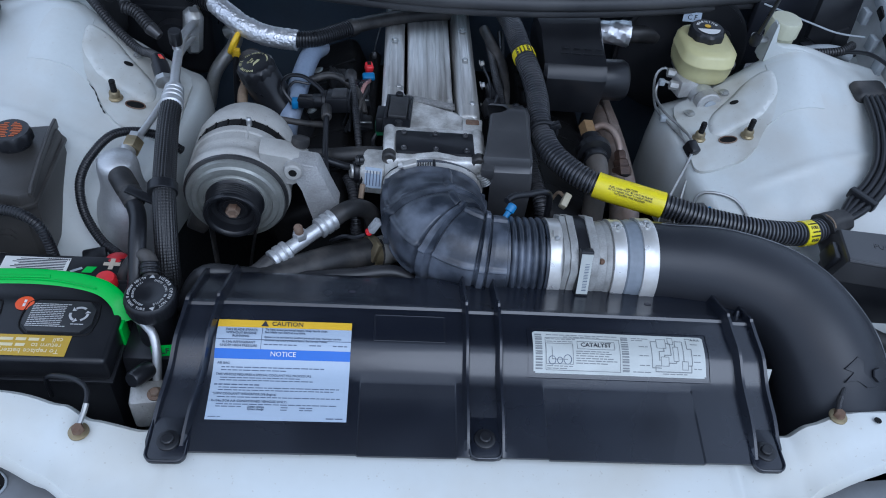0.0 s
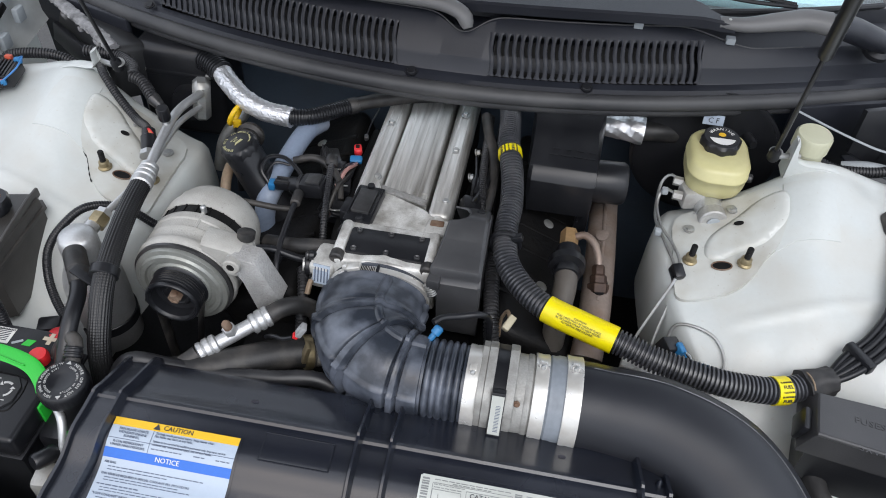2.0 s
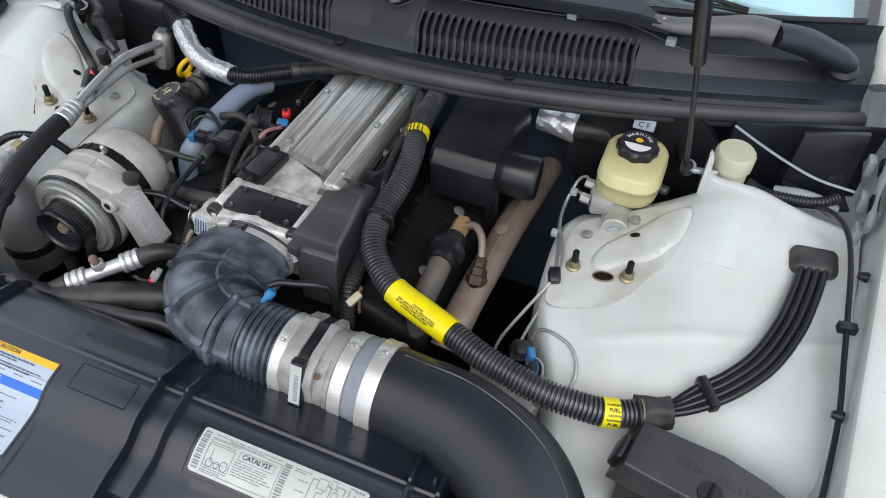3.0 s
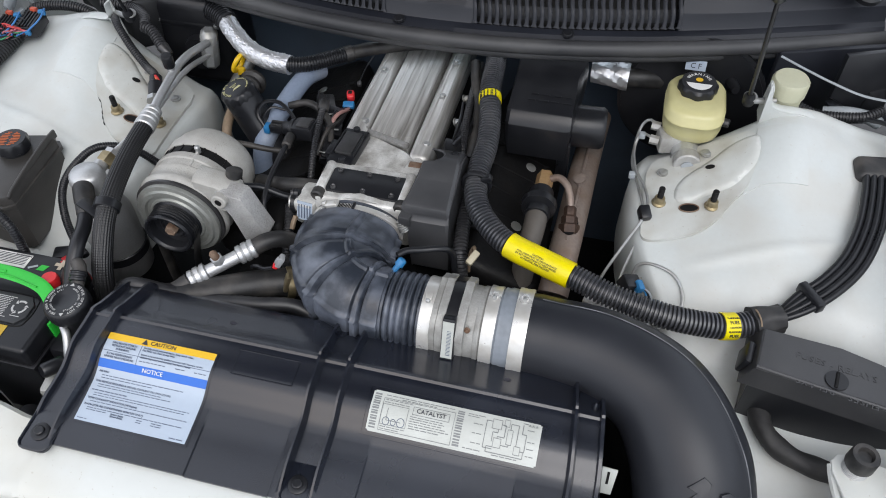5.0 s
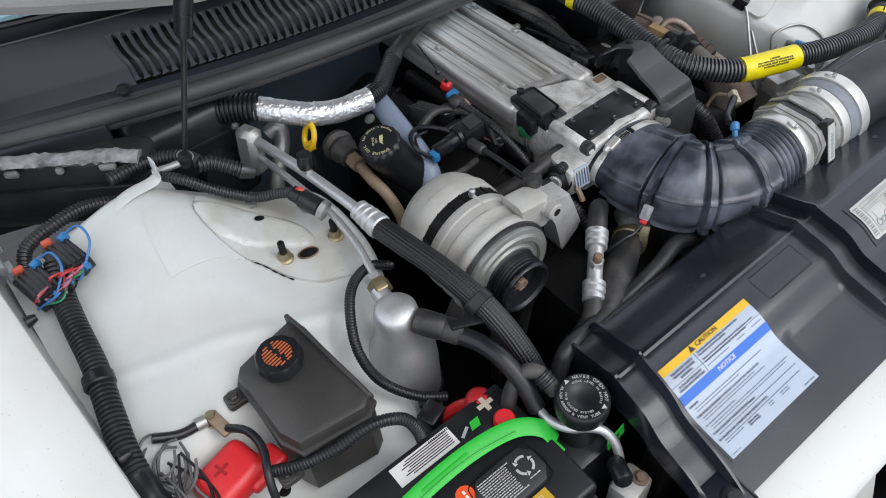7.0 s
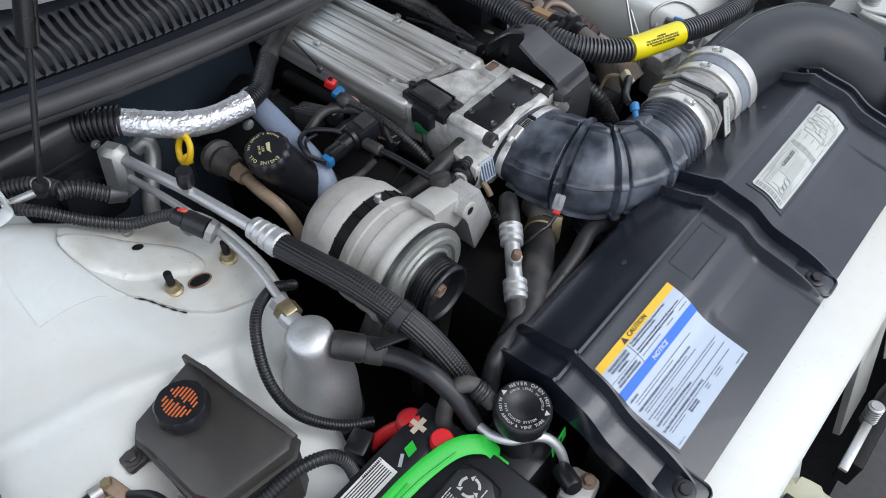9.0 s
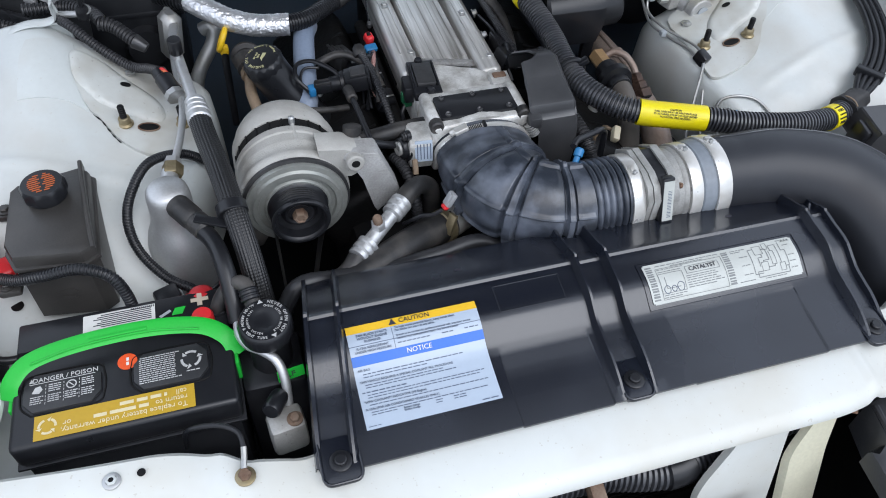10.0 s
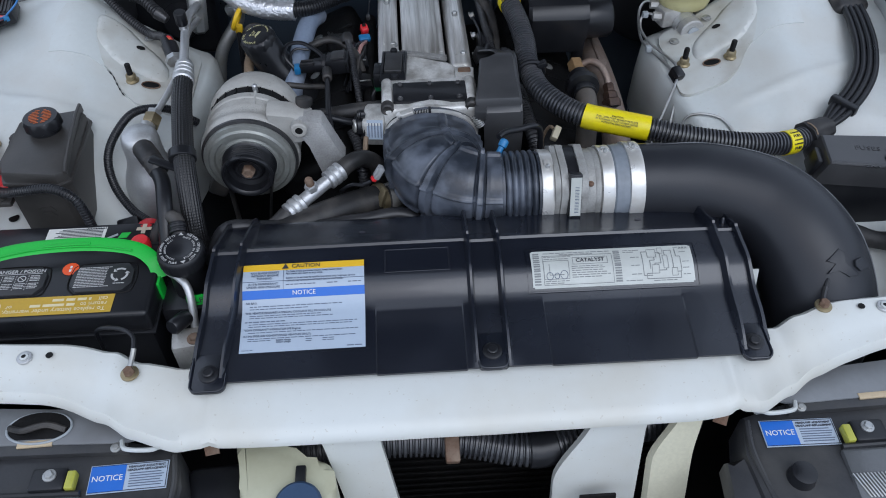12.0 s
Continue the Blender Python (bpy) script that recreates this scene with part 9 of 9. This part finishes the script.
def exhaust_side():
    t = thing("exhaust_heat_shield", (0.29, 0.58, 0.74), "heat stained steel exhaust shield with brown fittings", "engine part")
    part("shield", sweep([(0.300, 0.83, 0.79), (0.295, 0.74, 0.80), (0.291, 0.64, 0.815), (0.288, 0.54, 0.82), (0.284, 0.45, 0.815), (0.280, 0.40, 0.79)], 0.019, 18, 40, wide=lambda f: 1.2), SHIELD, t)
    part("seam", sweep([(0.298, 0.80, 0.815), (0.293, 0.70, 0.828), (0.289, 0.58, 0.838), (0.285, 0.47, 0.835)], 0.003, 8, 30), SHIELD, t)
    part("tab", lathe([(0.010, 0), (0.010, 0.002), (0.004, 0.003)], (0.288, 0.60, 0.842), (-0.3, -0.2, 1), 16), SHIELD, t)
    brown = mat("baked_dark_brown_steel", (0.045, 0.026, 0.019), 0.6, metal=0.3, vary=0.4, scale=300, big=60, bump=0.4, dust=(0.10, 0.06, 0.04), dusty=0.6)
    part("sensor_pocket", prism(disc(0.0125, 24, 1.7), 0.002, pose(0.2865, 0.500, 0.8372, -2, 0, 0)), GRIME_SHADE, t)
    part("oxygen_sensor", lathe([(0.0150, 0), (0.0160, 0.003), (0.0160, 0.014), (0.0125, 0.016), (0.0125, 0.026), (0.0095, 0.029), (0.0095, 0.040), (0.0070, 0.043)], (0.287, 0.490, 0.828), (-0.10, 0.75, 0.55), 6), brown, t, "baked dark brown oxygen sensor")
    part("tube", sweep([(0.283, 0.520, 0.850), (0.280, 0.532, 0.862), (0.272, 0.548, 0.872), (0.258, 0.560, 0.874), (0.243, 0.562, 0.866)], 0.0056, 14, 26), SHIELD, t, "bent heat stained metal tube")
    t = thing("air_check_valve", (0.235, 0.5, 0.80), "black check valve with a tan hex fitting", "valve")
    ax = Vector((0.0, 0.93, -0.02))
    part("hex", lathe([(0.0135, 0), (0.0135, 0.034), (0.011, 0.036)], (0.236, 0.540, 0.862), ax, 6), mat("orange_tan_brass", (0.36, 0.23, 0.11), 0.45, metal=0.3, vary=0.25, dusty=0.4), t, "tan brown hex fitting")
    part("valve", lathe([(0.014, 0), (0.017, 0.004), (0.017, 0.010), (0.026, 0.013), (0.027, 0.024), (0.020, 0.028), (0.018, 0.05), (0.014, 0.054)], (0.236, 0.487, 0.862), ax, 32), BLACK, t)
    part("hose", sweep([(0.236, 0.492, 0.862), (0.236, 0.465, 0.855), (0.232, 0.435, 0.835), (0.23, 0.41, 0.79)], 0.0165, 18, 18), mat("grey_brown_hose", (0.09, 0.08, 0.07), 0.6, dusty=0.5), t)
    part("clamp", lathe([(0.0175, 0), (0.019, 0.001), (0.019, 0.012), (0.0175, 0.013)], (0.236, 0.482, 0.861), ax, 24), BLACK, t)
    t = thing("throttle_cables", (0.1, 0.65, 0.86), "black cables and looms beside the manifold", "cable")
    part("loom", loom([(0.085, 0.80, 0.89), (0.088, 0.72, 0.893), (0.092, 0.65, 0.888), (0.098, 0.60, 0.88), (0.10, 0.57, 0.86)], 0.0065, 0.004, 12), LOOM, t)
    part("cable", sweep([(0.108, 0.78, 0.90), (0.105, 0.70, 0.888), (0.100, 0.64, 0.878), (0.086, 0.58, 0.884)], 0.006, 10, 24), BLACK, t)
    part("loom", loom([(0.128, 0.53, 0.86), (0.132, 0.48, 0.865), (0.136, 0.43, 0.862), (0.142, 0.39, 0.85), (0.15, 0.36, 0.81)], 0.011, 0.005, 14), LOOM, t)
    part("sensor", rbox((0.022, 0.04, 0.03), (0.088, 0.63, 0.868), (0, 0, 4), 0.004), BLACK, t)
    part("plug", rbox((0.030, 0.034, 0.024), (0.083, 0.58, 0.876), (0, 20, 10), 0.005), BLACK, t)
    for x, y, z in ((0.070, 0.66, 0.868), (0.072, 0.72, 0.872), (0.068, 0.60, 0.866)):
        part("bolt", hexbolt((x, y, z), (0.9, 0, 0.4), 0.005, 0.008), TUBESTEEL, t)
    part("hose", sweep([(0.078, 0.78, 0.905), (0.090, 0.73, 0.902), (0.104, 0.69, 0.892), (0.108, 0.64, 0.872), (0.104, 0.60, 0.85)], 0.0085, 12, 24), RUBBER2, t)
    part("wire", sweep([(0.075, 0.70, 0.88), (0.082, 0.64, 0.884), (0.080, 0.58, 0.874), (0.084, 0.55, 0.855)], 0.0025, 8, 20), BLACK, t)
    t = thing("white_plug", (0.166, 0.364, 0.86), "unplugged cream white connector by the loom", "connector")
    part("plug", rbox((0.010, 0.022, 0.012), (0.166, 0.362, 0.884), (20, 20, -20), 0.002), mat("dirty_cream_plug", (0.42, 0.38, 0.27), 0.45, dusty=0.5), t)
    part("wire", sweep([(0.166, 0.374, 0.882), (0.162, 0.39, 0.875), (0.155, 0.395, 0.85), (0.155, 0.39, 0.82)], 0.0025, 8, 14), TAN, t)
    t = thing("vacuum_hose", (0.1, 0.32, 0.88), "thin black vacuum hose on a blue nipple", "hose")
    part("hose", sweep([(0.075, 0.312, 0.922), (0.085, 0.322, 0.922), (0.105, 0.332, 0.918), (0.128, 0.342, 0.915), (0.140, 0.350, 0.900), (0.143, 0.352, 0.86)], 0.0045, 10, 30), BLACK, t)


exhaust_side()


# ---------------------------------------------------------------- ahead of the radiator


def beam_hardware():
    for x, y in ((-0.388, 0.016), (0.457, 0.058)):
        z = smooth_table(x, BEAM_Z)
        t = thing("ground_stud", (x, y, z), "rusty gold ground bolt with a wire lug on the white beam", "fastener", "beam ground bolts")
        part("washer", lathe([(0.0105, 0), (0.0105, 0.002), (0.008, 0.003)], (x, y, z), (0, 0, 1), 24), BRASS, t)
        part("bolt", lathe([(0.0065, 0.002), (0.0065, 0.008), (0.005, 0.010)], (x, y, z), (0, 0, 1), 6), RUST, t)
        part("lug", sweep([(x, y + 0.005, z + 0.005), (x + 0.004, y + 0.014, z + 0.008), (x + 0.008, y + 0.021, z + 0.011)] if x > 0 else [(x, y + 0.006, z + 0.006), (x + 0.002, y + 0.018, z + 0.010), (x + 0.003, y + 0.026, z + 0.014)], 0.0032, 8, 8), SCREWDARK if x > 0 else TUBESTEEL, t)
        if x < 0:
            part("wire", sweep([(x + 0.003, y + 0.024, z + 0.013), (x - 0.001, y + 0.042, z + 0.018), (x - 0.022, y + 0.056, z + 0.016), (x - 0.052, y + 0.064, z + 0.004), (x - 0.06, y + 0.07, z - 0.04)], 0.0028, 8, 30), BLACK, t)
        else:
            part("wire", sweep([(x + 0.007, y + 0.019, z + 0.010), (x + 0.014, y + 0.034, z + 0.016), (x + 0.018, y + 0.045, z - 0.02)], 0.0028, 8, 16), BLACK, t)
    for x, y in ((-0.513, 0.041), (0.530, 0.050)):
        z = smooth_table(x, BEAM_Z)
        rn = thing("rivet_nut", (x, y, z), "bare metal rivet nut in the white beam", "fastener", "beam rivet nuts")
        part("flange", lathe([(0.0090, -0.001), (0.0090, 0.0016), (0.0080, 0.0022), (0.0055, 0.0022), (0.0045, 0.0012)], (x, y, z), (0, 0, 1), 24), ALU, rn)
        part("nut", lathe([(0.0056, 0.0015), (0.0056, 0.0036), (0.0046, 0.0042), (0.0030, 0.0042), (0.0026, 0.003)], (x, y, z), (0, 0, 1), 6), WHITE_IN, rn)
        part("bore", prism(disc(0.0027, 14), 0.0005, pose(x, y, z + 0.0034)), GRIME_SHADE, rn)
        solo("beam_hole", prism(disc(0.0042, 16), 0.0008, pose(x + (0.028 if x < 0 else -0.028), y + 0.002, z + 0.0004)), GRIME_SHADE, "small dark hole in the white beam", "hole", "beam holes")


beam_hardware()


def front_brace(side):
    t = thing("latch_brace", (side * 0.14, -0.10, 0.6), "white pressed steel brace below the front beam", "bracket", "front braces")
    st = []
    for f in steps(0, 1, 28):
        k = min(1, f * 2.6)
        k = k * k * (3 - 2 * k)
        lip = 0.007 * max(0, 1 - f / 0.10) ** 2
        if side < 0:
            x, w = -0.137 + 0.050 * f, 0.034 - 0.004 * f + lip
        else:
            x, w = 0.184 - 0.022 * k + lip, 0.031 + 0.022 * k + lip
        y, z = -0.052 - 0.07 * f, 0.802 - 0.30 * f
        line = [(x - w, z - 0.006), (x - w, z + 0.004), (x - w + 0.006, z + 0.006), (x + w - 0.006, z + 0.006), (x + w, z + 0.004), (x + w, z - 0.006)]
        ring = band(line, 0.002)
        st.append([(a, y - (b - z) * 0.9, z + (b - z) * 0.4) for a, b in ring])
    part("pressing", loft(st), WHITE, t)
    if side > 0:
        part("slot", rbox((0.045, 0.004, 0.014), (0.160, -0.1065, 0.690), (-14, 0, 0), 0.001), GRIME_SHADE, t, "dark slot")
    return t


front_brace(-1)
front_brace(1)


def splash_pieces():
    t = thing("washer_bottle", (-0.22, -0.07, 0.6), "milky washer bottle with a dark blue cap", "bottle")
    part("bottle", prism(rounded([(-0.280, -0.03), (-0.232, -0.030), (-0.224, -0.064), (-0.165, -0.066), (-0.152, -0.085), (-0.150, -0.14), (-0.262, -0.14), (-0.262, -0.075)]), 0.16, pose(0, 0, 0.60), 0.012, seg=3), MILKY, t)
    part("cap", lathe([(0.025, 0), (0.027, 0.003), (0.027, 0.012), (0.024, 0.015), (0.001, 0.0155)], (-0.192, -0.127, 0.757), (0, -0.1, 1), 36), mat("dark_blue_cap", (0.03, 0.06, 0.12), 0.45), t, "dark blue washer cap")
    part("strap", rbox((0.012, 0.03, 0.008), (-0.192, -0.094, 0.764), bev=0.002), BLACK, t)
    part("pin", lathe([(0.008, 0), (0.008, 0.004)], (-0.262, -0.044, 0.772), (0, -0.2, 1), 14), BLACK, t)
    t = thing("bumper_stay", (0.24, -0.09, 0.6), "yellowed plastic stay under the front beam", "bracket")
    st = []
    for f in steps(0, 1, 24):
        k = min(1, f * 2.8)
        k = k * k * (3 - 2 * k)
        x, w = 0.272 - 0.019 * k, 0.017 + 0.0115 * k
        y, z = -0.048 - 0.075 * f, 0.795 - 0.22 * f
        st.append([(a, y - (b - z) * 0.9, b) for a, b in band([(x - w, z - 0.004), (x - w + 0.004, z + 0.004), (x + w - 0.004, z + 0.004), (x + w, z - 0.004)], 0.003)])
    part("pressing", loft(st), mat("yellowed_white_plastic", (0.62, 0.6, 0.46), 0.45, dusty=0.5), t)
    part("pin", lathe([(0.007, 0), (0.007, 0.004), (0.005, 0.005)], (0.278, -0.052, 0.800), (0, -0.4, 1), 16), BLACK, t)
    t = thing("front_wiring_loom", (0, -0.03, 0.68), "black corrugated loom across below the beam", "cable")
    part("loom", loom([(-0.27, -0.02, 0.71), (-0.20, -0.03, 0.705), (-0.10, -0.022, 0.71), (0.0, -0.025, 0.705), (0.08, -0.04, 0.70), (0.14, -0.035, 0.705), (0.22, -0.025, 0.715), (0.30, -0.02, 0.72)], 0.0225, 0.007, 18), FUELLOOM, t)
    part("tape", sweep([(0.085, -0.041, 0.70), (0.10, -0.041, 0.70), (0.12, -0.038, 0.703)], 0.0238, 18, 6), BLACK, t)
    part("rust_clip", rbox((0.018, 0.05, 0.020), (-0.014, -0.040, 0.728), (20, 0, 0), 0.003), RUST, t, "rusty brown steel clip")
    t = thing("radiator", (0.03, 0.06, 0.5), "dark finned radiator below the beam", "radiator")
    part("core", rbox((0.66, 0.03, 0.34), (0.03, 0.09, 0.63), bev=0.004), GRIME_SHADE, t)
    part("condenser", rbox((0.62, 0.015, 0.30), (0.03, 0.02, 0.60), bev=0.003), GRIME_SHADE, t)
    for k in range(14):
        part("condenser_tube", rbox((0.60, 0.004, 0.008), (0.03, 0.010, 0.48 + 0.018 * k), bev=0.001), GRIME_SHADE, t)
    part("hose_stub", sweep([(-0.35, 0.05, 0.74), (-0.37, 0.045, 0.755), (-0.39, 0.06, 0.75)], 0.014, 14, 10), LOOM, t)
    for x in (-0.300, 0.315):
        r = thing("rusty_bracket", (x, -0.03, 0.76), "rusty brown steel bracket under the front beam", "bracket", "rusty beam brackets")
        s = -1 if x < 0 else 1
        part("tab", prism([(-0.010, -0.020), (0.006, -0.022), (0.010, 0.012), (-0.008, 0.016)], 0.004, Matrix.Translation((x, -0.040, 0.775)) @ pose(0, 0, 0, 30, 0, -s * 18), 0.001), RUST, r)
        part("bolt", hexbolt((x, -0.042, 0.777), (0, -0.5, 0.87), 0.005, 0.005), RUST, r)
    t = thing("hood_latch", (0.03, -0.11, 0.6), "dark hood latch assembly with a coil spring", "latch")
    part("plate", rbox((0.16, 0.02, 0.05), (0.03, -0.135, 0.66), bev=0.003), GRIME_SHADE, t)
    part("spring", loom([(0.02, -0.125, 0.68), (0.021, -0.123, 0.70), (0.022, -0.122, 0.715)], 0.010, 0.005, 14, 0.3), TUBESTEEL, t)
    part("lever", rbox((0.08, 0.012, 0.006), (-0.03, -0.125, 0.69), bev=0.002), TUBESTEEL, t)


splash_pieces()


# dirty grey-white paint, darkened so the colour carries the panel's shade
LAMP_SHADED = mat("dirty_white_paint_with_shade", (0.19, 0.20, 0.21), 0.45, vary=0.08, scale=160, big=11, dust=(0.13, 0.13, 0.13), dusty=0.6)
FADED = mat("faded_grey_black_plastic", (0.03, 0.031, 0.034), 0.36, vary=0.2, scale=300, big=18, bump=0.08, dust=(0.075, 0.073, 0.068), dusty=0.6)


def headlamp(side):
    t = thing("headlamp_unit", (side * 0.46, -0.08, 0.62), "black headlamp carrier with a blue and white notice sticker", "headlamp", "headlamp units")
    sgn = side

    def P(pts):
        q = [(sgn * x, y) for x, y in pts]
        return q if sgn > 0 else q[::-1]
    part("carrier", prism(P([(0.335, -0.052), (0.40, -0.034), (0.60, -0.020), (0.72, -0.01), (0.72, -0.22), (0.33, -0.22), (0.322, -0.10)]), 0.06, pose(0, 0, 0.712), 0.008), FADED, t)
    part("raised_deck", prism(P([(0.395, -0.034), (0.57, -0.024), (0.57, -0.052), (0.39, -0.056)]), 0.010, pose(0, 0, 0.770), 0.003), FADED, t)
    x0 = 0.385 if side < 0 else 0.394
    xs, ys = sgn * x0, -0.085 if side < 0 else -0.080
    st = part("notice_sticker", rbox((0.088, 0.034, 0.0008), (xs, ys, 0.7745), (2, 0, 2 if side < 0 else -1), 0), LABEL, t, "blue and white notice sticker")
    m = Matrix.Translation((xs, ys, 0.7752)) @ pose(0, 0, 0, 2, 0, 2 if side < 0 else -1)
    part("blue_field", bar(bmesh.new(), -0.043, -0.016, -0.004, 0.016, m, 0.0004), LBLUE, st)
    part("word_notice", letters("NOTICE", 0.0095, m @ pose(-0.0235, 0, 0.0006)), WHITEINK, st)
    b = bmesh.new()
    for k in range(6):
        bar(b, 0.001, 0.0035 - 0.0031 * k, 0.036 + 0.005 * ((k * 5) % 3) / 3, 0.0045 - 0.0031 * k, m, 0.0004)
    part("small_print", b, GREYINK, st)
    part("heading", letters("HEADLAMP ADJUSTMENT", 0.0036, m @ pose(0.0195, 0.0118, 0.0006)), INK, st)
    part("heading", letters("HEADLAMP REPLACEMENT", 0.0036, m @ pose(0.0195, 0.0078, 0.0006)), INK, st)
    e = bmesh.new()
    for u0, v0, u1, v1 in ((-0.043, 0.0152, 0.043, 0.0160), (-0.043, -0.0160, 0.043, -0.0152), (0.0422, -0.016, 0.043, 0.016)):
        bar(e, u0, v0, u1, v1, m, 0.0004)
    part("border", e, INK, st)
    for k in range(5):
        part("stiffening_rib", rbox((0.004, 0.060 - 0.006 * k, 0.006), (sgn * (0.56 + 0.022 * k), -0.075, 0.774), (0, 0, sgn * 8), 0.001), FADED, t)
    part("edge_lip", sweep([(sgn * 0.338, -0.060, 0.772), (sgn * 0.332, -0.10, 0.772), (sgn * 0.338, -0.16, 0.770)], 0.004, 8, 14), FADED, t)
    for x, y in ((0.405, -0.050), (0.545, -0.060)):
        part("screw", hexbolt((sgn * x, y, 0.774 if x != 0.405 else 0.780), (0, 0, 1), 0.0042, 0.004), TUBESTEEL, t)
    part("wire_hook", sweep([(sgn * 0.352, -0.050, 0.775), (sgn * 0.352, -0.058, 0.790), (sgn * 0.362, -0.062, 0.792), (sgn * 0.39, -0.058, 0.790), (sgn * 0.398, -0.045, 0.786)], 0.0028, 8, 24), WHITE_IN, t, "bent bare wire hook")
    part("tan_strip", rbox((0.040, 0.008, 0.003), (sgn * 0.50, -0.040, 0.7815), (0, 0, 2), 0.0005), mat("tan_strip", (0.5, 0.4, 0.26), 0.5), t, "tan adhesive strip")
    part("adjuster", rbox((0.040, 0.028, 0.02), (sgn * 0.470, -0.088, 0.778), bev=0.004), BLACK, t)
    part("level_bubble", rbox((0.010, 0.022, 0.012), (sgn * 0.445, -0.090, 0.782), bev=0.002), mat("yellow_vial", (0.4, 0.4, 0.06), 0.3), t, "yellow green level vial")
    part("adjuster_screw", hexbolt((sgn * 0.468, -0.085, 0.788), (0, 0, 1), 0.005, 0.006), TUBESTEEL, t)
    lens = part("lens", rbox((0.19, 0.075, 0.012), (sgn * 0.527, -0.142, 0.770), (6, 0, 0), 0.004), mat("smoky_lens", (0.10, 0.105, 0.11), 0.12, spec=0.8, vary=0.05), t, "ribbed clear headlamp lens")
    for k in range(44):
        part("flute", rbox((0.0022, 0.030, 0.0025), (sgn * (0.438 + 0.0041 * k), -0.150, 0.7758), (6, 0, 22), 0.0005), TUBESTEEL, lens)
    part("lens_edge", sweep([(sgn * 0.432, -0.105, 0.782), (sgn * 0.52, -0.103, 0.782), (sgn * 0.62, -0.100, 0.782)], 0.0035, 8, 12), BLACK, t)
    if side > 0:
        part("inner_shell", prism(P([(0.30, -0.105), (0.345, -0.102), (0.36, -0.075), (0.40, -0.10), (0.42, -0.20), (0.29, -0.20)]), 0.03, pose(0, 0, 0.735), 0.008), FADED, t)
        part("boss", lathe([(0.016, 0), (0.014, 0.014), (0.008, 0.016)], (0.375, -0.135, 0.772), (0, 0, 1), 20), BLACK, t)
    else:
        part("inner_shell", rbox((0.07, 0.07, 0.06), (-0.30, -0.085, 0.70), (0, 12, 10), 0.012, 3), BLACK, t)
        part("access_hole", lathe([(0.037, 0), (0.037, 0.0012)], (-0.500, -0.020, 0.7822), (0, -0.1, 1), 32, flat=0.55), GRIME_SHADE, t, "dark oval access hole")
        part("hole_rim", sweep([(-0.500 + 0.0375 * math.cos(radians(a)), -0.020 + 0.0206 * math.sin(radians(a)), 0.7835) for a in range(0, 361, 20)], 0.0015, 8, 60), GREYPAINT, t)
        part("bulb_wire", sweep([(-0.535, -0.018, 0.783), (-0.515, -0.026, 0.790), (-0.49, -0.020, 0.790), (-0.468, -0.024, 0.784)], 0.004, 8, 20), RUBBER2, t)
    # panel behind the lamp, its shade held in the darker paint colour
    solo("lamp_panel", prism(P([(0.34, -0.03), (0.42, 0.0), (0.78, 0.03), (0.78, -0.03), (0.40, -0.045)]), 0.004, pose(0, 0, 0.778), 0.001), LAMP_SHADED, "dirty grey-white panel behind the headlamp, with shade painted in", "car body", kind="structure")


headlamp(-1)
headlamp(1)

# the raised hood that the gas struts hold, closing the place above the bay
HOOD = ((0.98, 1.30), (0.12, 2.13))


def hood_at(x, v):
    (y0, z0), (y1, z1) = HOOD
    bow = 0.05 * (x / 0.74) ** 2
    return Vector((x, y0 + (y1 - y0) * v, z0 + (z1 - z0) * v + 0.05 * math.sin(math.pi * v) - bow))


hood = thing("raised_hood", (0, 0.5, 1.36), "raised white hood with a dark pad on its underside", "hood", kind="structure")
part("skin", sheet(lambda x, v: hood_at(x, v) + Vector((0, 0.010, 0.018)), steps(-0.74, 0.74, 25), steps(0, 1, 17), 0.012), WHITE, hood)
part("pad", sheet(lambda x, v: hood_at(x, v), steps(-0.60, 0.60, 15), steps(0.06, 0.90, 13), 0.010), GRIME_SHADE, hood, "dark insulation pad")

# nose closing panel well ahead of the lamps
nose = []
for x in steps(-0.93, 0.93, 31):
    y = -0.34 + 0.18 * (abs(x) / 0.93) ** 3
    nose.append([(x, yy, zz) for yy, zz in band([(y + 0.10, 0.715), (y + 0.03, 0.70), (y, 0.66), (y - 0.03, 0.55), (y - 0.02, 0.35)], -0.003)])
solo("bumper_cover", loft(nose), WHITE, "white bumper cover ahead of the lamps", "car body", kind="structure")
